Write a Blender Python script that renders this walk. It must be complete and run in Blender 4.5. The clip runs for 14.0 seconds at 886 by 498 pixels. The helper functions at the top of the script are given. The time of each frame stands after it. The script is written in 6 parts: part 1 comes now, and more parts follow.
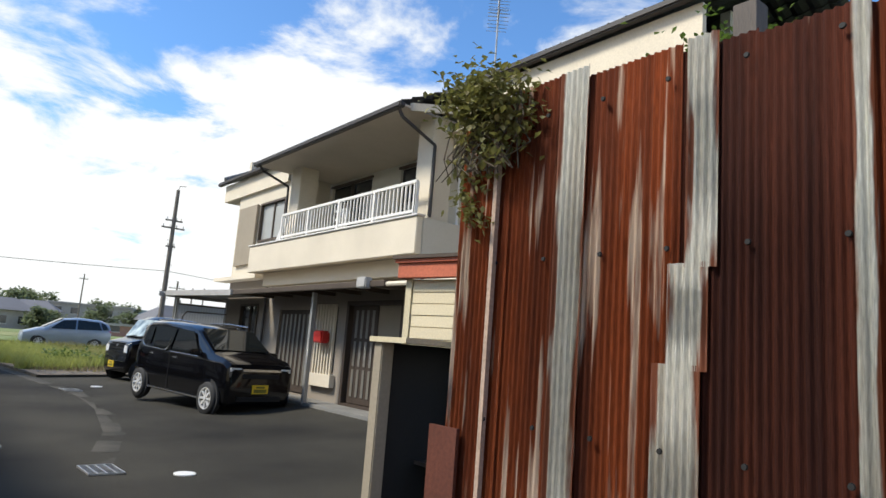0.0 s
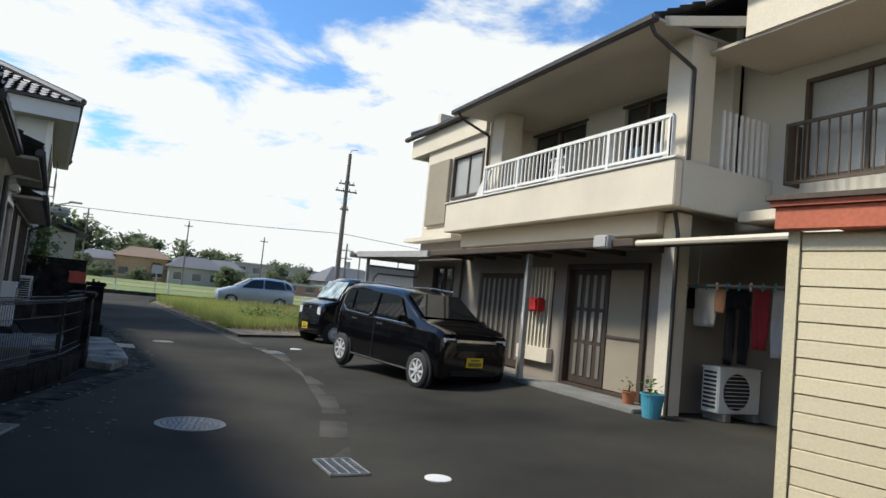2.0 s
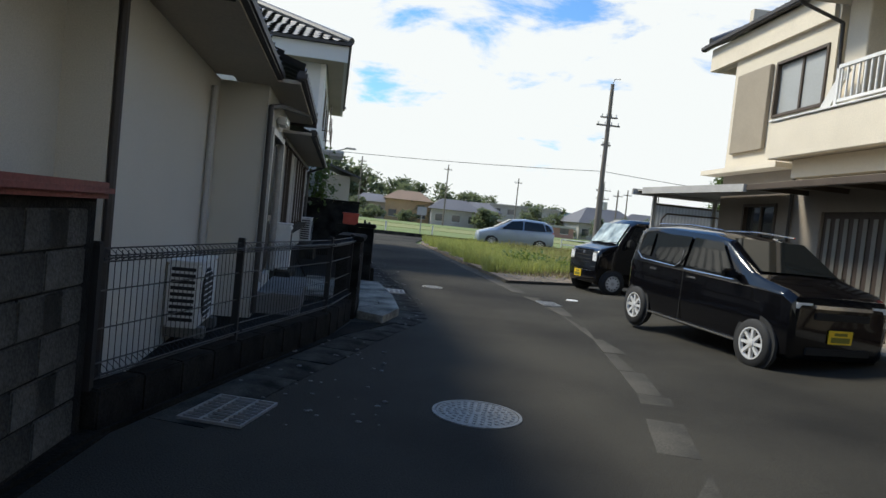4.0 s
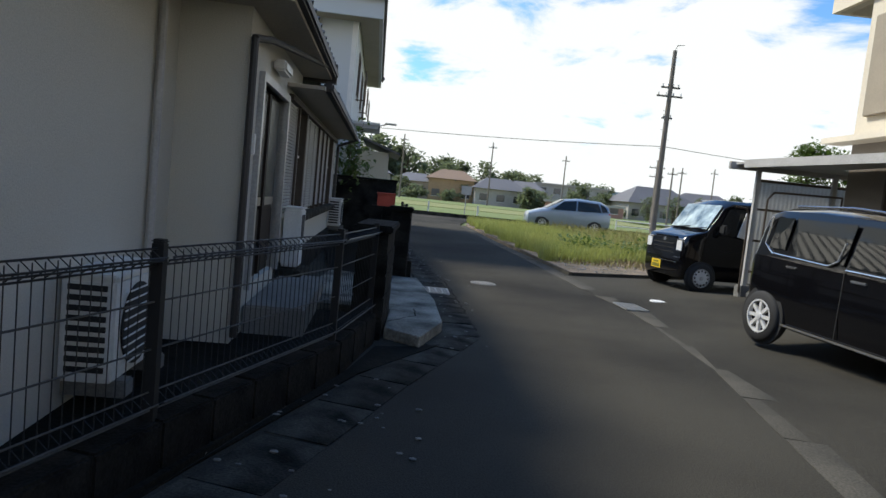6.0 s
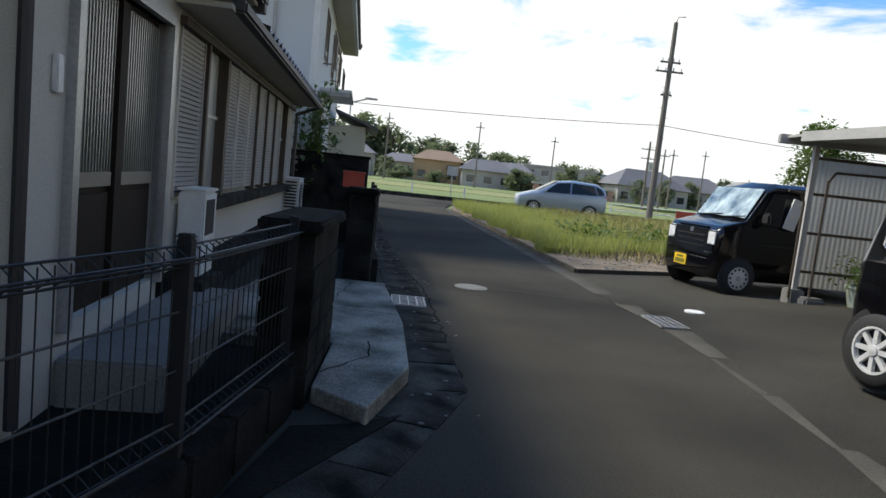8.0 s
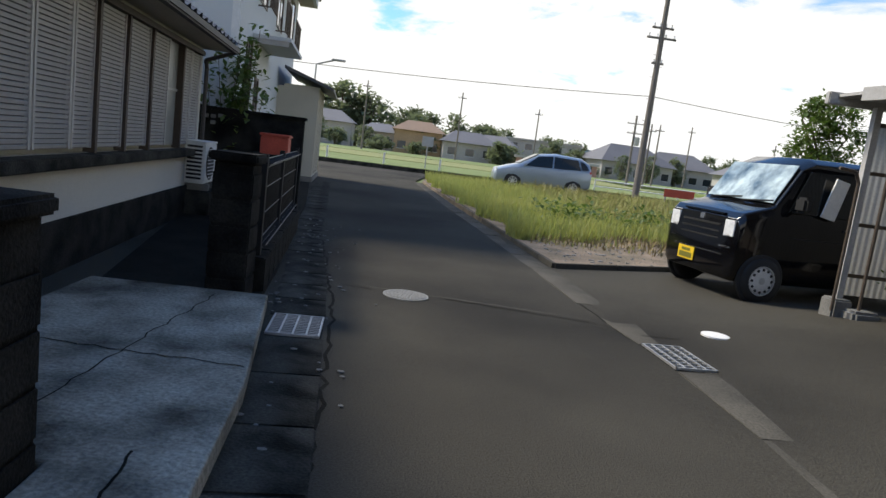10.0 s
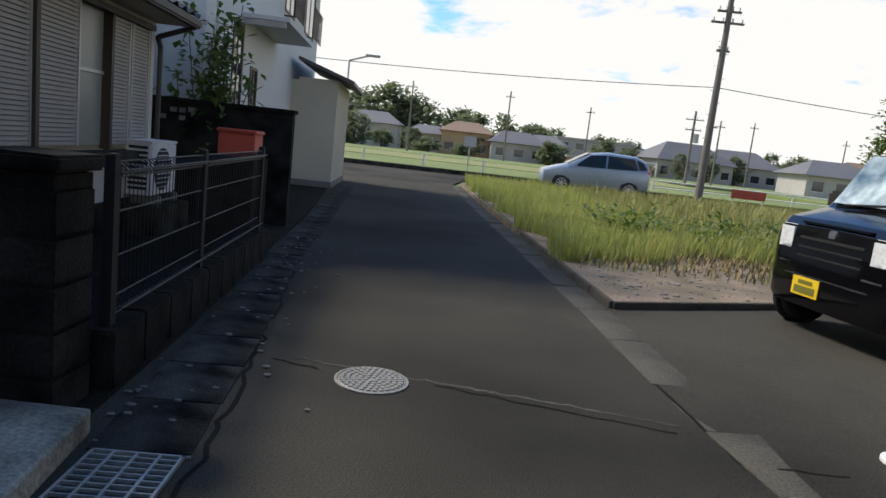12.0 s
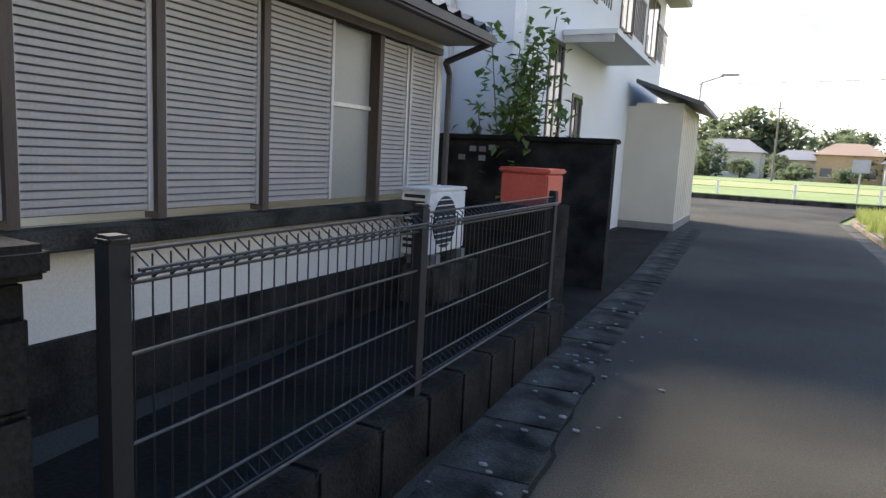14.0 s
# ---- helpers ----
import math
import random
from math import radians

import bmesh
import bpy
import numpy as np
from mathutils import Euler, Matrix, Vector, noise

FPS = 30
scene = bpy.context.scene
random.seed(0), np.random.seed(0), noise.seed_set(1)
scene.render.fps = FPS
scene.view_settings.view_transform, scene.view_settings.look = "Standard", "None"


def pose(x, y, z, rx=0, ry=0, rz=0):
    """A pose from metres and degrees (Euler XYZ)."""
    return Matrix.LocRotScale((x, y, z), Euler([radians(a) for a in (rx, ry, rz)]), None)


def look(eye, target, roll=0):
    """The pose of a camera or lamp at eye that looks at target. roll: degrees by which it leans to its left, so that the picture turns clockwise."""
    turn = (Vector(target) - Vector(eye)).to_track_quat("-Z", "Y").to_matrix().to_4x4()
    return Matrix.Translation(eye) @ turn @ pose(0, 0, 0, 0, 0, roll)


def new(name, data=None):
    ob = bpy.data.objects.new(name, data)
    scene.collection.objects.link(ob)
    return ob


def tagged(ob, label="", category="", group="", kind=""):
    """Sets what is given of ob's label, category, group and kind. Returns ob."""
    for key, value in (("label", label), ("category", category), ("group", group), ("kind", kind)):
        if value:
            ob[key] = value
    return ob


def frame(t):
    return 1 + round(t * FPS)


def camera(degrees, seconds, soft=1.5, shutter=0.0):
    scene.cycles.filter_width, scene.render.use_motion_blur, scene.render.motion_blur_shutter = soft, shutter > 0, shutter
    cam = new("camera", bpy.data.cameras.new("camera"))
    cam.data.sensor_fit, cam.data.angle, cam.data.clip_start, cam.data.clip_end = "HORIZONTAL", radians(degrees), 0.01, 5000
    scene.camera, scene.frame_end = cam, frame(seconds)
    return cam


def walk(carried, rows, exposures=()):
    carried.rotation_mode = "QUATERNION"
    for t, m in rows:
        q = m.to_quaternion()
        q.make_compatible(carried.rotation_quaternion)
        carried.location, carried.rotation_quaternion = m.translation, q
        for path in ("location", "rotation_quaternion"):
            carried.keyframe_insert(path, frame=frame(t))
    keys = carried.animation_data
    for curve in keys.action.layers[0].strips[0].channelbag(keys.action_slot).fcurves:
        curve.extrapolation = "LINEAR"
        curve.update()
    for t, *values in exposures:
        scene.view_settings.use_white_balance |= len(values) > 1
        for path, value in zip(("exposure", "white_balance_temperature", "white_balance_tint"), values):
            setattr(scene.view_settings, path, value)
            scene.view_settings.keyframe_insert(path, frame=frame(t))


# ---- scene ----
cam = camera(67.5, 14.0)
PATH = [
    (0, (0.441, 0.584, 1.394), (1.666, 2.134, 1.705), 4.4),
    (0.5, (0.396, 1.16, 1.391), (1.517, 2.794, 1.659), 4.8),
    (1, (0.393, 1.681, 1.402), (1.426, 3.379, 1.625), 4.9),
    (1.5, (0.322, 2.203, 1.401), (1.27, 3.954, 1.587), 5.4),
    (2, (0.394, 2.697, 1.408), (1.251, 4.496, 1.569), 5.7),
    (2.5, (0.33, 3.253, 1.405), (1.087, 5.1, 1.531), 5.9),
    (3, (0.391, 3.813, 1.401), (0.944, 5.734, 1.454), 6.2),
    (3.5, (0.374, 4.349, 1.396), (0.732, 6.317, 1.383), 6.3),
    (4, (0.41, 4.888, 1.387), (0.574, 6.879, 1.295), 6.0),
    (6.5, (0.456, 7.91, 1.392), (0.493, 9.902, 1.216), 5.9),
    (7, (0.523, 8.514, 1.371), (0.557, 10.505, 1.182), 6.0),
    (7.5, (0.534, 9.112, 1.38), (0.577, 11.102, 1.19), 6.1),
    (8, (0.591, 9.691, 1.363), (0.678, 11.677, 1.146), 6.2),
    (8.5, (0.69, 10.297, 1.368), (0.801, 12.279, 1.129), 6.7),
    (9, (0.86, 10.921, 1.338), (1.01, 12.895, 1.056), 7.3),
    (11.5, (1.612, 13.82, 1.358), (1.715, 15.795, 1.06), 6.7),
    (12, (1.685, 14.449, 1.343), (1.681, 16.425, 1.038), 6.4),
    (12.5, (1.655, 15.031, 1.365), (1.543, 17.005, 1.061), 6.2),
    (13, (1.595, 15.633, 1.368), (1.365, 17.595, 1.058), 6.0),
    (13.5, (1.566, 16.215, 1.36), (1.025, 18.118, 1.068), 4.6),
    (14, (1.438, 16.677, 1.352), (0.449, 18.393, 1.068), 3.0),
]
walk(cam, [(t, look(eye, target, roll)) for t, eye, target, roll in PATH],
     [(0, 0.08, 6620, 7), (2.5, -0.05, 6550, 5), (4, -0.05, 6550, 5), (6.5, 0.06, 6600, 6), (7.5, 0.08, 6620, 6), (9, 0.12, 6800, 8), (11.5, 0.06, 6850, 9), (12.2, -0.04, 6850, 9), (13, -0.08, 6850, 10), (13.5, 0.2, 7000, 10), (14, 1.3, 7050, 11)])

# ---- world, sun ----
SUN_AZ, SUN_EL = 155.0, 48.0        # degrees from +x towards +y, and above the horizon
world = bpy.data.worlds.new("world")
scene.world = world
world.use_nodes = True
wn, wl = world.node_tree.nodes, world.node_tree.links
wn.clear()
w_out = wn.new("ShaderNodeOutputWorld")
w_bg = wn.new("ShaderNodeBackground")
w_sky = wn.new("ShaderNodeTexSky")
w_sky.sky_type, w_sky.sun_disc = "NISHITA", False
w_sky.sun_elevation, w_sky.sun_rotation = radians(SUN_EL), radians(90 - SUN_AZ)
w_sky.dust_density, w_sky.ozone_density = 0.6, 2.0
w_co = wn.new("ShaderNodeTexCoord")
w_sep = wn.new("ShaderNodeSeparateXYZ")
wl.new(w_co.outputs["Generated"], w_sep.inputs[0])


def w_math(op, a, b, clamp=False):
    n = wn.new("ShaderNodeMath")
    n.operation, n.use_clamp = op, clamp
    for i, v in enumerate((a, b)):
        if isinstance(v, (int, float)):
            n.inputs[i].default_value = v
        else:
            wl.new(v, n.inputs[i])
    return n.outputs[0]


w_h = w_math("ADD", w_math("MAXIMUM", w_sep.outputs[2], 0.0), 0.16)
w_vec = wn.new("ShaderNodeCombineXYZ")
wl.new(w_math("DIVIDE", w_sep.outputs[0], w_h), w_vec.inputs[0])
wl.new(w_math("DIVIDE", w_sep.outputs[1], w_h), w_vec.inputs[1])
w_n = wn.new("ShaderNodeTexNoise")
w_n.inputs["Scale"].default_value, w_n.inputs["Detail"].default_value = 1.9, 10.0
w_n.inputs["Roughness"].default_value, w_n.inputs["Distortion"].default_value = 0.58, 0.35
wl.new(w_vec.outputs[0], w_n.inputs["Vector"])
w_low = w_math("MULTIPLY", w_math("SUBTRACT", 0.37, w_sep.outputs[2]), 0.80)
w_mask = wn.new("ShaderNodeMapRange")
w_mask.interpolation_type = "SMOOTHSTEP"
wl.new(w_math("ADD", w_n.outputs["Fac"], w_low), w_mask.inputs["Value"])
w_mask.inputs["From Min"].default_value, w_mask.inputs["From Max"].default_value = 0.44, 0.57
w_mix = wn.new("ShaderNodeMix")
w_mix.data_type = "RGBA"
wl.new(w_mask.outputs[0], w_mix.inputs["Factor"])
w_gain = wn.new("ShaderNodeMix")
w_gain.data_type, w_gain.blend_type = "RGBA", "MULTIPLY"
w_gain.inputs["Factor"].default_value = 1.0
wl.new(w_sky.outputs[0], w_gain.inputs["A"])
w_gain.inputs["B"].default_value = (1.45, 2.1, 2.75, 1)
wl.new(w_gain.outputs["Result"], w_mix.inputs["A"])
w_mix.inputs["B"].default_value = (11.8, 12.0, 12.3, 1)
wl.new(w_mix.outputs["Result"], w_bg.inputs["Color"])
w_bg.inputs["Strength"].default_value = 0.083
wl.new(w_bg.outputs[0], w_out.inputs[0])

sun = new("sun", bpy.data.lights.new("sun", "SUN"))
sun.data.energy, sun.data.angle, sun.data.color = 5.0, radians(12), (1.0, 0.92, 0.80)
sun_dir = Vector((math.cos(radians(SUN_AZ)) * math.cos(radians(SUN_EL)), math.sin(radians(SUN_AZ)) * math.cos(radians(SUN_EL)), math.sin(radians(SUN_EL))))
sun.matrix_world = look(sun_dir * 60, (0, 0, 0))


# ---- materials ----
def mat(name, color, rough=0.8, metal=0.0, var=0.25, scale=3.0, fine=60.0, bump=0.2, tint=None, stretch=(1, 1, 1), spec=0.5, stain=0.0, rnd=0.0, coat=0.0):
    """A surface with two scales of variation: broad patches towards tint, fine grain, and a fine relief."""
    m = bpy.data.materials.new(name)
    m.use_nodes = True
    nt = m.node_tree
    b = nt.nodes["Principled BSDF"]
    b.inputs["Roughness"].default_value, b.inputs["Metallic"].default_value = rough, metal
    b.inputs["Specular IOR Level"].default_value = spec
    b.inputs["Coat Weight"].default_value = coat
    tc = nt.nodes.new("ShaderNodeTexCoord")
    mp = nt.nodes.new("ShaderNodeMapping")
    mp.inputs["Scale"].default_value = stretch
    nt.links.new(tc.outputs["Object"], mp.inputs[0])
    n1, n2 = nt.nodes.new("ShaderNodeTexNoise"), nt.nodes.new("ShaderNodeTexNoise")
    for n, s, d in ((n1, scale, 6.0), (n2, fine, 3.0)):
        n.inputs["Scale"].default_value, n.inputs["Detail"].default_value = s, d
        nt.links.new(mp.outputs[0], n.inputs["Vector"])
    tint = tint or tuple(c * 0.55 for c in color)
    mr = nt.nodes.new("ShaderNodeMapRange")
    nt.links.new(n1.outputs["Fac"], mr.inputs[0])
    mr.inputs[1].default_value, mr.inputs[2].default_value = 0.38, 0.68
    mr.inputs[4].default_value = min(1.0, var * 2)
    mx = nt.nodes.new("ShaderNodeMix")
    mx.data_type = "RGBA"
    nt.links.new(mr.outputs[0], mx.inputs["Factor"])
    mx.inputs["A"].default_value, mx.inputs["B"].default_value = (*color, 1), (*tint, 1)
    hv = nt.nodes.new("ShaderNodeHueSaturation")
    nt.links.new(mx.outputs["Result"], hv.inputs["Color"])
    mv = nt.nodes.new("ShaderNodeMapRange")
    nt.links.new(n2.outputs["Fac"], mv.inputs[0])
    mv.inputs[1].default_value, mv.inputs[2].default_value = 0.3, 0.7
    mv.inputs[3].default_value, mv.inputs[4].default_value = 1 - var * 0.6, 1 + var * 0.6
    val = mv.outputs[0]
    if rnd:
        oi = nt.nodes.new("ShaderNodeObjectInfo")
        ra = nt.nodes.new("ShaderNodeMapRange")
        nt.links.new(oi.outputs["Random"], ra.inputs[0])
        ra.inputs[3].default_value, ra.inputs[4].default_value = 1 - rnd, 1 + rnd
        mu = nt.nodes.new("ShaderNodeMath")
        mu.operation = "MULTIPLY"
        nt.links.new(val, mu.inputs[0])
        nt.links.new(ra.outputs[0], mu.inputs[1])
        val = mu.outputs[0]
    nt.links.new(val, hv.inputs["Value"])
    nt.links.new(hv.outputs[0], b.inputs["Base Color"])
    if bump:
        bp = nt.nodes.new("ShaderNodeBump")
        bp.inputs["Strength"].default_value, bp.inputs["Distance"].default_value = bump, 0.01
        nt.links.new(n2.outputs["Fac"], bp.inputs["Height"])
        nt.links.new(bp.outputs[0], b.inputs["Normal"])
    return m


def glass_mat(name, color=(0.05, 0.06, 0.06), rough=0.05, alpha=1.0):
    m = mat(name, color, rough, 0, 0.1, 2.0, 30, 0, spec=0.9)
    m.node_tree.nodes["Principled BSDF"].inputs["Alpha"].default_value = alpha
    return m


ASPHALT = mat("asphalt", (0.056, 0.052, 0.042), 0.94, 0, 0.55, 0.32, 95, 0.9, tint=(0.021, 0.020, 0.0175), spec=0.15)
CONCRETE = mat("concrete", (0.20, 0.195, 0.18), 0.9, 0, 0.35, 1.6, 70, 0.4, tint=(0.10, 0.10, 0.095), rnd=0.15)
CONCRETE_OLD = mat("mossy_concrete", (0.066, 0.064, 0.054), 0.95, 0, 0.5, 3.5, 60, 0.8, tint=(0.007, 0.0072, 0.006), rnd=0.3, spec=0.12)
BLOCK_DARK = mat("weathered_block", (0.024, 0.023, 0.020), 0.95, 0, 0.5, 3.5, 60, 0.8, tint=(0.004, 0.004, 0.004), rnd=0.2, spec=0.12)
CONCRETE_SLAB = mat("stained_slab_concrete", (0.33, 0.31, 0.26), 0.94, 0, 0.5, 2.2, 45, 0.9, tint=(0.05, 0.048, 0.038), spec=0.2)
SOIL = mat("soil", (0.21, 0.158, 0.112), 0.95, 0, 0.5, 1.6, 30, 1.0, tint=(0.085, 0.072, 0.045))
FIELD = mat("field_ground", (0.135, 0.16, 0.055), 0.95, 0, 0.4, 0.06, 1.5, 0.5, tint=(0.075, 0.12, 0.03))
GRASS = mat("grass_blades", (0.24, 0.28, 0.08), 0.8, 0, 0.5, 0.7, 9.0, 0, tint=(0.36, 0.34, 0.12))
STUCCO = mat("cream_stucco", (0.62, 0.56, 0.45), 0.9, 0, 0.12, 0.8, 90, 0.35, tint=(0.52, 0.465, 0.375))
STUCCO_GREY = mat("grey_stucco", (0.54, 0.52, 0.455), 0.9, 0, 0.14, 0.6, 110, 0.35, tint=(0.44, 0.425, 0.375))
# Darker, browner stucco: shade under balcony and lean-to is put into the colour.
STUCCO_SHADED = mat("shaded_stucco", (0.27, 0.235, 0.195), 0.9, 0, 0.2, 0.9, 90, 0.35, tint=(0.19, 0.16, 0.13))
DUST = mat("pale_road_dust", (0.088, 0.084, 0.073), 0.95, 0, 0.5, 1.5, 70, 0.5, tint=(0.045, 0.043, 0.037), spec=0.1)
LATTICE_GLASS = glass_mat("lattice_frosted_glass", (0.16, 0.15, 0.13), 0.35)
SOFFIT = mat("soffit_board", (0.44, 0.40, 0.33), 0.85, 0, 0.12, 1.0, 40, 0.1)
TRIM_CREAM = mat("cream_trim", (0.66, 0.59, 0.47), 0.75, 0, 0.12, 1.2, 50, 0.1)
WALL_BLUE = mat("pale_blue_siding", (0.57, 0.59, 0.59), 0.8, 0, 0.1, 0.5, 80, 0.15, tint=(0.42, 0.46, 0.50))
TILE = mat("roof_tile", (0.085, 0.088, 0.095), 0.5, 0, 0.3, 2.0, 30, 0.2, tint=(0.05, 0.052, 0.06))
GUTTER = mat("dark_gutter", (0.045, 0.04, 0.038), 0.6, 0, 0.2, 2, 30, 0.1)
ALU_WHITE = mat("white_aluminium", (0.74, 0.73, 0.70), 0.45, 0.0, 0.1, 4, 40, 0.05)
ALU = mat("aluminium", (0.45, 0.45, 0.44), 0.42, 0.6, 0.2, 4, 40, 0.1)
BRONZE = mat("bronze_aluminium", (0.10, 0.075, 0.055), 0.5, 0.3, 0.2, 3, 40, 0.1)
DARK_WOOD = mat("dark_wood", (0.055, 0.038, 0.028), 0.6, 0, 0.3, 3, 40, 0.2, stretch=(4, 4, 0.5))
PANEL_TAN = mat("tan_panel", (0.30, 0.255, 0.19), 0.7, 0, 0.12, 1.5, 50, 0.1)
GLASS = glass_mat("window_glass", (0.03, 0.035, 0.04), 0.06)
GLASS_PALE = glass_mat("frosted_glass", (0.35, 0.36, 0.35), 0.3)
BLACK = mat("black_paint_metal", (0.008, 0.008, 0.008), 0.75, 0, 0.2, 4, 50, 0.1)
CAR_BLACK = mat("car_paint_black", (0.004, 0.004, 0.005), 0.10, 0, 0.1, 2, 30, 0, spec=0.3, coat=0.3)
CAR_SILVER = mat("car_paint_silver_blue", (0.27, 0.33, 0.41), 0.3, 0.3, 0.08, 2, 30, 0, coat=0.6)
CAR_GLASS = glass_mat("car_glass", (0.010, 0.012, 0.013), 0.04)
CAR_GLASS.node_tree.nodes["Principled BSDF"].inputs["Specular IOR Level"].default_value = 0.4
SCREEN_GLASS = glass_mat("windscreen_glass", (0.012, 0.014, 0.014), 0.05)
SCREEN_GLASS.node_tree.nodes["Principled BSDF"].inputs["Specular IOR Level"].default_value = 0.25
CHROME = mat("chrome", (0.6, 0.6, 0.6), 0.18, 0.9, 0.1, 3, 30, 0)
ALLOY = mat("silver_alloy", (0.62, 0.62, 0.61), 0.35, 0.15, 0.1, 3, 30, 0)
STRIP = mat("worn_gutter_concrete", (0.080, 0.074, 0.061), 0.94, 0, 0.5, 1.2, 60, 0.6, tint=(0.03, 0.029, 0.026), rnd=0.12, spec=0.2)
RUBBER = mat("rubber", (0.018, 0.018, 0.018), 0.8, 0, 0.2, 6, 60, 0.1)
PLATE_YELLOW = mat("yellow_plate", (0.75, 0.50, 0.02), 0.5, 0, 0.06, 5, 50, 0)
LAMP_GLASS = mat("lamp_glass", (0.72, 0.73, 0.73), 0.2, 0.0, 0.2, 20, 60, 0.1)
PLATE_MARK = mat("plate_marks", (0.16, 0.15, 0.02), 0.6, 0, 0.1, 5, 50, 0)
RED = mat("red_paint", (0.50, 0.025, 0.02), 0.5, 0, 0.2, 4, 40, 0.1)
RED_FADED = mat("faded_red_plastic", (0.50, 0.075, 0.04), 0.6, 0, 0.2, 4, 40, 0.1)
SIDING = mat("cream_siding", (0.66, 0.57, 0.39), 0.7, 0, 0.12, 1.5, 60, 0.15, tint=(0.56, 0.48, 0.33), rnd=0.04)
SIDING_TRIM = mat("cream_siding_trim", (0.62, 0.54, 0.36), 0.7, 0, 0.15, 2, 60, 0.15)
RED_ROOF = mat("red_roof_metal", (0.50, 0.13, 0.065), 0.6, 0, 0.2, 2, 40, 0.15)
SHUTTER = mat("grey_shutter_slat", (0.45, 0.44, 0.42), 0.55, 0.1, 0.12, 3, 40, 0.05)
AC_WHITE = mat("white_plastic_casing", (0.68, 0.68, 0.65), 0.6, 0, 0.12, 4, 40, 0.05)
PIPE = mat("grey_pvc", (0.42, 0.41, 0.39), 0.6, 0, 0.15, 4, 40, 0.05)
LEAF = mat("leaf", (0.06, 0.11, 0.025), 0.6, 0, 0.45, 3, 20, 0, tint=(0.12, 0.14, 0.04))
LEAF_DRY = mat("vine_leaf", (0.16, 0.165, 0.06), 0.65, 0, 0.5, 6, 20, 0, tint=(0.22, 0.17, 0.07))
# Paled for distance: haze over the treeline is put into this leaf colour.
LEAF_FAR_HAZY = mat("hazy_far_foliage", (0.15, 0.18, 0.115), 0.9, 0, 0.5, 0.1, 1.0, 0, tint=(0.08, 0.10, 0.065))


def let_through(m, colour, share):
    """Thin leaf or sheet: part of the light passes through it."""
    nt = m.node_tree
    tr, ms = nt.nodes.new("ShaderNodeBsdfTranslucent"), nt.nodes.new("ShaderNodeMixShader")
    tr.inputs[0].default_value = (*colour, 1)
    ms.inputs[0].default_value = share
    nt.links.new(nt.nodes["Principled BSDF"].outputs[0], ms.inputs[1])
    nt.links.new(tr.outputs[0], ms.inputs[2])
    nt.links.new(ms.outputs[0], nt.nodes["Material Output"].inputs[0])


let_through(LEAF, (0.12, 0.20, 0.03), 0.35)
let_through(LEAF_DRY, (0.22, 0.22, 0.06), 0.3)
let_through(LEAF_FAR_HAZY, (0.20, 0.24, 0.12), 0.45)
let_through(GRASS, (0.36, 0.40, 0.10), 0.4)
BARK = mat("bark", (0.11, 0.085, 0.06), 0.9, 0, 0.4, 3, 40, 0.5)
POLE = mat("pole_concrete", (0.17, 0.15, 0.13), 0.85, 0, 0.2, 1, 40, 0.2)
TERRACOTTA = mat("terracotta", (0.36, 0.13, 0.06), 0.85, 0, 0.2, 5, 50, 0.2)
BLUE = mat("blue_plastic", (0.07, 0.30, 0.40), 0.5, 0, 0.1, 5, 40, 0.05)
GREEN_POT = mat("pale_green_pot", (0.38, 0.42, 0.33), 0.7, 0, 0.15, 5, 40, 0.1)
WIRE = mat("fence_wire", (0.020, 0.020, 0.020), 0.45, 0.2, 0.2, 8, 50, 0.05)
# Soil strips carry deep shade in this colour; cracks use it as dirt.
SHADE_DIRT = mat("shaded_soil_crack_dirt", (0.016, 0.015, 0.012), 0.95, 0, 0.45, 2.2, 40, 0.8, tint=(0.006, 0.006, 0.005), spec=0.1)
# Paler than the wires: light catching the rods is put into their colour.
LIT_ROD = mat("top_lit_fence_rod", (0.085, 0.082, 0.075), 0.55, 0.2, 0.4, 8, 50, 0.05)
HUT_WALL = mat("beige_metal_wall", (0.50, 0.47, 0.38), 0.65, 0, 0.12, 1, 60, 0.1)


# ---- mesh helpers ----
def bm_box(bm, x0, x1, y0, y1, z0, z1, bevel=0.0):
    r = bmesh.ops.create_cube(bm, size=1.0, matrix=Matrix.Translation(((x0 + x1) / 2, (y0 + y1) / 2, (z0 + z1) / 2)) @ Matrix.Diagonal((x1 - x0, y1 - y0, z1 - z0, 1)))
    if bevel:
        edges = {e for v in r["verts"] for e in v.link_edges}
        bmesh.ops.bevel(bm, geom=list(edges), offset=bevel, segments=2, affect="EDGES")
    return bm


def box(*a, bevel=0.0):
    return bm_box(bmesh.new(), *a, bevel=bevel)


def tube(bm, a, b, r, n=8, r2=None):
    a, b = Vector(a), Vector(b)
    d = b - a
    m = Matrix.Translation((a + b) / 2) @ d.to_track_quat("Z", "Y").to_matrix().to_4x4()
    bmesh.ops.create_cone(bm, cap_ends=True, segments=n, radius1=r, radius2=r if r2 is None else r2, depth=d.length, matrix=m)
    return bm


def pipe(points, r, n=8):
    bm = bmesh.new()
    for a, b in zip(points, points[1:]):
        tube(bm, a, b, r, n)
    return bm


def prism(points, z0, z1, bm=None):
    """An upright slab over a polygon of (x, y)."""
    bm = bm or bmesh.new()
    lo = [bm.verts.new((x, y, z0)) for x, y in points]
    hi = [bm.verts.new((x, y, z1)) for x, y in points]
    bm.faces.new(hi), bm.faces.new(lo[::-1])
    k = len(points)
    for i in range(k):
        bm.faces.new((lo[i], lo[(i + 1) % k], hi[(i + 1) % k], hi[i]))
    bmesh.ops.recalc_face_normals(bm, faces=bm.faces)
    return bm


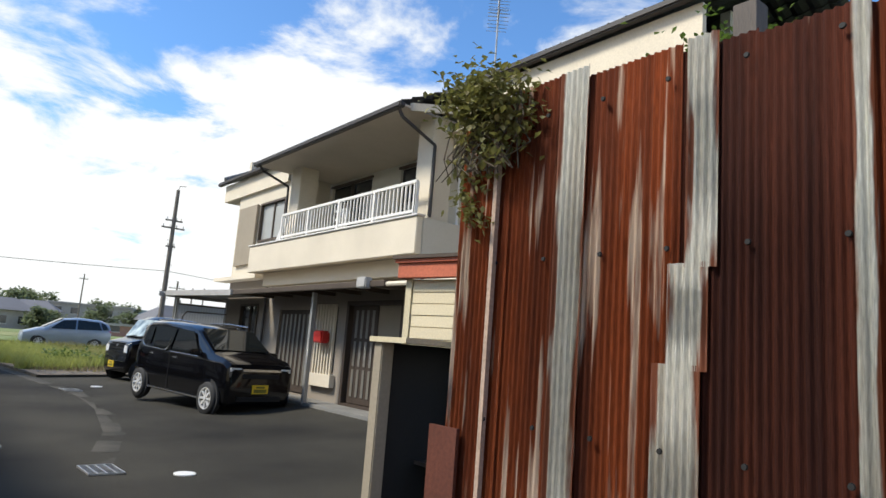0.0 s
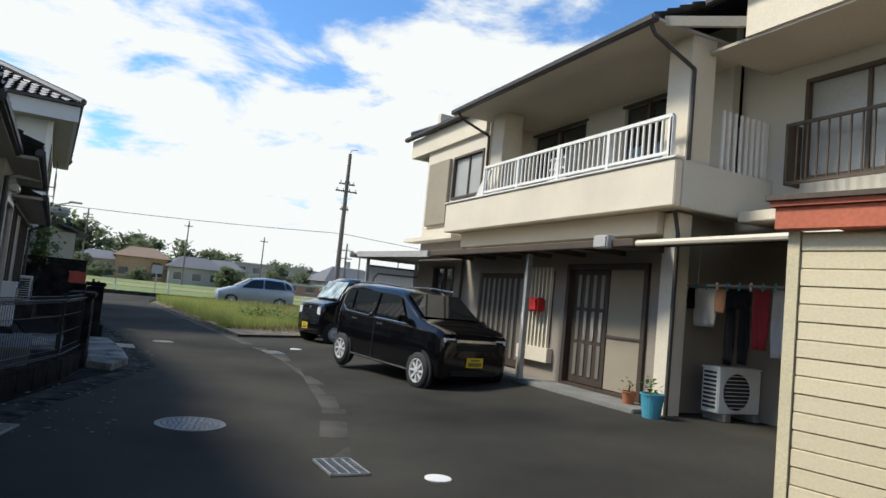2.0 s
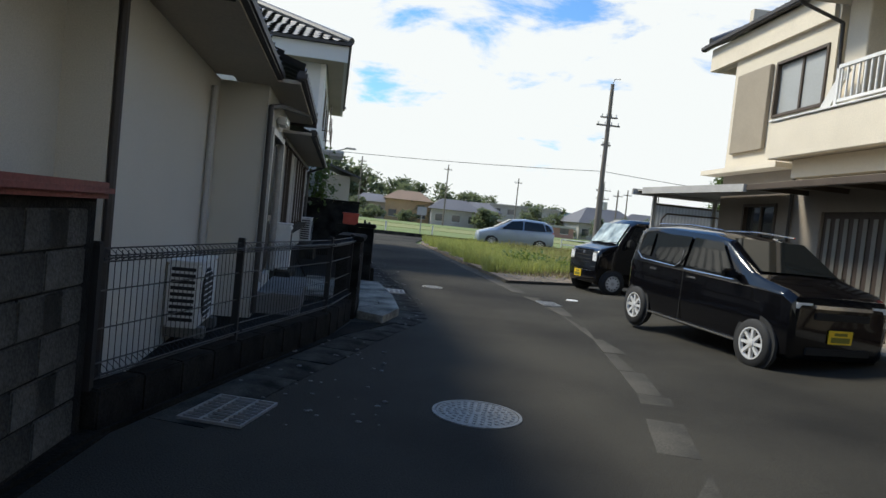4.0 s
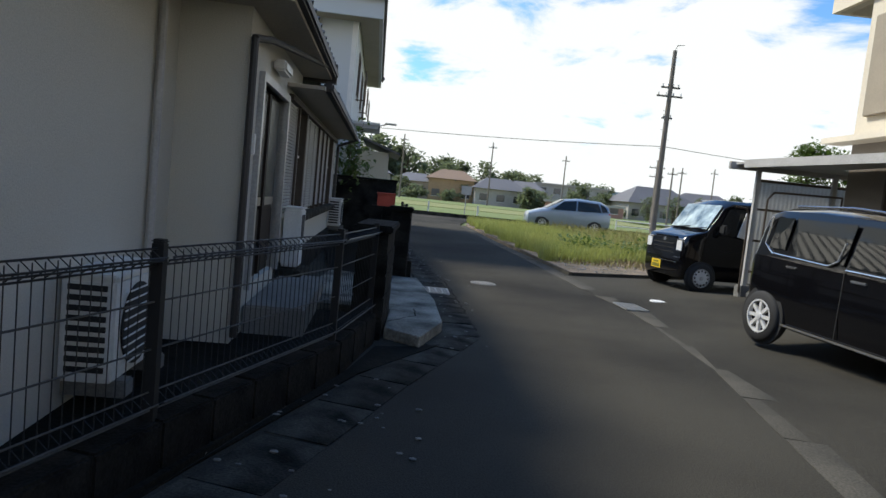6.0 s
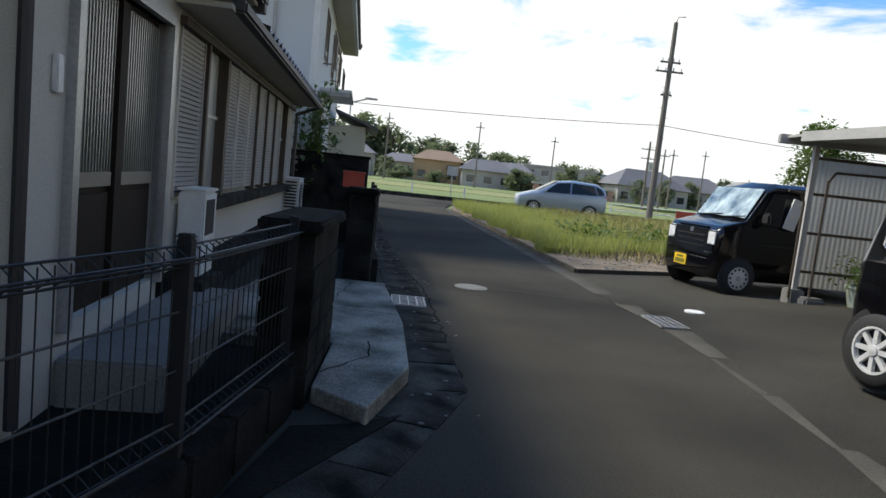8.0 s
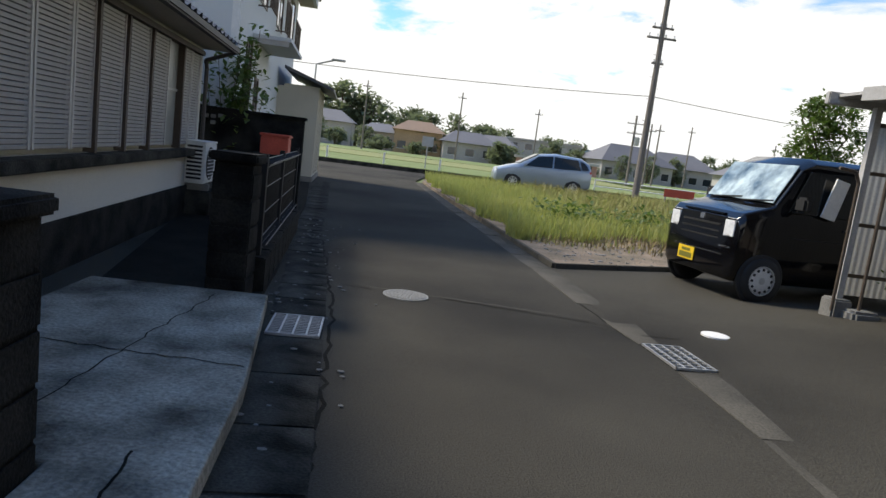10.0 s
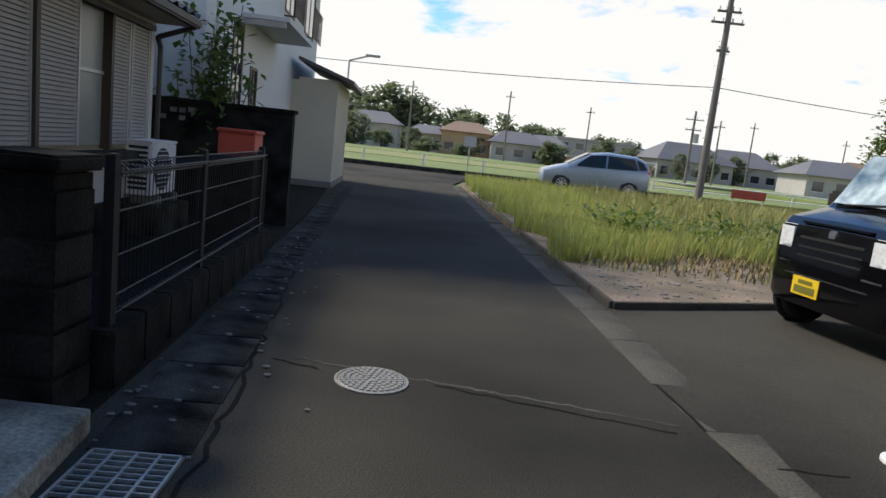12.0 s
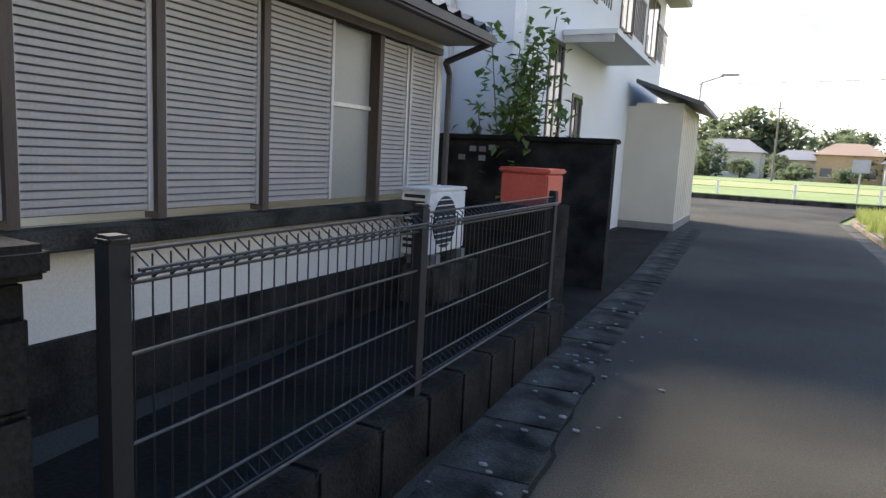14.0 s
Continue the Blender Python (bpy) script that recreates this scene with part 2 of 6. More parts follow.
def swept(points, r, n=6):
    """One unbroken round cord through the points."""
    bm = bmesh.new()
    pts = [Vector(p) for p in points]
    rings = []
    for i, p in enumerate(pts):
        d = (pts[min(i + 1, len(pts) - 1)] - pts[max(i - 1, 0)]).normalized()
        u = d.cross(Vector((0, 0, 1))).normalized()
        v = u.cross(d)
        rings.append([bm.verts.new(p + (u * math.cos(2 * math.pi * k / n) + v * math.sin(2 * math.pi * k / n)) * r) for k in range(n)])
    for a, b in zip(rings, rings[1:]):
        for k in range(n):
            bm.faces.new((a[k], a[(k + 1) % n], b[(k + 1) % n], b[k]))
    bm.faces.new(rings[0][::-1]), bm.faces.new(rings[-1])
    bmesh.ops.recalc_face_normals(bm, faces=bm.faces)
    return bm


def mesh_of(name, bm, material, smooth=False):
    me = bpy.data.meshes.new(name)
    bm.to_mesh(me)
    bm.free()
    me.materials.append(material)
    if smooth:
        for p in me.polygons:
            p.use_smooth = True
    return me


def part(name, bm, material, parent, label="", smooth=False):
    ob = new(name, mesh_of(name, bm, material, smooth))
    ob.parent = parent
    if label:
        tagged(ob, label)
    return ob


def piece(name, mesh, parent, m):
    ob = new(name, mesh)
    ob.parent = parent
    ob.matrix_basis = m
    return ob


def thing(name, label, category, m=None, group="", kind=""):
    ob = new(name)
    ob.empty_display_size = 0.2
    ob.matrix_world = m or Matrix()
    return tagged(ob, label, category, group, kind)


def solid(name, bm, material, label, category="", kind="", group="", m=None, smooth=False):
    ob = new(name, mesh_of(name, bm, material, smooth))
    if m:
        ob.matrix_world = m
    return tagged(ob, label, category, group, kind)


def lathe(profile, n=20, axis="z", caps=True):
    bm = bmesh.new()
    rings = []
    for r, h in profile:
        ring = []
        for i in range(n):
            a = 2 * math.pi * i / n
            p = (r * math.cos(a), r * math.sin(a), h)
            if axis == "y":
                p = (p[0], h, p[1])
            ring.append(bm.verts.new(p))
        rings.append(ring)
    for a, b in zip(rings, rings[1:]):
        for i in range(n):
            bm.faces.new((a[i], a[(i + 1) % n], b[(i + 1) % n], b[i]))
    if caps:
        bm.faces.new(rings[0][::-1]), bm.faces.new(rings[-1])
    bmesh.ops.recalc_face_normals(bm, faces=bm.faces)
    return bm


def wall_with_holes(axis, at, thick, u0, u1, z0, z1, holes):
    """A wall in the plane axis = at (outer face), thickness towards the sign of thick, with rectangular openings (u0, u1, z0, z1)."""
    bm = bmesh.new()
    us = sorted({u0, u1, *[h[0] for h in holes], *[h[1] for h in holes]})
    zs = sorted({z0, z1, *[h[2] for h in holes], *[h[3] for h in holes]})
    a0, a1 = min(at, at + thick), max(at, at + thick)
    for ua, ub in zip(us, us[1:]):
        for za, zb in zip(zs, zs[1:]):
            uc, zc = (ua + ub) / 2, (za + zb) / 2
            if any(h[0] < uc < h[1] and h[2] < zc < h[3] for h in holes):
                continue
            if axis == "x":
                bm_box(bm, a0, a1, ua, ub, za, zb)
            else:
                bm_box(bm, ua, ub, a0, a1, za, zb)
    bmesh.ops.remove_doubles(bm, verts=bm.verts, dist=0.0005)
    seen = {}
    for f in list(bm.faces):
        seen.setdefault(tuple(round(c, 3) for c in f.calc_center_median()), []).append(f)
    bmesh.ops.delete(bm, geom=[f for fs in seen.values() if len(fs) > 1 for f in fs], context="FACES")
    return bm


def quad_panel(points, thick, n):
    """A thin panel through four corners, moved out along n."""
    bm = bmesh.new()
    n = Vector(n).normalized() * thick
    a = [bm.verts.new(Vector(p)) for p in points]
    b = [bm.verts.new(Vector(p) + n) for p in points]
    k = len(points)
    bm.faces.new(a), bm.faces.new(b[::-1])
    for i in range(k):
        bm.faces.new((a[i], b[i], b[(i + 1) % k], a[(i + 1) % k]))
    bmesh.ops.recalc_face_normals(bm, faces=bm.faces)
    return bm


def ground_z(x, y):
    """The yard rises gently from the road towards the house and flattens out beside the vacant plot."""
    s = max(0.0, min(1.0, (y - 17.5) / 2.5))
    return 0.25 * max(0.0, min(1.0, (x - 2.9) / 3.5)) ** 1.6 * (1 - 0.75 * s * s * (3 - 2 * s))


def tiles_roof(y0, y1, x0, z0, x1, z1, wave=0.27, course=0.26, amp=0.025):
    """Wavy clay tiles on a plane that rises from (x0, z0) to (x1, z1), between y0 and y1, as one sheet with stepped courses."""
    bm = bmesh.new()
    length = math.hypot(x1 - x0, z1 - z0)
    nc, nw = max(1, round(length / course)), max(1, round((y1 - y0) / wave))
    ux, uz = (x1 - x0) / length, (z1 - z0) / length
    nx, nz = -uz, ux
    if nz < 0:
        nx, nz = -nx, -nz
    prof = [(k / 6, amp * (0.9 * math.cos(2 * math.pi * k / 6) + 0.35 * math.cos(4 * math.pi * k / 6))) for k in range(6)]
    ys = [(y0 + (i + f) * (y1 - y0) / nw, h) for i in range(nw) for f, h in prof] + [(y1, prof[0][1])]
    prev = None
    for c in range(nc):
        for s, lift in ((c * length / nc, 0.04), ((c + 1) * length / nc, 0.008)):
            row = [bm.verts.new((x0 + ux * s + nx * (lift + h), y, z0 + uz * s + nz * (lift + h))) for y, h in ys]
            if prev:
                for i in range(len(row) - 1):
                    bm.faces.new((prev[i], prev[i + 1], row[i + 1], row[i]))
            prev = row
    return bm


# ---- ground, road, field ----
g = bmesh.new()
bmesh.ops.create_grid(g, x_segments=2, y_segments=2, size=1500)
solid("ground", g, FIELD, "flat green farmland reaching to the horizon", "ground", "structure", m=Matrix.Translation((0, 0, -0.06)))

g = bmesh.new()
NX, NY = 40, 60
grid = [[g.verts.new((x, y, ground_z(x, y))) for x in np.linspace(-6, 13.5, NX)] for y in np.linspace(-12, 21.4, NY)]
for j in range(NY - 1):
    for i in range(NX - 1):
        g.faces.new((grid[j][i], grid[j][i + 1], grid[j + 1][i + 1], grid[j + 1][i]))
solid("road", g, ASPHALT, "worn dark grey asphalt lane widening into a yard", "road", "structure")
g = bmesh.new()
grid = [[g.verts.new((x, y, ground_z(x, y))) for x in np.linspace(3.0, 13.5, 22)] for y in np.linspace(21.4, 25.0, 8)]
for j in range(7):
    for i in range(21):
        g.faces.new((grid[j][i], grid[j][i + 1], grid[j + 1][i + 1], grid[j + 1][i]))
solid("yard", g, ASPHALT, "dark asphalt yard behind the parked van", "road", "structure")
g = bmesh.new()
for pts in ([(-2.6, 21.35), (3.05, 21.35), (1.75, 39.0), (2.2, 43.0), (-4.6, 43.0)], [(-120, 43.0), (160, 43.0), (160, 48.0), (-120, 48.0)]):
    g.faces.new([g.verts.new((x, y, -0.004)) for x, y in pts])
solid("far_road", g, ASPHALT, "grey asphalt lane running to a crossing road", "road", "structure")
# raised plot with bare soil in front and rough grass behind
plot = prism([(3.33, 20.64), (5.26, 21.36), (13.5, 24.4), (30, 30.5), (30, 42.0), (2.3, 42.0), (2.0, 38.0)], -0.05, 0.065)
solid("vacant_plot", plot, SOIL, "raised plot of bare brown soil beside the lane", "ground", "structure")

# Near-black strips: the deep shade along the left side is put into their colour.
solid("garden_soil", prism([(-1.6, 3.2), (-1.05, 8.6), (-0.62, 10.2), (-0.12, 12.2), (0.02, 13.1), (-0.3, 14.3), (-1.6, 14.3)], -0.03, 0.035), SHADE_DIRT, "dark soil inside the front fence, shade in its colour", "soil", "structure")
solid("garden_soil_far", prism([(-1.0, 17.05), (0.22, 17.05), (0.10, 18.6), (-0.22, 21.4), (-0.55, 24.8), (-1.3, 30.5), (-2.2, 30.5), (-1.9, 22.0)], -0.03, 0.03), SHADE_DIRT, "dark soil strip along the far fence, shade in its colour", "soil", "structure")
solid("verge", prism([(-1.15, 6.0), (-1.02, 8.9), (0.0, 12.1), (0.62, 13.3), (0.35, 13.1), (0.05, 13.0), (-0.08, 12.2), (-0.6, 10.2), (-1.05, 8.6), (-1.3, 6.0)], -0.03, 0.012), SHADE_DIRT, "dark verge between kerb and gutter, shade in its colour", "verge", "structure")


# ---- right-hand house ----
def rail(parent, x, y0, y1, z0, z1, n, material, r=0.012, posts=3, thick=0.05):
    part("top_rail", box(x - thick / 2, x + thick / 2, y0, y1, z1 - 0.05, z1), material, parent)
    part("bottom_rail", box(x - thick / 2.5, x + thick / 2.5, y0, y1, z0 + 0.06, z0 + 0.10), material, parent)
    for i in range(posts):
        y = y0 + (y1 - y0) * i / (posts - 1)
        part("post", box(x - 0.03, x + 0.03, y - 0.03, y + 0.03, z0, z1 - 0.05), material, parent)
    bar = mesh_of("bar", box(-r, r, -r, r, 0, z1 - z0 - 0.15), material)
    for i in range(n):
        y = y0 + (y1 - y0) * (i + 0.5) / n
        piece("bar", bar, parent, Matrix.Translation((x, y, z0 + 0.10)))


house = thing("house", "two-storey cream stucco house with dark tiled roof and balcony", "house")
Z0 = 0.20
part("wall", wall_with_holes("x", 7.05, 0.14, 9.45, 18.0, Z0, 2.95, [(9.88, 11.65, 0.33, 2.2), (12.1, 12.85, 0.85, 2.15), (13.1, 14.75, 0.33, 2.1), (16.0, 17.0, 1.5, 2.2)]), STUCCO_SHADED, house, "stucco ground-floor wall, coloured as in shade")
part("wall", wall_with_holes("x", 8.2, 0.14, 4.8, 9.45, 2.75, 5.75, [(6.85, 8.38, 3.5, 4.76)]), STUCCO_GREY, house, "cream-grey stucco wall of the near wing")
part("wall", box(8.2, 8.34, 4.8, 9.45, Z0, 2.75), STUCCO_SHADED, house, "stucco wall behind the laundry, coloured as in shade")
part("wall", box(7.19, 8.2, 9.45, 9.60, Z0, 2.95), STUCCO_SHADED, house)
part("ledge", box(7.55, 8.19, 4.9, 8.85, 2.84, 2.98, bevel=0.01), TRIM_CREAM, house, "cream ledge above the laundry roof")
lean = part("lean_to_roof", quad_panel([(6.2, 4.8, 2.40), (8.19, 4.8, 2.72), (8.19, 9.1, 2.72), (6.2, 9.1, 2.40)], 0.03, (0, 0, 1)), PANEL_TAN, house, "brown lean-to roof over the laundry")
for k in range(5):
    y = 4.95 + k * 0.98
    part("rafter", quad_panel([(6.25, y, 2.34), (8.19, y, 2.66), (8.19, y + 0.05, 2.66), (6.25, y + 0.05, 2.34)], 0.055, (0, 0, 1)), DARK_WOOD, lean)
part("wall", wall_with_holes("x", 8.0, 0.14, 9.45, 14.9, 3.0, 5.9, [(10.6, 11.75, 3.1, 5.12), (12.85, 14.6, 3.1, 5.12)]), STUCCO_GREY, house)
part("wall", wall_with_holes("x", 7.05, 0.14, 14.9, 18.0, 2.95, 5.6, [(15.1, 16.45, 3.85, 4.75)]), STUCCO, house, "cream stucco upper wall at the far end")
part("wall", box(7.19, 8.0, 14.76, 14.9, 3.0, 5.7), STUCCO, house)
part("wall", box(7.19, 13.0, 17.86, 18.0, Z0, 6.2), STUCCO, house)
part("wall", box(8.34, 13.0, 4.8, 4.94, Z0, 6.2), STUCCO_GREY, house)
part("wall", box(13.0, 13.14, 4.8, 18.0, Z0, 6.2), STUCCO_GREY, house)
# balcony
part("balcony_floor", box(6.5, 8.0, 8.9, 15.3, 2.93, 3.05), SOFFIT, house)
balcony = part("balcony_parapet", box(6.42, 6.54, 8.86, 15.4, 2.90, 3.50, bevel=0.012), TRIM_CREAM, house, "cream rendered balcony parapet")
part("parapet_cap", box(6.39, 6.57, 8.83, 15.43, 3.503, 3.535, bevel=0.008), ALU_WHITE, balcony)
# Greyer than the front parapet: the sunless side's shade is in its colour.
part("balcony_parapet", box(6.542, 8.19, 8.86, 8.98, 2.90, 3.50, bevel=0.012), STUCCO_GREY, house)
part("balcony_parapet", box(6.542, 7.04, 15.28, 15.4, 2.90, 3.50, bevel=0.012), TRIM_CREAM, house)
part("beam", box(6.75, 7.04, 9.45, 15.2, 2.62, 2.92), STUCCO, house, "cream rendered beam under the balcony")
part("column", box(6.72, 7.15, 9.0, 9.42, 3.04, 5.26, bevel=0.01), TRIM_CREAM, house)
part("column", box(6.72, 7.15, 13.75, 14.2, 3.04, 5.26, bevel=0.01), TRIM_CREAM, house)
part("column", box(6.85, 7.10, 9.18, 9.44, 0.2, 2.9, bevel=0.01), TRIM_CREAM, house)
balcony_rail = part("balcony_railing", box(6.45, 6.51, 9.0, 9.03, 3.53, 4.1), ALU_WHITE, house, "white aluminium balcony railing")
rail(balcony_rail, 6.48, 9.02, 13.9, 3.53, 4.12, 42, ALU_WHITE, posts=5)
side_rail = part("side_railing", box(8.05, 8.11, 8.9, 8.94, 3.5, 4.3), ALU_WHITE, house)
for k in range(8):
    part("bar", box(7.25 + k * 0.11, 7.28 + k * 0.11, 8.90, 8.93, 3.5, 4.3), ALU_WHITE, side_rail)
# upper windows
for y0, y1 in ((10.6, 11.75), (12.85, 14.6)):
    w = part("balcony_door", box(8.06, 8.09, y0, y1, 3.1, 5.12), GLASS, house)
    part("frame", box(8.0, 8.10, (y0 + y1) / 2 - 0.03, (y0 + y1) / 2 + 0.03, 3.1, 5.12), BRONZE, w)
    part("frame", box(7.97, 8.05, y0 - 0.05, y1 + 0.05, 5.12, 5.17), BRONZE, w)


def window(parent, x, y0, y1, z0, z1, frame_mat, pane_mat=GLASS, panes=2, sign=-1):
    w = part("window", box(x + 0.05, x + 0.06, y0, y1, z0, z1), pane_mat, parent)
    f = bmesh.new()
    xa, xb = x - 0.03, x + 0.08
    bm_box(f, xa, xb, y0 - 0.04, y1 + 0.04, z1, z1 + 0.05), bm_box(f, xa, xb, y0 - 0.04, y1 + 0.04, z0 - 0.05, z0)
    bm_box(f, xa, xb, y0 - 0.045, y0 + 0.005, z0, z1), bm_box(f, xa, xb, y1 - 0.005, y1 + 0.045, z0, z1)
    part("frame", f, frame_mat, w)
    for k in range(1, panes):
        y = y0 + (y1 - y0) * k / panes
        part("mullion", box(x + 0.02, x + 0.07, y - 0.025, y + 0.025, z0, z1), frame_mat, w)
    return w


# Pale pane: the sky's reflection is put into the glass colour.
w = window(house, 8.2, 6.85, 8.38, 3.5, 4.76, BRONZE, GLASS_PALE)
part("curtain", box(8.30, 8.32, 6.87, 8.36, 3.5, 4.74), GLASS_PALE, w)
guard = part("window_guard", box(7.93, 7.97, 6.75, 8.5, 4.13, 4.17), BRONZE, house, "brown metal window guard rail")
part("bottom_rail", box(7.93, 7.97, 6.75, 8.5, 3.36, 3.40), BRONZE, guard)
part("bracket", box(7.93, 8.2, 8.46, 8.5, 3.36, 4.17), BRONZE, guard)
for k in range(13):
    y = 6.8 + k * 0.14
    part("bar", box(7.94, 7.96, y - 0.009, y + 0.009, 3.40, 4.13), BRONZE, guard)
sb = part("shutter_box", box(8.10, 8.2, 5.6, 6.8, 3.42, 4.85, bevel=0.01), PANEL_TAN, house, "tan ribbed shutter box")
for k in range(34):
    part("slat", box(8.085, 8.105, 5.65, 6.75, 3.47 + k * 0.04, 3.485 + k * 0.04), PANEL_TAN, sb)
window(house, 7.05, 15.1, 16.45, 3.85, 4.75, BRONZE, GLASS_PALE)
part("shutter_box", box(6.97, 7.05, 16.6, 17.75, 3.25, 4.8, bevel=0.01), PANEL_TAN, house)
part("sill", box(6.70, 7.05, 15.6, 18.3, 2.83, 2.92), TRIM_CREAM, house)
window(house, 7.05, 16.0, 17.0, 1.5, 2.2, BRONZE, GLASS)
# ground floor openings
sd = part("sliding_door", box(7.10, 7.13, 10.75, 11.62, 0.36, 2.17), DARK_WOOD, house, "dark lattice sliding door with pale strips")
for k in range(4):
    y = 10.87 + k * 0.19
    for za, zb in ((0.48, 0.98), (1.04, 1.50), (1.56, 2.08)):
        part("pane", box(7.085, 7.095, y - 0.035, y + 0.045, za, zb), LATTICE_GLASS, sd)
sd = part("sliding_door", box(7.12, 7.15, 9.90, 10.77, 0.36, 2.17), PANEL_TAN, house, "tan screen sliding door")
part("frame", box(7.10, 7.16, 9.90, 10.77, 1.13, 1.17), BRONZE, sd)
f = bmesh.new()
bm_box(f, 7.0, 7.14, 9.82, 9.90, 0.3, 2.25), bm_box(f, 7.0, 7.14, 11.63, 11.71, 0.3, 2.25), bm_box(f, 7.0, 7.14, 9.9, 11.63, 2.17, 2.25), bm_box(f, 7.0, 7.14, 9.9, 11.63, 0.28, 0.345)
part("door_frame", f, DARK_WOOD, house)
bw = part("barred_window", box(7.10, 7.11, 12.1, 12.85, 0.85, 2.15), GLASS, house)
for k in range(7):
    y = 12.13 + k * 0.115
    part("bar", box(6.98, 7.03, y - 0.02, y + 0.02, 0.8, 2.2), TRIM_CREAM, bw)
part("sill", prism([(6.93, 12.0), (7.04, 12.0), (7.04, 12.95), (6.93, 12.95)], 0.58, 0.82), TRIM_CREAM, bw)
sd = part("sliding_door", box(7.10, 7.13, 13.1, 14.75, 0.36, 2.1), DARK_WOOD, house)
for k in range(8):
    y = 13.2 + k * 0.2
    part("pane", box(7.085, 7.095, y - 0.04, y + 0.05, 0.5, 2.0), LATTICE_GLASS, sd)
# roof
EZ, EX, PITCH = 5.27, 6.05, 0.5
roof = part("roof", tiles_roof(9.0, 14.6, EX, EZ, EX + 0.85, EZ + 0.425), TILE, house, "dark grey glazed wavy roof tiles")
part("tiles", tiles_roof(4.3, 19.2, EX + 0.85, EZ + 0.425, 10.4, EZ + (10.4 - EX) * PITCH), TILE, roof)
part("tiles", tiles_roof(4.3, 19.2, 14.75, EZ + 0.2, 10.4, EZ + (10.4 - EX) * PITCH), TILE, roof)
part("ridge", pipe([(10.4, 4.3, EZ + 2.25), (10.4, 19.2, EZ + 2.25)], 0.14, 10), TILE, roof)
rg = part("end_ridge", pipe([(6.95, 4.45, EZ + 0.52), (10.4, 4.45, EZ + 2.27)], 0.11, 8), TILE, roof)
part("ridge_ornament", bm_box(bm_box(bmesh.new(), 6.85, 7.05, 4.35, 4.57, EZ + 0.45, EZ + 0.80, bevel=0.05), 6.90, 6.98, 4.40, 4.52, EZ + 0.78, EZ + 0.95, bevel=0.03), TILE, rg)
part("end_ridge", pipe([(6.95, 19.05, EZ + 0.52), (10.4, 19.05, EZ + 2.27)], 0.11, 8), TILE, roof)
for y0, y1, x, z in ((8.95, 14.65, EX, EZ), (14.65, 19.25, EX + 0.85, EZ + 0.42), (4.25, 8.95, EX + 0.85, EZ + 0.42)):
    part("gutter", bm_box(bmesh.new(), x - 0.09, x + 0.03, y0, y1, z - 0.07, z + 0.03, bevel=0.02), GUTTER, house)
part("soffit", box(EX, 8.0, 8.98, 14.6, EZ - 0.04, EZ + 0.0), SOFFIT, house)
part("soffit", box(7.0, 8.2, 4.4, 8.98, 5.02, 5.06), SOFFIT, house)
part("fascia", box(6.97, 7.05, 4.4, 8.4, 5.06, 5.60), TRIM_CREAM, house)
part("fascia", prism([(6.97, 8.4), (7.05, 8.4), (6.3, 9.0), (6.2, 9.0)], 5.2, 5.33), SOFFIT, house)
part("fascia", box(6.97, 7.05, 14.95, 18.9, 5.15, 5.62), TRIM_CREAM, house)
part("soffit", box(7.05, 7.2, 14.95, 18.9, 5.15, 5.19), SOFFIT, house)
part("gable", prism([(6.97, 18.9), (13.5, 18.9), (13.5, 19.0), (6.97, 19.0)], 5.15, 5.62), TRIM_CREAM, house)
for pts in ([(6.02, 9.05, 5.2), (6.1, 9.05, 5.08), (6.74, 8.97, 4.75), (6.74, 8.97, 3.55)], [(6.02, 14.4, 5.2), (6.1, 14.4, 5.1), (6.7, 14.3, 4.85), (6.7, 14.25, 3.55)], [(7.02, 15.5, 2.9), (7.0, 15.5, 2.7), (7.0, 15.5, 0.25)], [(6.8, 9.2, 2.9), (6.82, 9.14, 2.6), (6.8, 9.12, 0.22)]):
    part("downpipe", pipe(pts, 0.028, 8), GUTTER, house)
# awning over the entrance
awning = part("awning", box(6.18, 7.04, 9.3, 15.3, 2.44, 2.47), PANEL_TAN, house, "flat awning with brown metal edge")
part("beam", box(6.14, 6.22, 9.2, 15.4, 2.36, 2.46, bevel=0.01), BRONZE, awning)
part("gutter_end", box(6.05, 6.2, 9.62, 9.9, 2.34, 2.52, bevel=0.02), PIPE, awning)
for k in range(7):
    part("rafter", box(6.22, 7.03, 9.4 + k * 0.95, 9.46 + k * 0.95, 2.36, 2.435), BRONZE, awning)
part("post", box(6.42, 6.50, 12.0, 12.08, 0.22, 2.36), ALU, awning, "grey aluminium awning post")
part("edge_pole", pipe([(6.2, 9.2, 2.40), (6.2, 4.8, 2.38)], 0.04, 8), TRIM_CREAM, awning)
part("step", box(6.42, 7.04, 9.3, 15.2, 0.14, 0.30, bevel=0.015), CONCRETE, house, "concrete entrance step")

bd = thing("folding_board", "white folded board leaning on balcony rail", "board")
part("board", quad_panel([(6.62, 14.3, 3.54), (6.62, 14.55, 3.54), (6.55, 14.0, 4.05), (6.55, 13.8, 4.05)], 0.03, (1, 0, 0.1)), ALU_WHITE, bd)
chair = thing("plastic_chair", "white slatted plastic chair on the balcony", "chair", pose(7.15, 12.1, 3.053, 0, 0, 0))
part("seat", bm_box(bmesh.new(), -0.22, 0.22, -0.24, 0.24, 0.40, 0.43, bevel=0.012), ALU_WHITE, chair)
for k in range(5):
    part("back_slat", bm_box(bmesh.new(), -0.24, -0.215, -0.22 + k * 0.098, -0.17 + k * 0.098, 0.44, 1.02, bevel=0.006), ALU_WHITE, chair)
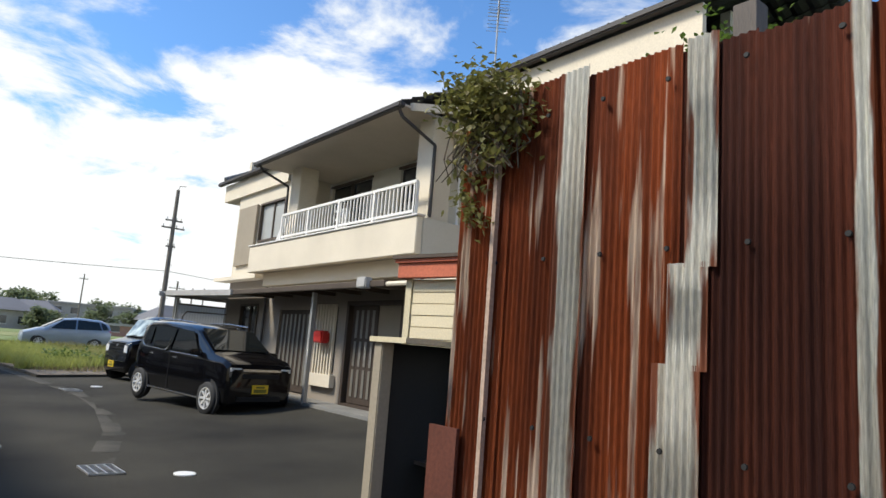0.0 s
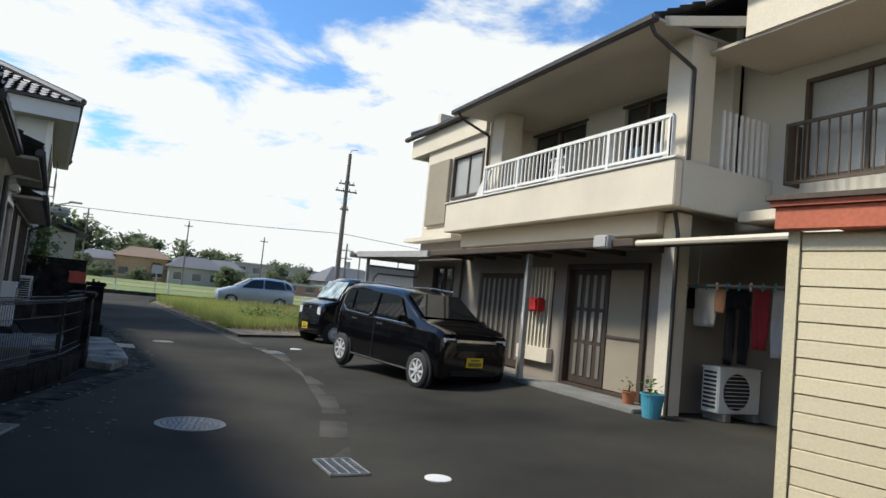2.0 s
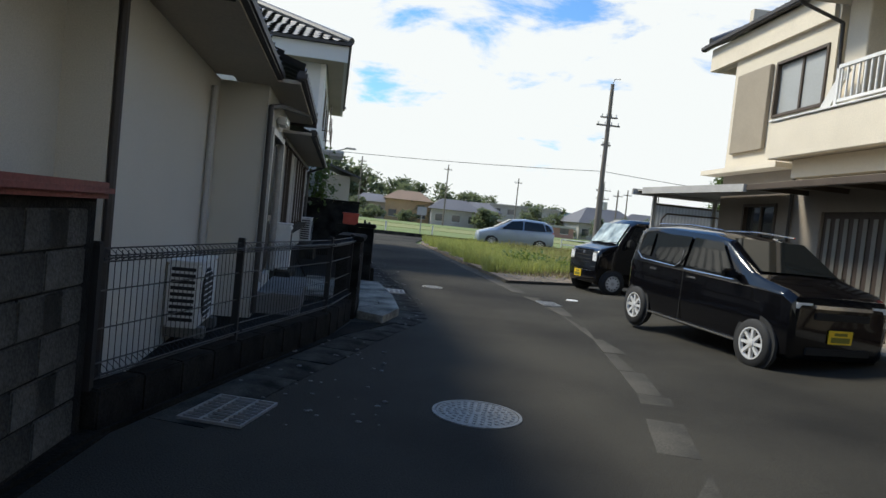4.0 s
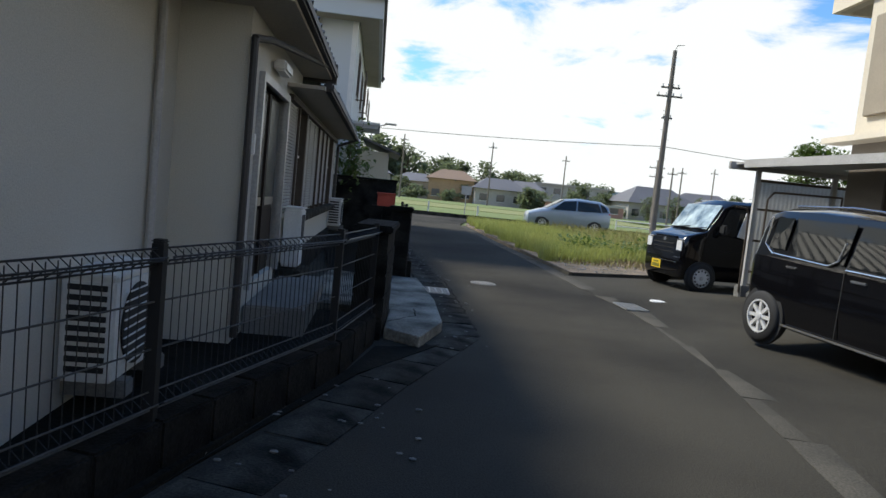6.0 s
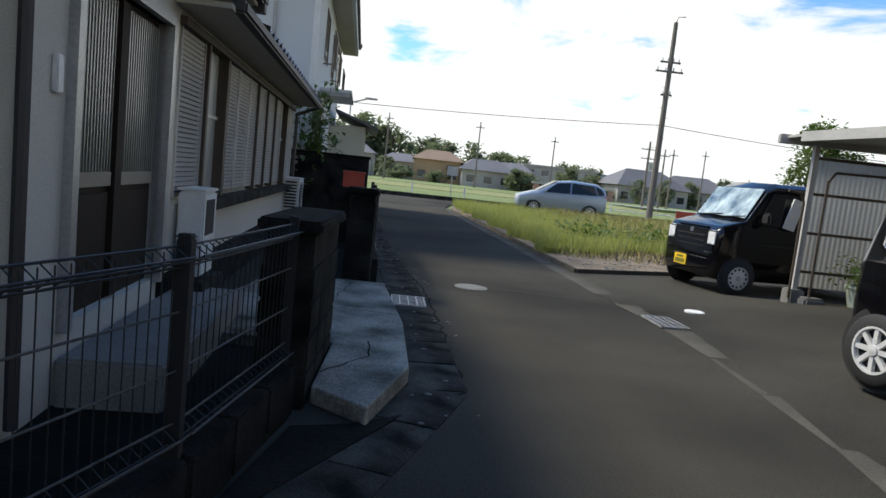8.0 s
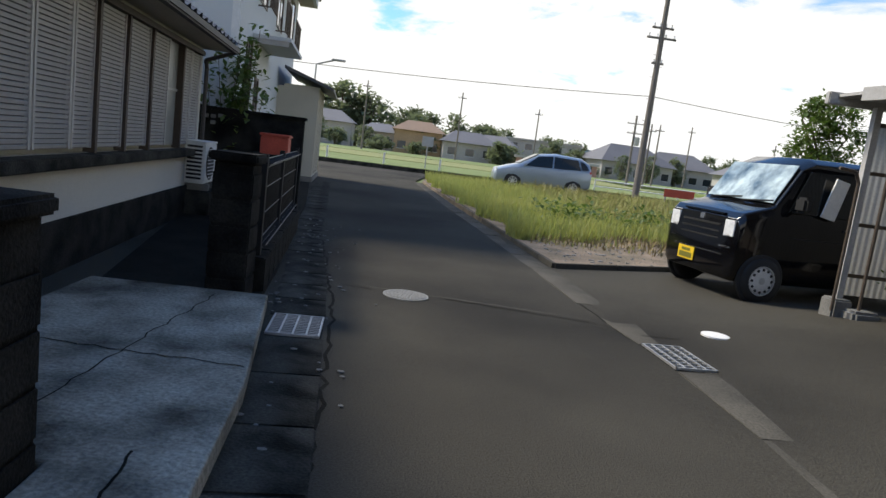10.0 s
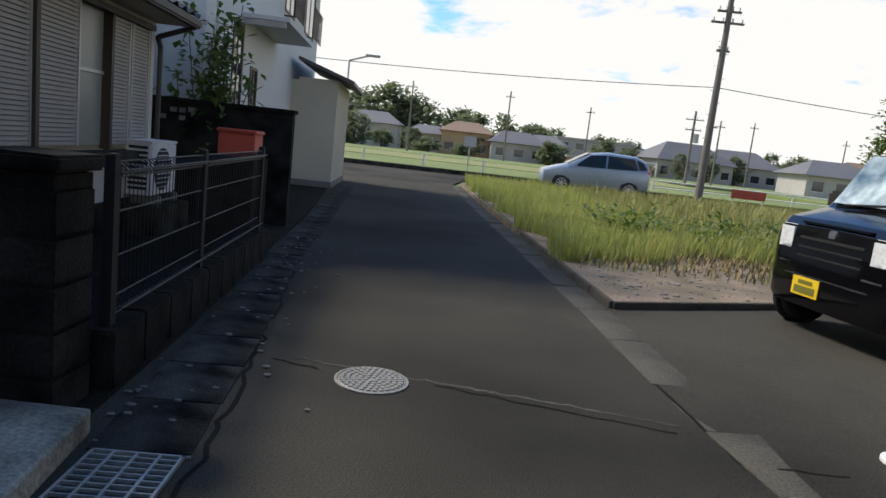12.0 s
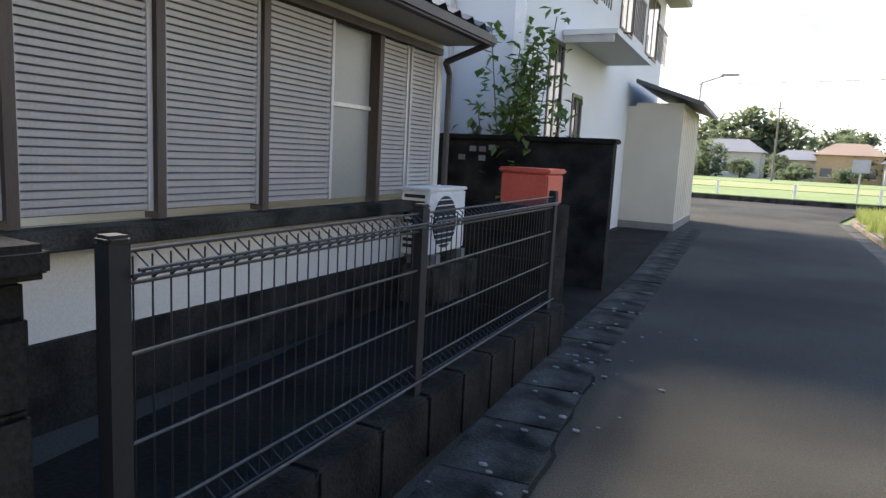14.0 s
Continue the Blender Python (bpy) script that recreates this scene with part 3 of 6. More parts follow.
for z in (0.62, 0.82, 1.0):
    part("back_rail", bm_box(bmesh.new(), -0.265, -0.242, -0.25, 0.25, z, z + 0.05, bevel=0.008), ALU_WHITE, chair)
for x, y in ((-0.2, -0.21), (-0.2, 0.21), (0.2, -0.21), (0.2, 0.21)):
    part("leg", tube(bmesh.new(), (x * 1.1, y * 1.1, 0.0), (x, y, 0.40), 0.02, 8), ALU_WHITE, chair)
mailbox = thing("mailbox", "red metal mailbox fixed to barred window", "mailbox")
part("body", box(6.78, 6.97, 12.2, 12.55, 1.42, 1.66, bevel=0.03), RED, mailbox)
part("flap", box(6.765, 6.785, 12.23, 12.52, 1.57, 1.62), RED, mailbox)


# ---- shed and corrugated fence ----
def rust_mat(name, colour, dark, bare=0.63):
    """Rusted sheet with vertical streaks and flakes of the old pale coating."""
    m = mat(name, colour, 0.85, 0.0, 0.45, 1.3, 50, 0.3, tint=dark, stretch=(3, 5, 0.25), rnd=0.15, spec=0.2)
    nt = m.node_tree
    b = nt.nodes["Principled BSDF"]
    old = b.inputs["Base Color"].links[0].from_socket
    tc = nt.nodes.new("ShaderNodeTexCoord")
    mp = nt.nodes.new("ShaderNodeMapping")
    mp.inputs["Scale"].default_value = (9, 9, 0.55)
    nt.links.new(tc.outputs["Object"], mp.inputs[0])
    n = nt.nodes.new("ShaderNodeTexNoise")
    n.inputs["Scale"].default_value, n.inputs["Detail"].default_value = 1.6, 5
    nt.links.new(mp.outputs[0], n.inputs["Vector"])
    r = nt.nodes.new("ShaderNodeMapRange")
    r.inputs[1].default_value, r.inputs[2].default_value = bare, bare + 0.09
    nt.links.new(n.outputs["Fac"], r.inputs[0])
    mx = nt.nodes.new("ShaderNodeMix")
    mx.data_type = "RGBA"
    nt.links.new(r.outputs[0], mx.inputs["Factor"])
    nt.links.new(old, mx.inputs["A"])
    mx.inputs["B"].default_value = (0.60, 0.47, 0.36, 1)
    nt.links.new(mx.outputs["Result"], b.inputs["Base Color"])
    return m


RUST = rust_mat("rusty_corrugated_iron", (0.25, 0.056, 0.016), (0.035, 0.010, 0.007), 0.565)
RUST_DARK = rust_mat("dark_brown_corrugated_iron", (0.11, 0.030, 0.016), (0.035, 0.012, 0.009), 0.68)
ZINC = mat("galvanised_iron", (0.52, 0.52, 0.47), 0.6, 0.25, 0.4, 2.0, 40, 0.2, tint=(0.30, 0.25, 0.18), stretch=(4, 4, 0.4))


def rusty_edges(m):
    """Rust creeping in from both long edges of a strip, with a ragged border."""
    nt = m.node_tree
    b = nt.nodes["Principled BSDF"]
    old = b.inputs["Base Color"].links[0].from_socket
    tc, sp, mp = nt.nodes.new("ShaderNodeTexCoord"), nt.nodes.new("ShaderNodeSeparateXYZ"), nt.nodes.new("ShaderNodeMapping")
    nt.links.new(tc.outputs["Generated"], sp.inputs[0])
    nt.links.new(tc.outputs["Object"], mp.inputs[0])
    mp.inputs["Scale"].default_value = (8, 8, 1.1)
    n = nt.nodes.new("ShaderNodeTexNoise")
    n.inputs["Scale"].default_value, n.inputs["Detail"].default_value = 1.5, 7
    nt.links.new(mp.outputs[0], n.inputs["Vector"])

    def calc(op, a, c):
        k = nt.nodes.new("ShaderNodeMath")
        k.operation = op
        for i, v in enumerate((a, c)):
            if isinstance(v, (int, float)):
                k.inputs[i].default_value = v
            else:
                nt.links.new(v, k.inputs[i])
        return k.outputs[0]

    edge = calc("ABSOLUTE", calc("MULTIPLY_ADD", sp.outputs[1], 2.0), 0.0)
    edge.node.inputs[0].links[0].from_node.inputs[2].default_value = -1.0
    r = nt.nodes.new("ShaderNodeMapRange")
    nt.links.new(calc("ADD", edge, calc("MULTIPLY", n.outputs["Fac"], 2.2)), r.inputs[0])
    r.inputs[1].default_value, r.inputs[2].default_value = 1.78, 2.0
    mx = nt.nodes.new("ShaderNodeMix")
    mx.data_type = "RGBA"
    nt.links.new(r.outputs[0], mx.inputs["Factor"])
    nt.links.new(old, mx.inputs["A"])
    mx.inputs["B"].default_value = (0.17, 0.05, 0.02, 1)
    nt.links.new(mx.outputs["Result"], b.inputs["Base Color"])


rusty_edges(ZINC)


def corrugated(y0, y1, z0, z1, pitch=0.033, amp=0.0075):
    bm = bmesh.new()
    n = max(8, int((y1 - y0) / pitch * 8))
    cols = []
    for i in range(n + 1):
        y = y0 + (y1 - y0) * i / n
        dx = -amp * math.cos(2 * math.pi * y / pitch)
        cols.append([bm.verts.new((dx, y, z)) for z in (z0, z0 + (z1 - z0) * 0.35, z0 + (z1 - z0) * 0.7, z1)])
    for a, b in zip(cols, cols[1:]):
        for k in range(3):
            bm.faces.new((a[k], b[k], b[k + 1], a[k + 1]))
    bmesh.ops.solidify(bm, geom=bm.faces, thickness=0.003)
    return bm


FX = 2.70
fence = thing("corrugated_fence", "tall rusty corrugated iron fence with pale galvanised strips", "fence", Matrix.Translation((FX, 0, 0)))
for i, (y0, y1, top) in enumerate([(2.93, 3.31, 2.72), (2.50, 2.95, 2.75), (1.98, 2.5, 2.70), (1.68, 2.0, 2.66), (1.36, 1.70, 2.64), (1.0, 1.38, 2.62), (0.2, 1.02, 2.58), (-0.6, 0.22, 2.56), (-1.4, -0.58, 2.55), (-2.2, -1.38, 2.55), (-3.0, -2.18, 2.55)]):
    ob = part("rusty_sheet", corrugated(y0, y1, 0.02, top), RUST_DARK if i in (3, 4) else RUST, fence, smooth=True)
    ob.location.x = 0.006 * (i % 2)
for y0, y1, z0, z1 in ((2.44, 2.61, 0.02, 2.745), (1.88, 2.08, 0.02, 1.42), (1.86, 2.03, 1.40, 1.80), (1.825, 1.96, 1.78, 2.70), (1.31, 1.375, 0.02, 2.66), (-0.6, -0.4, 0.02, 2.5)):
    ob = part("galvanised_sheet", corrugated(y0, y1, z0, z1), ZINC, fence, "pale galvanised corrugated strip", smooth=True)
    ob.location.x = -0.016
part("batten", box(-0.045, -0.018, 2.985, 3.012, 0.02, 2.5), mat("weathered_batten", (0.42, 0.30, 0.23), 0.9, 0, 0.3, 3, 60, 0.3), fence)
part("patch_sheet", box(-0.05, -0.03, 3.16, 3.38, 0.02, 1.03), mat("brown_steel", (0.10, 0.028, 0.016), 0.8, 0, 0.3, 3, 40, 0.2), fence, "brown steel patch sheet")
for y in (-2.9, -1.4, 0.2, 1.75, 3.25):
    part("post", box(0.03, 0.12, y - 0.045, y + 0.045, 0.0, 2.8), DARK_WOOD, fence)
part("top_rail", box(0.025, 0.10, -3.0, 3.3, 2.35, 2.45), DARK_WOOD, fence)
nail = mesh_of("nail", lathe([(0.012, 0), (0.010, 0.008)], 8), BLACK)
for k in range(60):
    piece("nail", nail, fence, Matrix.Translation((-0.014 - 0.016 * (k % 2), -1.5 + (k // 4) * 0.32 + 0.01, (0.35, 1.1, 1.86, 2.55)[k % 4])) @ pose(0, 0, 0, 0, -90, 0))

A, B = Vector((3.74, 5.2, 0)), Vector((4.05, 3.6, 0))
ang = math.degrees(math.atan2(B.y - A.y, B.x - A.x))
SL = 2.4
shed = thing("shed", "small cream lap-sided shed with red metal roof edge", "shed", pose(A.x, A.y, 0, 0, 0, ang))
# local: x along the front, y into the shed is positive away from the lane
part("front_wall", box(0.0, SL, 0.03, 0.13, 0.30, 2.0), SIDING_TRIM, shed)
for x0, w in ((0.06, 0.62), (0.74, 0.62), (1.42, 0.92)):
    board = mesh_of("siding_board", bm_box(bmesh.new(), 0.0, w, 0.0, 0.03, 0, 0.094, bevel=0.004), SIDING)
    for k in range(17):
        piece("siding_board", board, shed, Matrix.Translation((x0, -0.002 + 0.003 * (k % 2), 0.33 + k * 0.0975)))
part("side_wall", box(0.0, 0.10, 0.13, 1.6, 0.02, 1.95), SIDING, shed)
part("side_wall", box(SL - 0.1, SL, 0.13, 1.6, 0.02, 1.95), SIDING, shed)
part("back_wall", box(0.1, SL - 0.1, 1.5, 1.6, 0.02, 1.95), SIDING_TRIM, shed)
for x0, x1 in ((-0.01, 0.055), (0.685, 0.735), (1.365, 1.415), (SL - 0.06, SL)):
    part("trim_board", box(x0, x1, -0.014, 0.03, 0.28, 2.0), SIDING_TRIM, shed)
part("foundation", box(0.0, SL, 0.0, 0.14, 0.0, 0.295, bevel=0.01), CONCRETE_OLD, shed)
part("roof", box(-0.08, SL + 0.1, -0.10, 1.8, 2.13, 2.16), RED_ROOF, shed)
part("roof_edge", box(-0.06, SL + 0.08, -0.08, -0.03, 2.0, 2.128, bevel=0.006), RED_ROOF, shed, "faded red metal roof edge")
part("drip_edge", box(-0.10, SL + 0.12, -0.12, -0.02, 2.162, 2.19), BRONZE, shed)

cab = thing("storage_hutch", "open dark storage hutch with tan jamb by fence", "hutch")
# Tan between cream and grey: part of the jamb's shade is in its colour.
part("jamb", box(2.46, 2.54, 3.60, 3.68, 0.0, 1.43, bevel=0.006), PANEL_TAN, cab, "tan jamb, darkened for its shade")
part("side_panel", box(2.545, 3.5, 3.62, 3.66, 0.0, 1.43), BLACK, cab)
part("back_panel", box(3.46, 3.5, 2.75, 3.62, 0.0, 1.43), BLACK, cab)
part("top", box(2.44, 3.5, 3.36, 3.70, 1.432, 1.46), SIDING_TRIM, cab)
part("shelf", box(2.75, 3.46, 2.80, 3.62, 0.78, 0.80), DARK_WOOD, cab)


# ---- left-hand house and its front wall ----
lhouse = thing("house", "single-storey grey stucco house with slatted shutters in shade", "house",
               Matrix.Translation((-1.12, 13.0, 0)) @ pose(0, 0, 0, 0, 0, 4.6) @ Matrix.Translation((1.15, -13.0, 0)))
LX = -1.15
LH = 2.75
part("wall", wall_with_holes("x", LX, -0.14, 12.5, 22.25, 0.0, 2.5, [(13.0, 14.42, 0.42, 2.18), (14.72, 22.15, 0.93, 2.28)]), STUCCO_GREY, lhouse)
part("wall", box(-1.82, LX - 0.14, 12.5, 12.64, 0.0, 2.66), STUCCO_GREY, lhouse)
part("wall", box(-1.82, -1.68, 9.1, 12.5, 0.0, 2.66), STUCCO_GREY, lhouse)
part("wall", box(-1.97, -1.82, 9.1, 9.24, 0.0, 2.66), STUCCO_GREY, lhouse)
part("wall", box(-2.11, -1.97, 4.4, 9.24, 0.0, 2.95), STUCCO_GREY, lhouse)
part("wall", box(-9.0, -1.29, 22.11, 22.25, 0.0, LH), STUCCO_GREY, lhouse)
part("wall", box(-9.0, -2.11, 4.4, 4.54, 0.0, 3.0), STUCCO_GREY, lhouse)
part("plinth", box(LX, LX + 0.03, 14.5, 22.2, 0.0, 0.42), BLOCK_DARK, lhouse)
lroof = part("roof", tiles_roof(4.2, 12.3, -1.02, 2.78, -4.6, 4.3), TILE, lhouse)
part("tiles", tiles_roof(12.1, 15.85, -0.78, 2.80, -3.6, 4.1), TILE, lroof)
part("tiles", tiles_roof(15.85, 22.4, -0.72, 2.46, -4.6, 4.2), TILE, lroof)
part("tiles", tiles_roof(4.2, 22.4, -8.6, 2.6, -4.6, 4.25), TILE, lroof)
part("verge", prism([(-1.2, 15.75), (-0.74, 15.75), (-0.74, 15.86), (-1.2, 15.86)], 2.62, 2.86), GUTTER, lroof)
part("soffit", box(-2.0, -1.04, 4.2, 12.2, 2.66, 2.70), SOFFIT, lhouse)
part("soffit", box(-1.5, -0.80, 12.2, 15.8, 2.66, 2.70), SOFFIT, lhouse)
part("soffit", box(-1.15, -0.75, 14.5, 22.3, 2.36, 2.40), SOFFIT, lhouse)
part("wall", box(-1.29, -1.15, 12.5, 15.7, 2.5, 2.66), STUCCO_GREY, lhouse)
part("gutter", bm_box(bmesh.new(), -1.08, -0.97, 9.0, 12.25, 2.68, 2.78, bevel=0.02), GUTTER, lhouse)
part("gutter", bm_box(bmesh.new(), -0.84, -0.73, 12.1, 15.9, 2.69, 2.79, bevel=0.02), GUTTER, lhouse)
part("gutter", bm_box(bmesh.new(), -0.78, -0.67, 14.6, 22.4, 2.36, 2.46, bevel=0.02), GUTTER, lhouse)
for pts in ([(-0.8, 15.0, 2.7), (-1.05, 12.9, 2.5), (-1.11, 12.46, 2.42), (-1.11, 12.46, 0.1)], [(-1.05, 9.3, 2.66), (-1.60, 9.15, 2.62), (-1.65, 9.12, 2.5), (-1.65, 9.12, 0.1)], [(-1.64, 12.0, 2.5), (-1.64, 12.0, 0.1)], [(-0.72, 22.3, 2.37), (-1.1, 22.2, 2.2), (-1.1, 22.3, 2.1), (-1.1, 22.3, 0.2)]):
    part("downpipe", pipe(pts, 0.03, 8), GUTTER if pts[0][1] != 12.0 else PIPE, lhouse)
KICK = mat("dark_brown_door_panel", (0.022, 0.014, 0.010), 0.7, 0, 0.25, 3, 40, 0.1, spec=0.2)
ld = part("entrance_door", box(-1.24, -1.21, 13.0, 14.42, 0.42, 2.18), KICK, lhouse, "dark sliding entrance door with glazed upper part")
RIBBED = glass_mat("ribbed_door_glass", (0.13, 0.13, 0.115), 0.25)
for y0, y1 in ((13.04, 13.64), (13.78, 14.38)):
    leaf = part("door_pane", box(-1.205, -1.195, y0, y1, 1.18, 2.14), RIBBED, ld, "ribbed frosted glass pane")
    for k in range(15):
        y = y0 + 0.02 + k * 0.04
        part("rib", box(-1.196, -1.188, y - 0.008, y + 0.008, 1.18, 2.14), RIBBED, leaf)
    part("mid_rail", box(-1.205, -1.185, y0, y1, 1.10, 1.18), PANEL_TAN, ld)
    part("kick_panel", box(-1.205, -1.192, y0 + 0.02, y1 - 0.02, 0.50, 1.06), KICK, ld, "dark brown lower door panel")
part("meeting_stile", box(-1.21, -1.17, 13.66, 13.76, 0.44, 2.16), KICK, ld)
f = bmesh.new()
bm_box(f, -1.2, -1.10, 12.93, 13.0, 0.4, 2.25), bm_box(f, -1.2, -1.10, 14.42, 14.49, 0.4, 2.25), bm_box(f, -1.2, -1.10, 13.0, 14.42, 2.18, 2.25)
part("door_frame", f, ALU, lhouse)
part("porch_light", box(-1.14, -1.02, 13.5, 13.95, 2.36, 2.46, bevel=0.02), ALU_WHITE, lhouse)
part("doorbell", box(-1.149, -1.12, 12.78, 12.84, 1.55, 1.72, bevel=0.005), ALU_WHITE, lhouse)
part("door_step", box(-1.14, -0.62, 12.9, 15.0, 0.0, 0.28, bevel=0.015), CONCRETE, lhouse)
# shutter front: louvred panels, a glazed gap, dark posts
slat = mesh_of("slat", bm_box(bmesh.new(), -0.012, 0.006, 0, 1, 0, 0.026), SHUTTER)


def shutter(y0, y1, z0, z1, x=-1.17):
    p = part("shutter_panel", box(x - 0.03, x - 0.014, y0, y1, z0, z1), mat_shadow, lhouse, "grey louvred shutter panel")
    n = int((z1 - z0) / 0.038)
    for k in range(n):
        ob = piece("slat", slat, p, Matrix.Translation((x, y0 + 0.02, z0 + (k + 0.5) * (z1 - z0) / n - 0.01)) @ pose(0, 0, 0, 0, 18, 0) @ Matrix.Diagonal((1, y1 - y0 - 0.04, 1, 1)))
    part("stile", box(x - 0.02, x + 0.02, y0, y0 + 0.03, z0, z1), SHUTTER, p)
    part("stile", box(x - 0.02, x + 0.02, y1 - 0.03, y1, z0, z1), SHUTTER, p)


PANE = mat("grey_pane", (0.23, 0.24, 0.22), 0.35, 0, 0.1, 1, 40, 0.02)
# Dark sheet behind the slats; shadow between them is put into its colour.
mat_shadow = mat("shutter_gap_shadow", (0.14, 0.135, 0.13), 0.8, 0, 0.15, 3, 40, 0.05)
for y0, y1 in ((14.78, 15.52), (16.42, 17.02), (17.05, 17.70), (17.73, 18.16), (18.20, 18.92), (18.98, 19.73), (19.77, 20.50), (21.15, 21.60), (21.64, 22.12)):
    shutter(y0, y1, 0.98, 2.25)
for y0, y1 in ((15.57, 16.22), (20.53, 21.05)):
    gp = part("window_panel", box(-1.21, -1.20, y0, y1, 0.98, 2.25), PANE, lhouse)
    part("rail", box(-1.20, -1.18, y0, y1, 1.66, 1.69), ALU, gp)
for y in (15.55, 16.32, 16.37, 18.18, 18.95, 19.75, 21.10):
    part("post", box(-1.22, -1.12, y - 0.028, y + 0.028, 0.94, 2.28), DARK_WOOD, lhouse)
part("sill", box(-1.20, -1.02, 15.42, 22.2, 0.84, 0.935, bevel=0.01), CONCRETE_OLD, lhouse)
part("lintel", box(-1.22, -1.10, 14.7, 22.15, 2.25, 2.31), DARK_WOOD, lhouse)

# block wall with red coping
bwall = thing("block_wall", "weathered concrete block wall with red tile coping", "wall", kind="")
BLOCK_GREY = mat("grey_weathered_block", (0.10, 0.097, 0.085), 0.95, 0, 0.5, 1.8, 60, 0.8, tint=(0.028, 0.028, 0.024), rnd=0.2, spec=0.12)
bv = mesh_of("block", bm_box(bmesh.new(), -0.06, 0.06, 0.005, 0.395, 0.005, 0.195, bevel=0.008), BLOCK_GREY)
part("core", box(-1.25, -1.15, 3.25, 8.55, 0.0, 1.30), BLOCK_DARK, bwall)
for c in range(6):
    for k in range(13):
        piece("block", bv, bwall, Matrix.Translation((-1.20, 3.25 + k * 0.4 + (0.2 if c % 2 else 0) - (0.2 if c % 2 and k == 12 else 0), c * 0.2 + 0.05)))
part("coping", box(-1.33, -1.07, 3.2, 8.6, 1.302, 1.39, bevel=0.03), mat("red_coping", (0.20, 0.05, 0.04), 0.7, 0, 0.3, 3, 40, 0.2), bwall, "dull red coping")


# mesh fences on a low block kerb
def mesh_fence(pts, z0, z1, label):
    """Welded mesh with a triangular rolled top and bottom edge, between square posts."""
    f = thing("mesh_fence", label, "fence", group="front fences")
    up = bmesh.new()
    tube(up, (0, 0, z0 + 0.05), (0, 0, z1 - 0.015), 0.0026, 5)
    for za, sg in ((z1 - 0.075, 1), (z0 + 0.11, -1)):
        loop = [(0, 0.004, za), (0, -0.052, za + sg * 0.040), (0, 0.0, za + sg * 0.075)]
        for a, b in zip(loop, loop[1:]):
            tube(up, a, b, 0.0026, 4)
    wire = mesh_of("wire", up, WIRE)
    for (xa, ya), (xb, yb) in zip(pts, pts[1:]):
        d = Vector((xb - xa, yb - ya, 0))
        L = d.length
        n = int(L / 0.055)
        panel = part("panel", tube(bmesh.new(), (0.03, 0.0, z0 + 0.04), (L - 0.03, 0.0, z0 + 0.04), 0.004, 6), WIRE, f)
        panel.matrix_basis = Matrix.Translation((xa, ya, 0)) @ pose(0, 0, 0, 0, 0, math.degrees(math.atan2(d.y, d.x)))
        for k in range(1, n):
            piece("wire", wire, panel, Matrix.Translation((k * L / n, 0.004, 0)))
        h = z1 - z0
        for z, off, m in ((z0 + 0.155 * h, 0, LIT_ROD), (z0 + 0.41 * h, 0, LIT_ROD), (z0 + 0.69 * h, 0, LIT_ROD), (z0 + 0.035, -0.01, LIT_ROD), (z0 + 0.07, -0.052, LIT_ROD), (z1 - 0.075, 0, WIRE), (z1, 0, WIRE), (z1 - 0.035, -0.052, WIRE), (z1 - 0.052, -0.030, WIRE)):
            part("rod", tube(bmesh.new(), (0.02, off - 0.005, z), (L - 0.02, off - 0.005, z), 0.0048, 6), m, panel)
    for x, y in pts:
        p = part("post", box(x - 0.026, x + 0.026, y - 0.026, y + 0.026, z0 - 0.02, z1 + 0.02), BLACK, f)
        part("cap", bm_box(bmesh.new(), x - 0.030, x + 0.030, y - 0.030, y + 0.030, z1 + 0.02, z1 + 0.04, bevel=0.008), BLACK, p)
    return f


NEAR = [(-1.15, 8.60), (-0.735, 10.20), (-0.20, 12.02), (-0.05, 13.22)]
mesh_fence(NEAR, 0.27, 1.03, "black wire mesh fence on low block kerb by house")
FAR = [(0.092, 17.56), (-0.038, 19.04), (-0.212, 21.03)]
mesh_fence(FAR, 0.32, 1.10, "black wire mesh fence beside lidded gutter")


def kerb_wall(pts, w, z0, z1, material, label, step=0.4):
    t = thing("low_kerb_wall", label, "wall", group="low kerb walls")
    for (xa, ya), (xb, yb) in zip(pts, pts[1:]):
        d = Vector((xb - xa, yb - ya, 0))
        n = max(1, round(d.length / step))
        L = d.length / n
        me = mesh_of("block", bm_box(bmesh.new(), 0.003, L - 0.003, -w / 2, w / 2, z0, z1, bevel=0.012), material)
        rot = pose(0, 0, 0, 0, 0, math.degrees(math.atan2(d.y, d.x)))
        for k in range(n):
            piece("block", me, t, Matrix.Translation(Vector((xa, ya, random.uniform(-0.004, 0.004))) + d * (k / n)) @ rot)
    return t


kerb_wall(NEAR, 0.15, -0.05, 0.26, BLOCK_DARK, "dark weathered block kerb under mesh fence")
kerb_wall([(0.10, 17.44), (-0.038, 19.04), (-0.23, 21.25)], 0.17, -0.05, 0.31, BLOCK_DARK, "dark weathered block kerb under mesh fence")


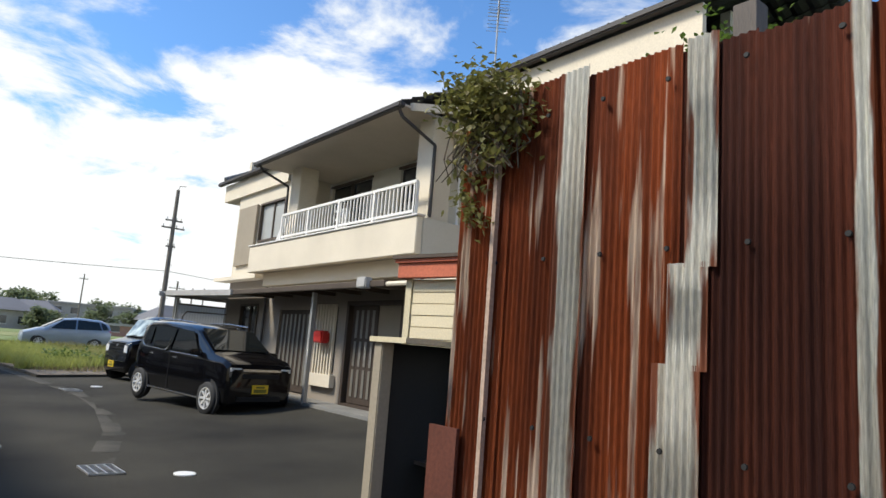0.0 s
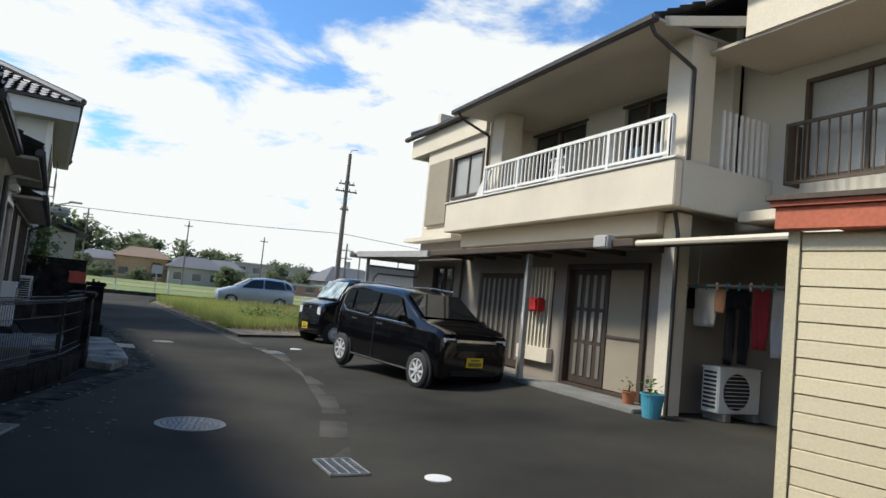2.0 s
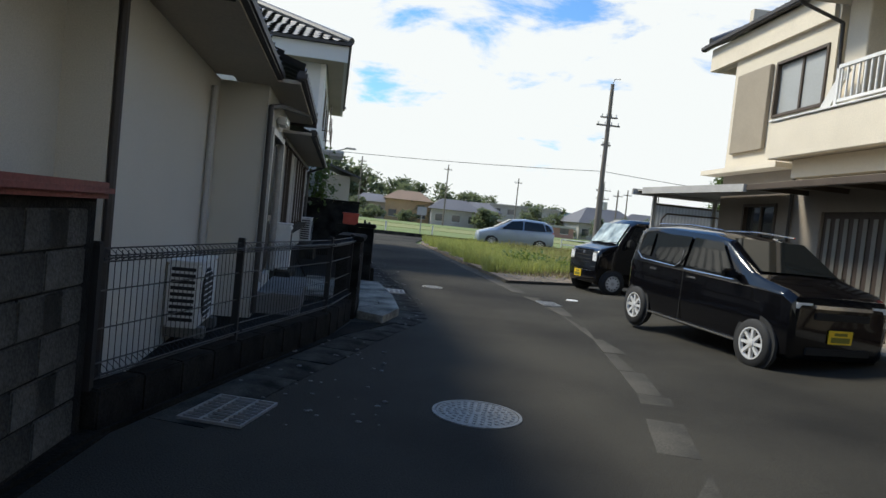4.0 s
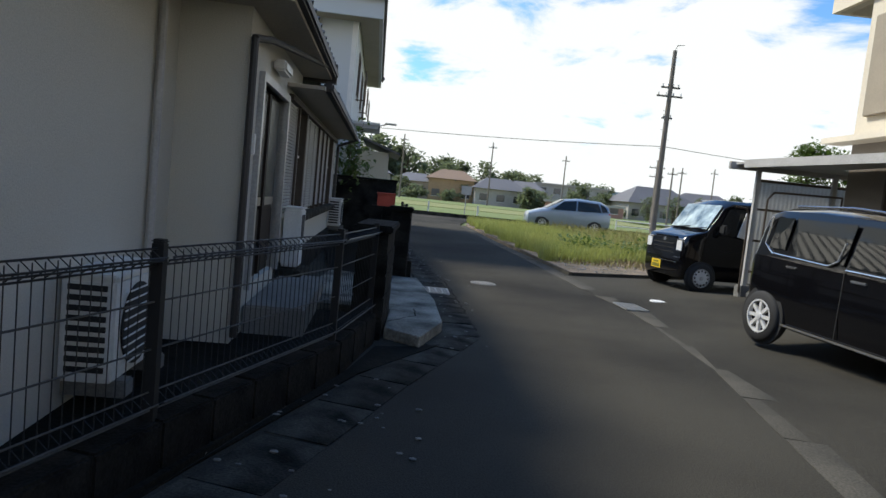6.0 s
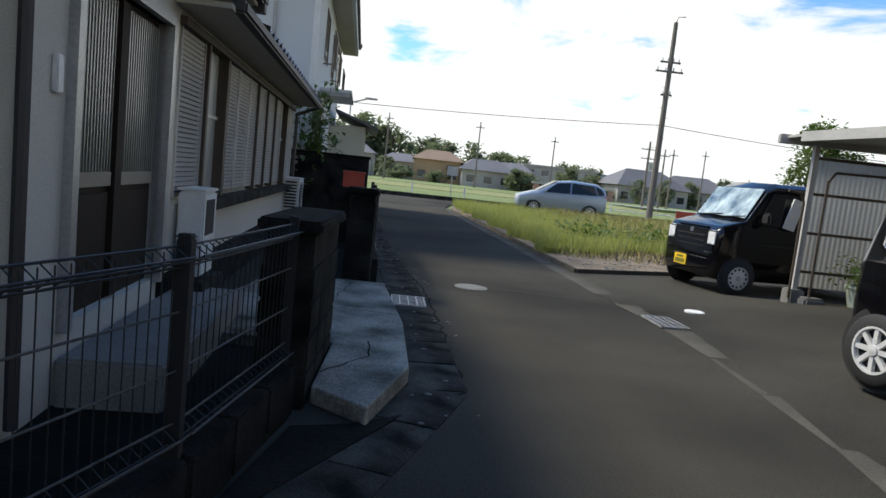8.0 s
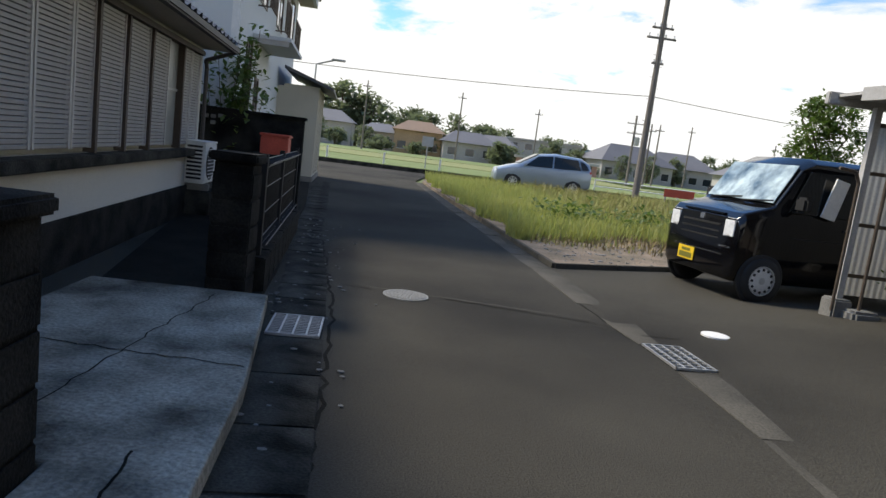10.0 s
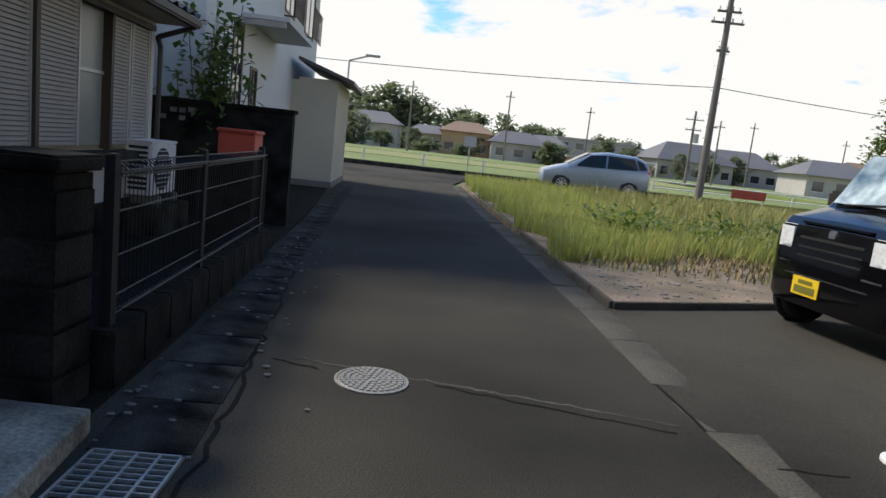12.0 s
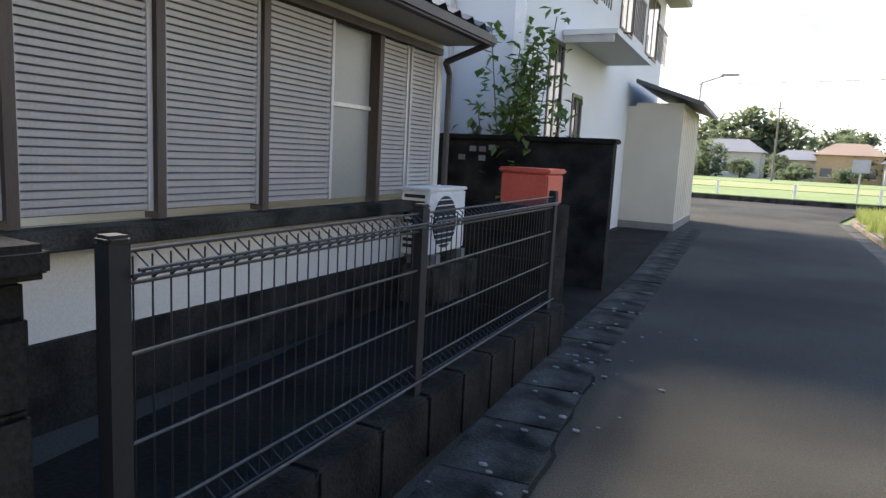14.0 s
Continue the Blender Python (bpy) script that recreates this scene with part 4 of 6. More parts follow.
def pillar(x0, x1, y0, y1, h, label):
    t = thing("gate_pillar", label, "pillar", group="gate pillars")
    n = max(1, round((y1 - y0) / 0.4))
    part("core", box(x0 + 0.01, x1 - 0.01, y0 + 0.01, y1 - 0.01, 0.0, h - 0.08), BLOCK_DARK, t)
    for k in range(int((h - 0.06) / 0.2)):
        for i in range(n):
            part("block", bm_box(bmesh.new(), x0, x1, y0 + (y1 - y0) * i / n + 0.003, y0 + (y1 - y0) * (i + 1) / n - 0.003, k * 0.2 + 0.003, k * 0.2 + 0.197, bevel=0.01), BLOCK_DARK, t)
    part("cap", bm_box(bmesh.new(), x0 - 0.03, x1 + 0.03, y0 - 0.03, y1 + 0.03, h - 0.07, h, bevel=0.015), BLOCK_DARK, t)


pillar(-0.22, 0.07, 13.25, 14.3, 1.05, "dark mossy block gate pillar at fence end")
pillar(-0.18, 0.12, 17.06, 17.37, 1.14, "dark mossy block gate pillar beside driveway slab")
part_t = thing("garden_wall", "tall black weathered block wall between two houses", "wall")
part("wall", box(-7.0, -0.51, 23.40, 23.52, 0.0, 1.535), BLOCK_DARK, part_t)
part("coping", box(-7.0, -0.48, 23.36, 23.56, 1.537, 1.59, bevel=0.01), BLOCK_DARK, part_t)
for k, (dx, dz) in enumerate(((0, 0), (0.12, 0), (0.24, 0.02), (-0.14, -0.10), (0.12, -0.1))):
    part("vent_block", box(-2.15 + dx, -2.07 + dx, 23.385, 23.40, 1.40 + dz, 1.46 + dz), CONCRETE, part_t)

# second house
h2 = thing("house", "tall pale blue-grey house with tiled roof", "house", Matrix.Translation((-1.85, 24.0, 0)) @ pose(0, 0, 0, 0, 0, 5.0))
part("wall", box(-4.85, 0, 0, 0.14, 0, 5.8), WALL_BLUE, h2)
part("wall", wall_with_holes("x", 0, -0.14, 0.14, 11.0, 0, 5.8, [(1.1, 1.7, 1.6, 2.9), (2.4, 2.9, 1.7, 2.3), (2.2, 3.4, 3.9, 5.0), (5.4, 6.6, 3.9, 5.0), (8.4, 10.0, 3.9, 5.2)]), WALL_BLUE, h2)
part("wall", box(-4.85, 0, 11.0, 11.14, 0, 5.8), WALL_BLUE, h2)
part("wall", box(-4.85, -4.71, 0.14, 11.0, 0, 5.8), WALL_BLUE, h2)
for y0, y1, z0, z1 in ((1.1, 1.7, 1.6, 2.9), (2.4, 2.9, 1.7, 2.3), (2.2, 3.4, 3.9, 5.0), (5.4, 6.6, 3.9, 5.0), (8.4, 10.0, 3.9, 5.2)):
    w = window(h2, 0, y0, y1, z0, z1, BRONZE, GLASS)
    w.matrix_basis = Matrix.Translation((-0.06, 0, 0))
for y0, y1 in ((2.2, 3.4), (5.4, 6.6), (8.4, 10.0)):
    g_ = part("window_guard", box(0.22, 0.25, y0 - 0.1, y1 + 0.1, 4.5, 4.54), BRONZE, h2)
    for k in range(9):
        y = y0 - 0.05 + k * (y1 - y0 + 0.1) / 8
        part("bar", box(0.22, 0.24, y - 0.01, y + 0.01, 3.75, 4.5), BRONZE, g_)
    part("bracket", box(0.0, 0.25, y0 - 0.1, y0 - 0.07, 3.72, 3.75), BRONZE, g_)
part("downpipe", pipe([(-0.9, -0.05, 5.4), (-0.9, -0.05, 0.2)], 0.035, 8), PIPE, h2)
def hip_face(a, b, c, d, course=0.28, wave=0.28):
    """Tiles on a sloping face: eave from a to b, top edge from d to c, laid in stepped courses."""
    a, b, c, d = map(Vector, (a, b, c, d))
    up = (b - a).cross(d - a).normalized()
    n = max(2, round(((c + d) / 2 - (a + b) / 2).length / course))
    bm = bmesh.new()
    for k in range(n):
        rows = []
        for f, lift in ((k / n, 0.045), ((k + 1) / n, 0.008)):
            p, q = a.lerp(d, f), b.lerp(c, f)
            m = max(1, round((a.lerp(d, k / n) - b.lerp(c, k / n)).length / wave)) * 6
            rows.append([bm.verts.new(p.lerp(q, i / m) + up * (lift + 0.025 * math.cos(2 * math.pi * i / 6))) for i in range(m + 1)])
        for i in range(len(rows[0]) - 1):
            bm.faces.new((rows[0][i], rows[0][i + 1], rows[1][i + 1], rows[1][i]))
    return bm


E1, E2, E3, E4 = (0.65, -0.7, 5.85), (0.65, 11.8, 5.85), (-5.45, 11.8, 5.85), (-5.45, -0.7, 5.85)
T1, T2 = (-2.4, 2.35, 7.35), (-2.4, 8.75, 7.35)
r2 = part("roof", hip_face(E4, E1, T1, T1), TILE, h2, "grey tiled hip roof")
part("tiles", hip_face(E1, E2, T2, T1), TILE, r2)
part("tiles", hip_face(E2, E3, T2, T2), TILE, r2)
part("tiles", hip_face(E3, E4, T1, T2), TILE, r2)
for p, q in ((E1, T1), (E4, T1), (E2, T2), (E3, T2), (T1, T2)):
    part("ridge", pipe([(p[0], p[1], p[2] + 0.05), (q[0], q[1], q[2] + 0.08)], 0.11, 8), TILE, r2)
part("ridge_ornament", bm_box(bmesh.new(), -2.50, -2.30, 2.22, 2.40, 7.35, 7.72, bevel=0.05), TILE, r2)
part("eave_edge", box(-5.47, 0.66, -0.72, -0.66, 5.78, 5.86), GUTTER, r2)
part("eave_edge", box(0.61, 0.67, -0.66, 11.8, 5.78, 5.86), GUTTER, r2)
part("fascia", box(-5.3, 0.6, -0.6, -0.52, 5.35, 5.78), WALL_BLUE, h2)
part("fascia", box(0.50, 0.60, -0.5, 11.6, 5.5, 5.82), WALL_BLUE, h2)
part("soffit", box(0.02, 0.50, -0.5, 11.6, 5.5, 5.54), SOFFIT, h2)
part("soffit", box(-5.3, 0.5, -0.52, 0.0, 5.36, 5.40), SOFFIT, h2)
part("corner_board", box(-0.12, 0.012, -0.012, 0.0, 0.2, 5.35), ALU_WHITE, h2, "white corner board")
cn = part("canopy", prism([(0.01, 1.6), (0.75, 1.6), (0.75, 4.6), (0.01, 4.6)], 3.05, 3.12), WALL_BLUE, h2, "grey window canopy")
part("bracket", box(0.01, 0.7, 1.62, 1.68, 2.95, 3.05), PIPE, cn)
hut = thing("annex", "beige metal annex with grey lean-to roof", "annex", Matrix.Translation((-1.33, 31.0, 0)) @ pose(0, 0, 0, 0, 0, 4.6))
part("wall", box(-1.35, 0, 0, 3.4, 0.15, 2.55), HUT_WALL, hut)
for k in range(9):
    part("rib", box(0.0, 0.012, 0.2 + k * 0.36, 0.225 + k * 0.36, 0.2, 2.5), HUT_WALL, hut)
part("foundation", box(-1.35, 0.02, -0.02, 3.42, 0.0, 0.15), CONCRETE, hut)
rf = bmesh.new()
vs = [rf.verts.new(p) for p in ((-0.95, -0.3, 3.0), (0.40, -0.3, 2.55), (0.40, 3.8, 2.55), (-0.95, 3.8, 3.0), (-0.95, -0.3, 3.08), (0.40, -0.3, 2.63), (0.40, 3.8, 2.63), (-0.95, 3.8, 3.08))]
for f_ in ((0, 3, 2, 1), (4, 5, 6, 7), (0, 1, 5, 4), (1, 2, 6, 5), (2, 3, 7, 6), (3, 0, 4, 7)):
    rf.faces.new([vs[i] for i in f_])
part("roof", rf, TILE, hut)
part("gable_wall", box(-0.95, 0.0, 0.0, 3.4, 2.55, 2.62), HUT_WALL, hut)


# ---- things: vehicles ----
def loft(stations, sx=1.0):
    """A car body from stations (x, z_low, z_belt, z_top, w_low, w_belt, w_top), mirrored about y = 0."""
    bm = bmesh.new()
    rings = []
    for x, zl, zb, zt, wl_, wb, wt in stations:
        zm = zl + (zb - zl) * 0.45
        half = [(0, zl), (wl_ * 0.9, zl), (wl_, zl + 0.06), (wb, zm), (wb, zb - 0.05), (wb * 0.985, zb), (wt + (wb - wt) * 0.25, zb + (zt - zb) * 0.75), (wt, zt - (zt - zb) * 0.10), (wt * 0.75, zt - 0.01), (0, zt)]
        ring = [bm.verts.new((x, y, z)) for y, z in half] + [bm.verts.new((x, -y, z)) for y, z in half[-2:0:-1]]
        rings.append(ring)
    n = len(rings[0])
    for a, b in zip(rings, rings[1:]):
        for i in range(n):
            bm.faces.new((a[i], a[(i + 1) % n], b[(i + 1) % n], b[i]))
    bm.faces.new(rings[0]), bm.faces.new(rings[-1][::-1])
    bmesh.ops.recalc_face_normals(bm, faces=bm.faces)
    return bm


def wheel(car, x, y, r, side, alloy=True, spokes=8):
    w = part("wheel", lathe([(r * 0.62, -0.085), (r * 0.93, -0.085), (r, -0.06), (r, 0.06), (r * 0.93, 0.085), (r * 0.62, 0.085)], 28, "y", False), RUBBER, car, smooth=True)
    w.matrix_basis = Matrix.Translation((x, y, r))
    part("rim", lathe([(r * 0.66, 0.06 * side), (r * 0.66, 0.088 * side), (r * 0.60, 0.088 * side), (r * 0.57, 0.03 * side)], 28, "y", False), ALLOY if alloy else PIPE, w, "bright alloy rim" if alloy else "grey wheel cover")
    part("hub", lathe([(r * 0.16, 0.05 * side), (r * 0.15, 0.09 * side), (r * 0.05, 0.095 * side)], 14, "y"), ALLOY if alloy else PIPE, w)
    for k in range(spokes):
        a = 2 * math.pi * k / spokes
        s = part("spoke", box(-0.018 if alloy else -0.045, 0.018 if alloy else 0.045, min(0.045 * side, 0.08 * side), max(0.045 * side, 0.08 * side), r * 0.12, r * 0.62), ALLOY if alloy else PIPE, w)
        s.matrix_basis = Matrix.Rotation(a, 4, "Y")
    if spokes:
        part("disc", lathe([(r * 0.55, 0.02 * side), (r * 0.55, 0.03 * side)], 20, "y"), RUBBER, w)
        return
    part("wheel_cover", lathe([(r * 0.60, 0.05 * side), (r * 0.58, 0.075 * side), (r * 0.40, 0.088 * side), (r * 0.22, 0.082 * side)], 24, "y"), ALLOY, w, "silver wheel cover with round holes", smooth=True)
    for k in range(12):
        a = 2 * math.pi * k / 12
        part("hole", lathe([(0.018, 0.080 * side), (0.018, 0.086 * side)], 8, "y"), RUBBER, w).matrix_basis = Matrix.Translation((r * 0.50 * math.cos(a), 0, r * 0.50 * math.sin(a)))


def car(name, label, m, st, paint, wheels, r, glass, alloy=True, shield=SCREEN_GLASS, spokes=8):
    c = thing(name, label, "car", m)
    body = part("body", loft(st), paint, c, smooth=False)
    bv = body.modifiers.new("bevel", "BEVEL")
    bv.width, bv.segments, bv.limit_method, bv.angle_limit = 0.05, 3, "ANGLE", radians(18)
    for p in body.data.polygons:
        p.use_smooth = True
    for x in wheels[0]:
        for side in (1, -1):
            y = side * (wheels[1])
            arch = part("wheel_arch", lathe([(r * 1.16, -0.02), (r * 1.16, 0.02), (r * 1.10, 0.03)], 28, "y"), RUBBER, c)
            arch.matrix_basis = Matrix.Translation((x, y + side * 0.055, r + 0.01))
            wheel(c, x, y + side * 0.03, r, side, alloy, spokes)
    for nm, pts, n, mt in glass:
        if nm == "windscreen":
            part(nm, quad_panel(pts, 0.012, n), shield, c)
        else:
            part(nm, quad_panel(pts, 0.010, n), mt, c)
            part(nm, quad_panel([(x, -y, z) for x, y, z in pts], 0.010, (n[0], -n[1], n[2])), mt, c)
    return c


def wagon(name, label, m):
    """A tall boxy kei wagon: x forward, wheelbase 2.46."""
    st = [(1.665, 0.26, 0.70, 0.86, 0.58, 0.60, 0.56), (1.635, 0.20, 0.88, 0.97, 0.66, 0.68, 0.60), (1.52, 0.18, 0.97, 1.035, 0.69, 0.71, 0.63), (1.20, 0.20, 0.99, 1.10, 0.71, 0.735, 0.64),
          (0.98, 0.20, 1.00, 1.17, 0.71, 0.735, 0.64), (0.42, 0.20, 1.00, 1.56, 0.71, 0.735, 0.60), (0.15, 0.20, 1.00, 1.62, 0.71, 0.735, 0.60), (-0.80, 0.20, 1.01, 1.65, 0.71, 0.735, 0.60), (-1.30, 0.22, 1.03, 1.63, 0.71, 0.735, 0.60), (-1.50, 0.28, 1.03, 1.57, 0.70, 0.725, 0.58), (-1.56, 0.36, 1.00, 1.30, 0.68, 0.70, 0.60)]
    def yw(z):
        return 0.737 - 0.115 * max(0, (z - 1.0) / 0.6)
    g = [("windscreen", [(1.00, 0.56, 1.17), (1.00, -0.56, 1.17), (0.44, -0.53, 1.555), (0.44, 0.53, 1.555)], (0.6, 0, 1), None),
         ("side_window", [(0.78, yw(1.04), 1.04), (-0.18, yw(1.06), 1.06), (-0.14, yw(1.50) + 0.012, 1.50), (0.40, yw(1.48) + 0.012, 1.48)], (0, 1, 0.2), CAR_GLASS),
         ("side_window", [(-0.24, yw(1.06), 1.06), (-0.86, yw(1.06), 1.06), (-0.98, yw(1.2), 1.20), (-1.0, yw(1.50) + 0.012, 1.50), (-0.22, yw(1.50) + 0.012, 1.50)], (0, 1, 0.2), CAR_GLASS),
         ("quarter_window", [(-1.06, yw(1.12), 1.12), (-1.30, yw(1.12), 1.12), (-1.28, yw(1.48) + 0.010, 1.48), (-1.05, yw(1.50) + 0.012, 1.50)], (0, 1, 0.2), CAR_GLASS)]
    c = car(name, label, m, st, CAR_BLACK, ((1.22, -1.24), 0.655), 0.28, g)
    for s in (1, -1):
        part("headlight", bm_box(bmesh.new(), 1.48, 1.66, s * 0.52 - 0.13, s * 0.52 + 0.13, 0.80, 0.92, bevel=0.025), LAMP_GLASS, c)
        part("wing_mirror", bm_box(bmesh.new(), 0.72, 0.84, s * 0.82 - 0.09, s * 0.82 + 0.09, 1.04, 1.16, bevel=0.03), CAR_BLACK, c)
        part("sill_trim", box(-0.95, 0.90, s * 0.725 - 0.006, s * 0.725 + 0.006, 0.24, 0.265), CHROME, c)
        part("door_handle", bm_box(bmesh.new(), -0.12, 0.06, s * 0.74 - 0.012, s * 0.74 + 0.012, 0.91, 0.94, bevel=0.008), CHROME, c)
        part("door_handle", bm_box(bmesh.new(), -0.98, -0.82, s * 0.74 - 0.012, s * 0.74 + 0.012, 0.92, 0.95, bevel=0.008), CHROME, c)
        part("belt_trim", pipe([(-0.20, s * 0.737, 1.025), (0.80, s * 0.737, 1.02)], 0.012, 8), CHROME, c)
        part("window_trim", swept([(-0.24, s * 0.737, 1.30), (-0.30, s * 0.738, 1.10), (-0.42, s * 0.738, 1.035), (-1.22, s * 0.736, 1.06), (-1.36, s * 0.725, 1.16), (-1.36, s * 0.675, 1.50)], 0.011, 8), CHROME, c)
        part("roof_rail", pipe([(0.25, s * 0.56, 1.645), (-0.4, s * 0.565, 1.675), (-1.15, s * 0.56, 1.64)], 0.014, 6), CHROME, c)
        part("door_gap", box(-0.215, -0.205, s * 0.7365 - 0.002, s * 0.7365 + 0.002, 0.28, 1.05), BLACK, c)
    part("grille", bm_box(bmesh.new(), 1.64, 1.685, -0.38, 0.38, 0.70, 0.79, bevel=0.01), BLACK, c)
    part("grille_bar", bm_box(bmesh.new(), 1.64, 1.692, -0.40, 0.40, 0.835, 0.88, bevel=0.008), CHROME, c)
    part("bumper_intake", bm_box(bmesh.new(), 1.64, 1.685, -0.45, 0.45, 0.27, 0.36, bevel=0.01), BLACK, c)
    pl = part("number_plate", box(1.675, 1.685, -0.165, 0.165, 0.42, 0.585), PLATE_YELLOW, c, "yellow number plate with dark marks")
    part("marks", bm_box(bm_box(bmesh.new(), 1.685, 1.688, -0.13, 0.13, 0.44, 0.505), 1.685, 1.688, -0.09, 0.09, 0.525, 0.56), PLATE_MARK, pl)
    low = Matrix.Translation((0, 0, 0.28)) @ Matrix.Diagonal((1, 1, 0.91, 1)) @ Matrix.Translation((0, 0, -0.28))
    for o in c.children_recursive:
        if o.name.split(".")[0] not in ("wheel", "wheel_arch", "rim", "hub", "spoke", "disc"):
            o.data.transform(low)
    return c


wagon("car", "black boxy compact wagon with alloy wheels parked before house", pose(5.13, 13.45, 0.09, 0, 1.5, -78.7))


def kei_van(name, label, m):
    st = [(1.69, 0.34, 0.60, 0.78, 0.60, 0.62, 0.58), (1.665, 0.24, 0.88, 0.97, 0.68, 0.70, 0.63), (1.60, 0.22, 0.96, 1.04, 0.70, 0.72, 0.65), (1.24, 0.22, 1.04, 1.15, 0.70, 0.735, 0.66), (1.20, 0.22, 1.05, 1.18, 0.70, 0.735, 0.66), (0.90, 0.22, 1.06, 1.67, 0.71, 0.735, 0.63), (0.70, 0.22, 1.06, 1.77, 0.71, 0.735, 0.62),
          (-1.2, 0.22, 1.05, 1.82, 0.71, 0.735, 0.62), (-1.62, 0.24, 1.05, 1.80, 0.71, 0.735, 0.61), (-1.72, 0.32, 1.05, 1.65, 0.70, 0.72, 0.60)]
    g = [("windscreen", [(1.205, 0.615, 1.185), (1.205, -0.615, 1.185), (0.912, -0.585, 1.655), (0.912, 0.585, 1.655)], (1, 0, 0.6), None),
         ("side_window", [(1.08, 0.738, 1.10), (0.12, 0.738, 1.10), (0.12, 0.676, 1.62), (0.82, 0.676, 1.60)], (0, 1, 0.15), CAR_GLASS),
         ("side_window", [(0.02, 0.738, 1.10), (-0.80, 0.738, 1.10), (-0.80, 0.676, 1.62), (0.02, 0.676, 1.62)], (0, 1, 0.15), CAR_GLASS),
         ("quarter_window", [(-0.9, 0.738, 1.10), (-1.55, 0.738, 1.10), (-1.52, 0.676, 1.62), (-0.9, 0.676, 1.62)], (0, 1, 0.15), CAR_GLASS)]
    c = car(name, label, m, st, CAR_BLACK, ((1.28, -1.20), 0.65), 0.27, g, alloy=False, shield=mat("sunshade_screen", (0.42, 0.50, 0.50), 0.12, 0.0, 0.5, 3.5, 9, 0, tint=(0.06, 0.10, 0.13), spec=0.8), spokes=0)
    for s in (1, -1):
        part("headlight", bm_box(bmesh.new(), 1.55, 1.69, s * 0.55 - 0.11, s * 0.55 + 0.11, 0.72, 0.96, bevel=0.025), LAMP_GLASS, c)
        part("wing_mirror", bm_box(bmesh.new(), 0.92, 1.04, s * 0.84 - 0.09, s * 0.84 + 0.09, 1.12, 1.30, bevel=0.03), BLACK, c)
        part("door_handle", bm_box(bmesh.new(), 0.10, 0.26, s * 0.745 - 0.01, s * 0.745 + 0.01, 0.94, 0.97, bevel=0.006), BLACK, c)
        part("fog_light", bm_box(bmesh.new(), 1.64, 1.69, s * 0.50 - 0.10, s * 0.52 + 0.10, 0.60, 0.63, bevel=0.006), CHROME, c)
        part("side_seam", box(-1.4, 1.0, s * 0.738 - 0.003, s * 0.738 + 0.003, 0.80, 0.812), BLACK, c)
    for z in (0.68, 0.76, 0.84):
        part("grille_slat", bm_box(bmesh.new(), 1.655, 1.69, -0.38, 0.38, z, z + 0.03, bevel=0.006), BLACK, c)
    part("emblem", bm_box(bmesh.new(), 1.655, 1.685, -0.05, 0.05, 0.88, 0.96, bevel=0.012), CHROME, c, "small plain chrome emblem")
    part("bumper_trim", bm_box(bmesh.new(), 1.66, 1.69, -0.5, 0.5, 0.50, 0.53, bevel=0.006), CHROME, c)
    pl = part("number_plate", box(1.695, 1.705, -0.345, -0.015, 0.34, 0.505), PLATE_YELLOW, c, "yellow number plate with dark marks")
    part("marks", bm_box(bm_box(bmesh.new(), 1.705, 1.708, -0.31, -0.05, 0.36, 0.425), 1.705, 1.708, -0.27, -0.09, 0.445, 0.48), PLATE_MARK, pl)
    part("hanging_cloth", quad_panel([(0.66, 0.765, 1.10), (0.46, 0.765, 1.06), (0.34, 0.765, 1.52), (0.53, 0.765, 1.56)], 0.02, (0, 1, 0)), ALU_WHITE, c, "white cloth hung on the side window")
    for y in (-0.45, 0.1):
        part("wiper", pipe([(1.24, y, 1.18), (1.20, y + 0.5, 1.22)], 0.01, 6), BLACK, c)
    part("bonnet_edge", bm_box(bmesh.new(), 1.60, 1.675, -0.40, 0.40, 0.985, 1.005, bevel=0.006), CAR_BLACK, c)
    return c


kei_van("van", "black kei van with white cloth hung at its window", pose(6.646, 20.479, 0.035, 0, 0, 190.5))


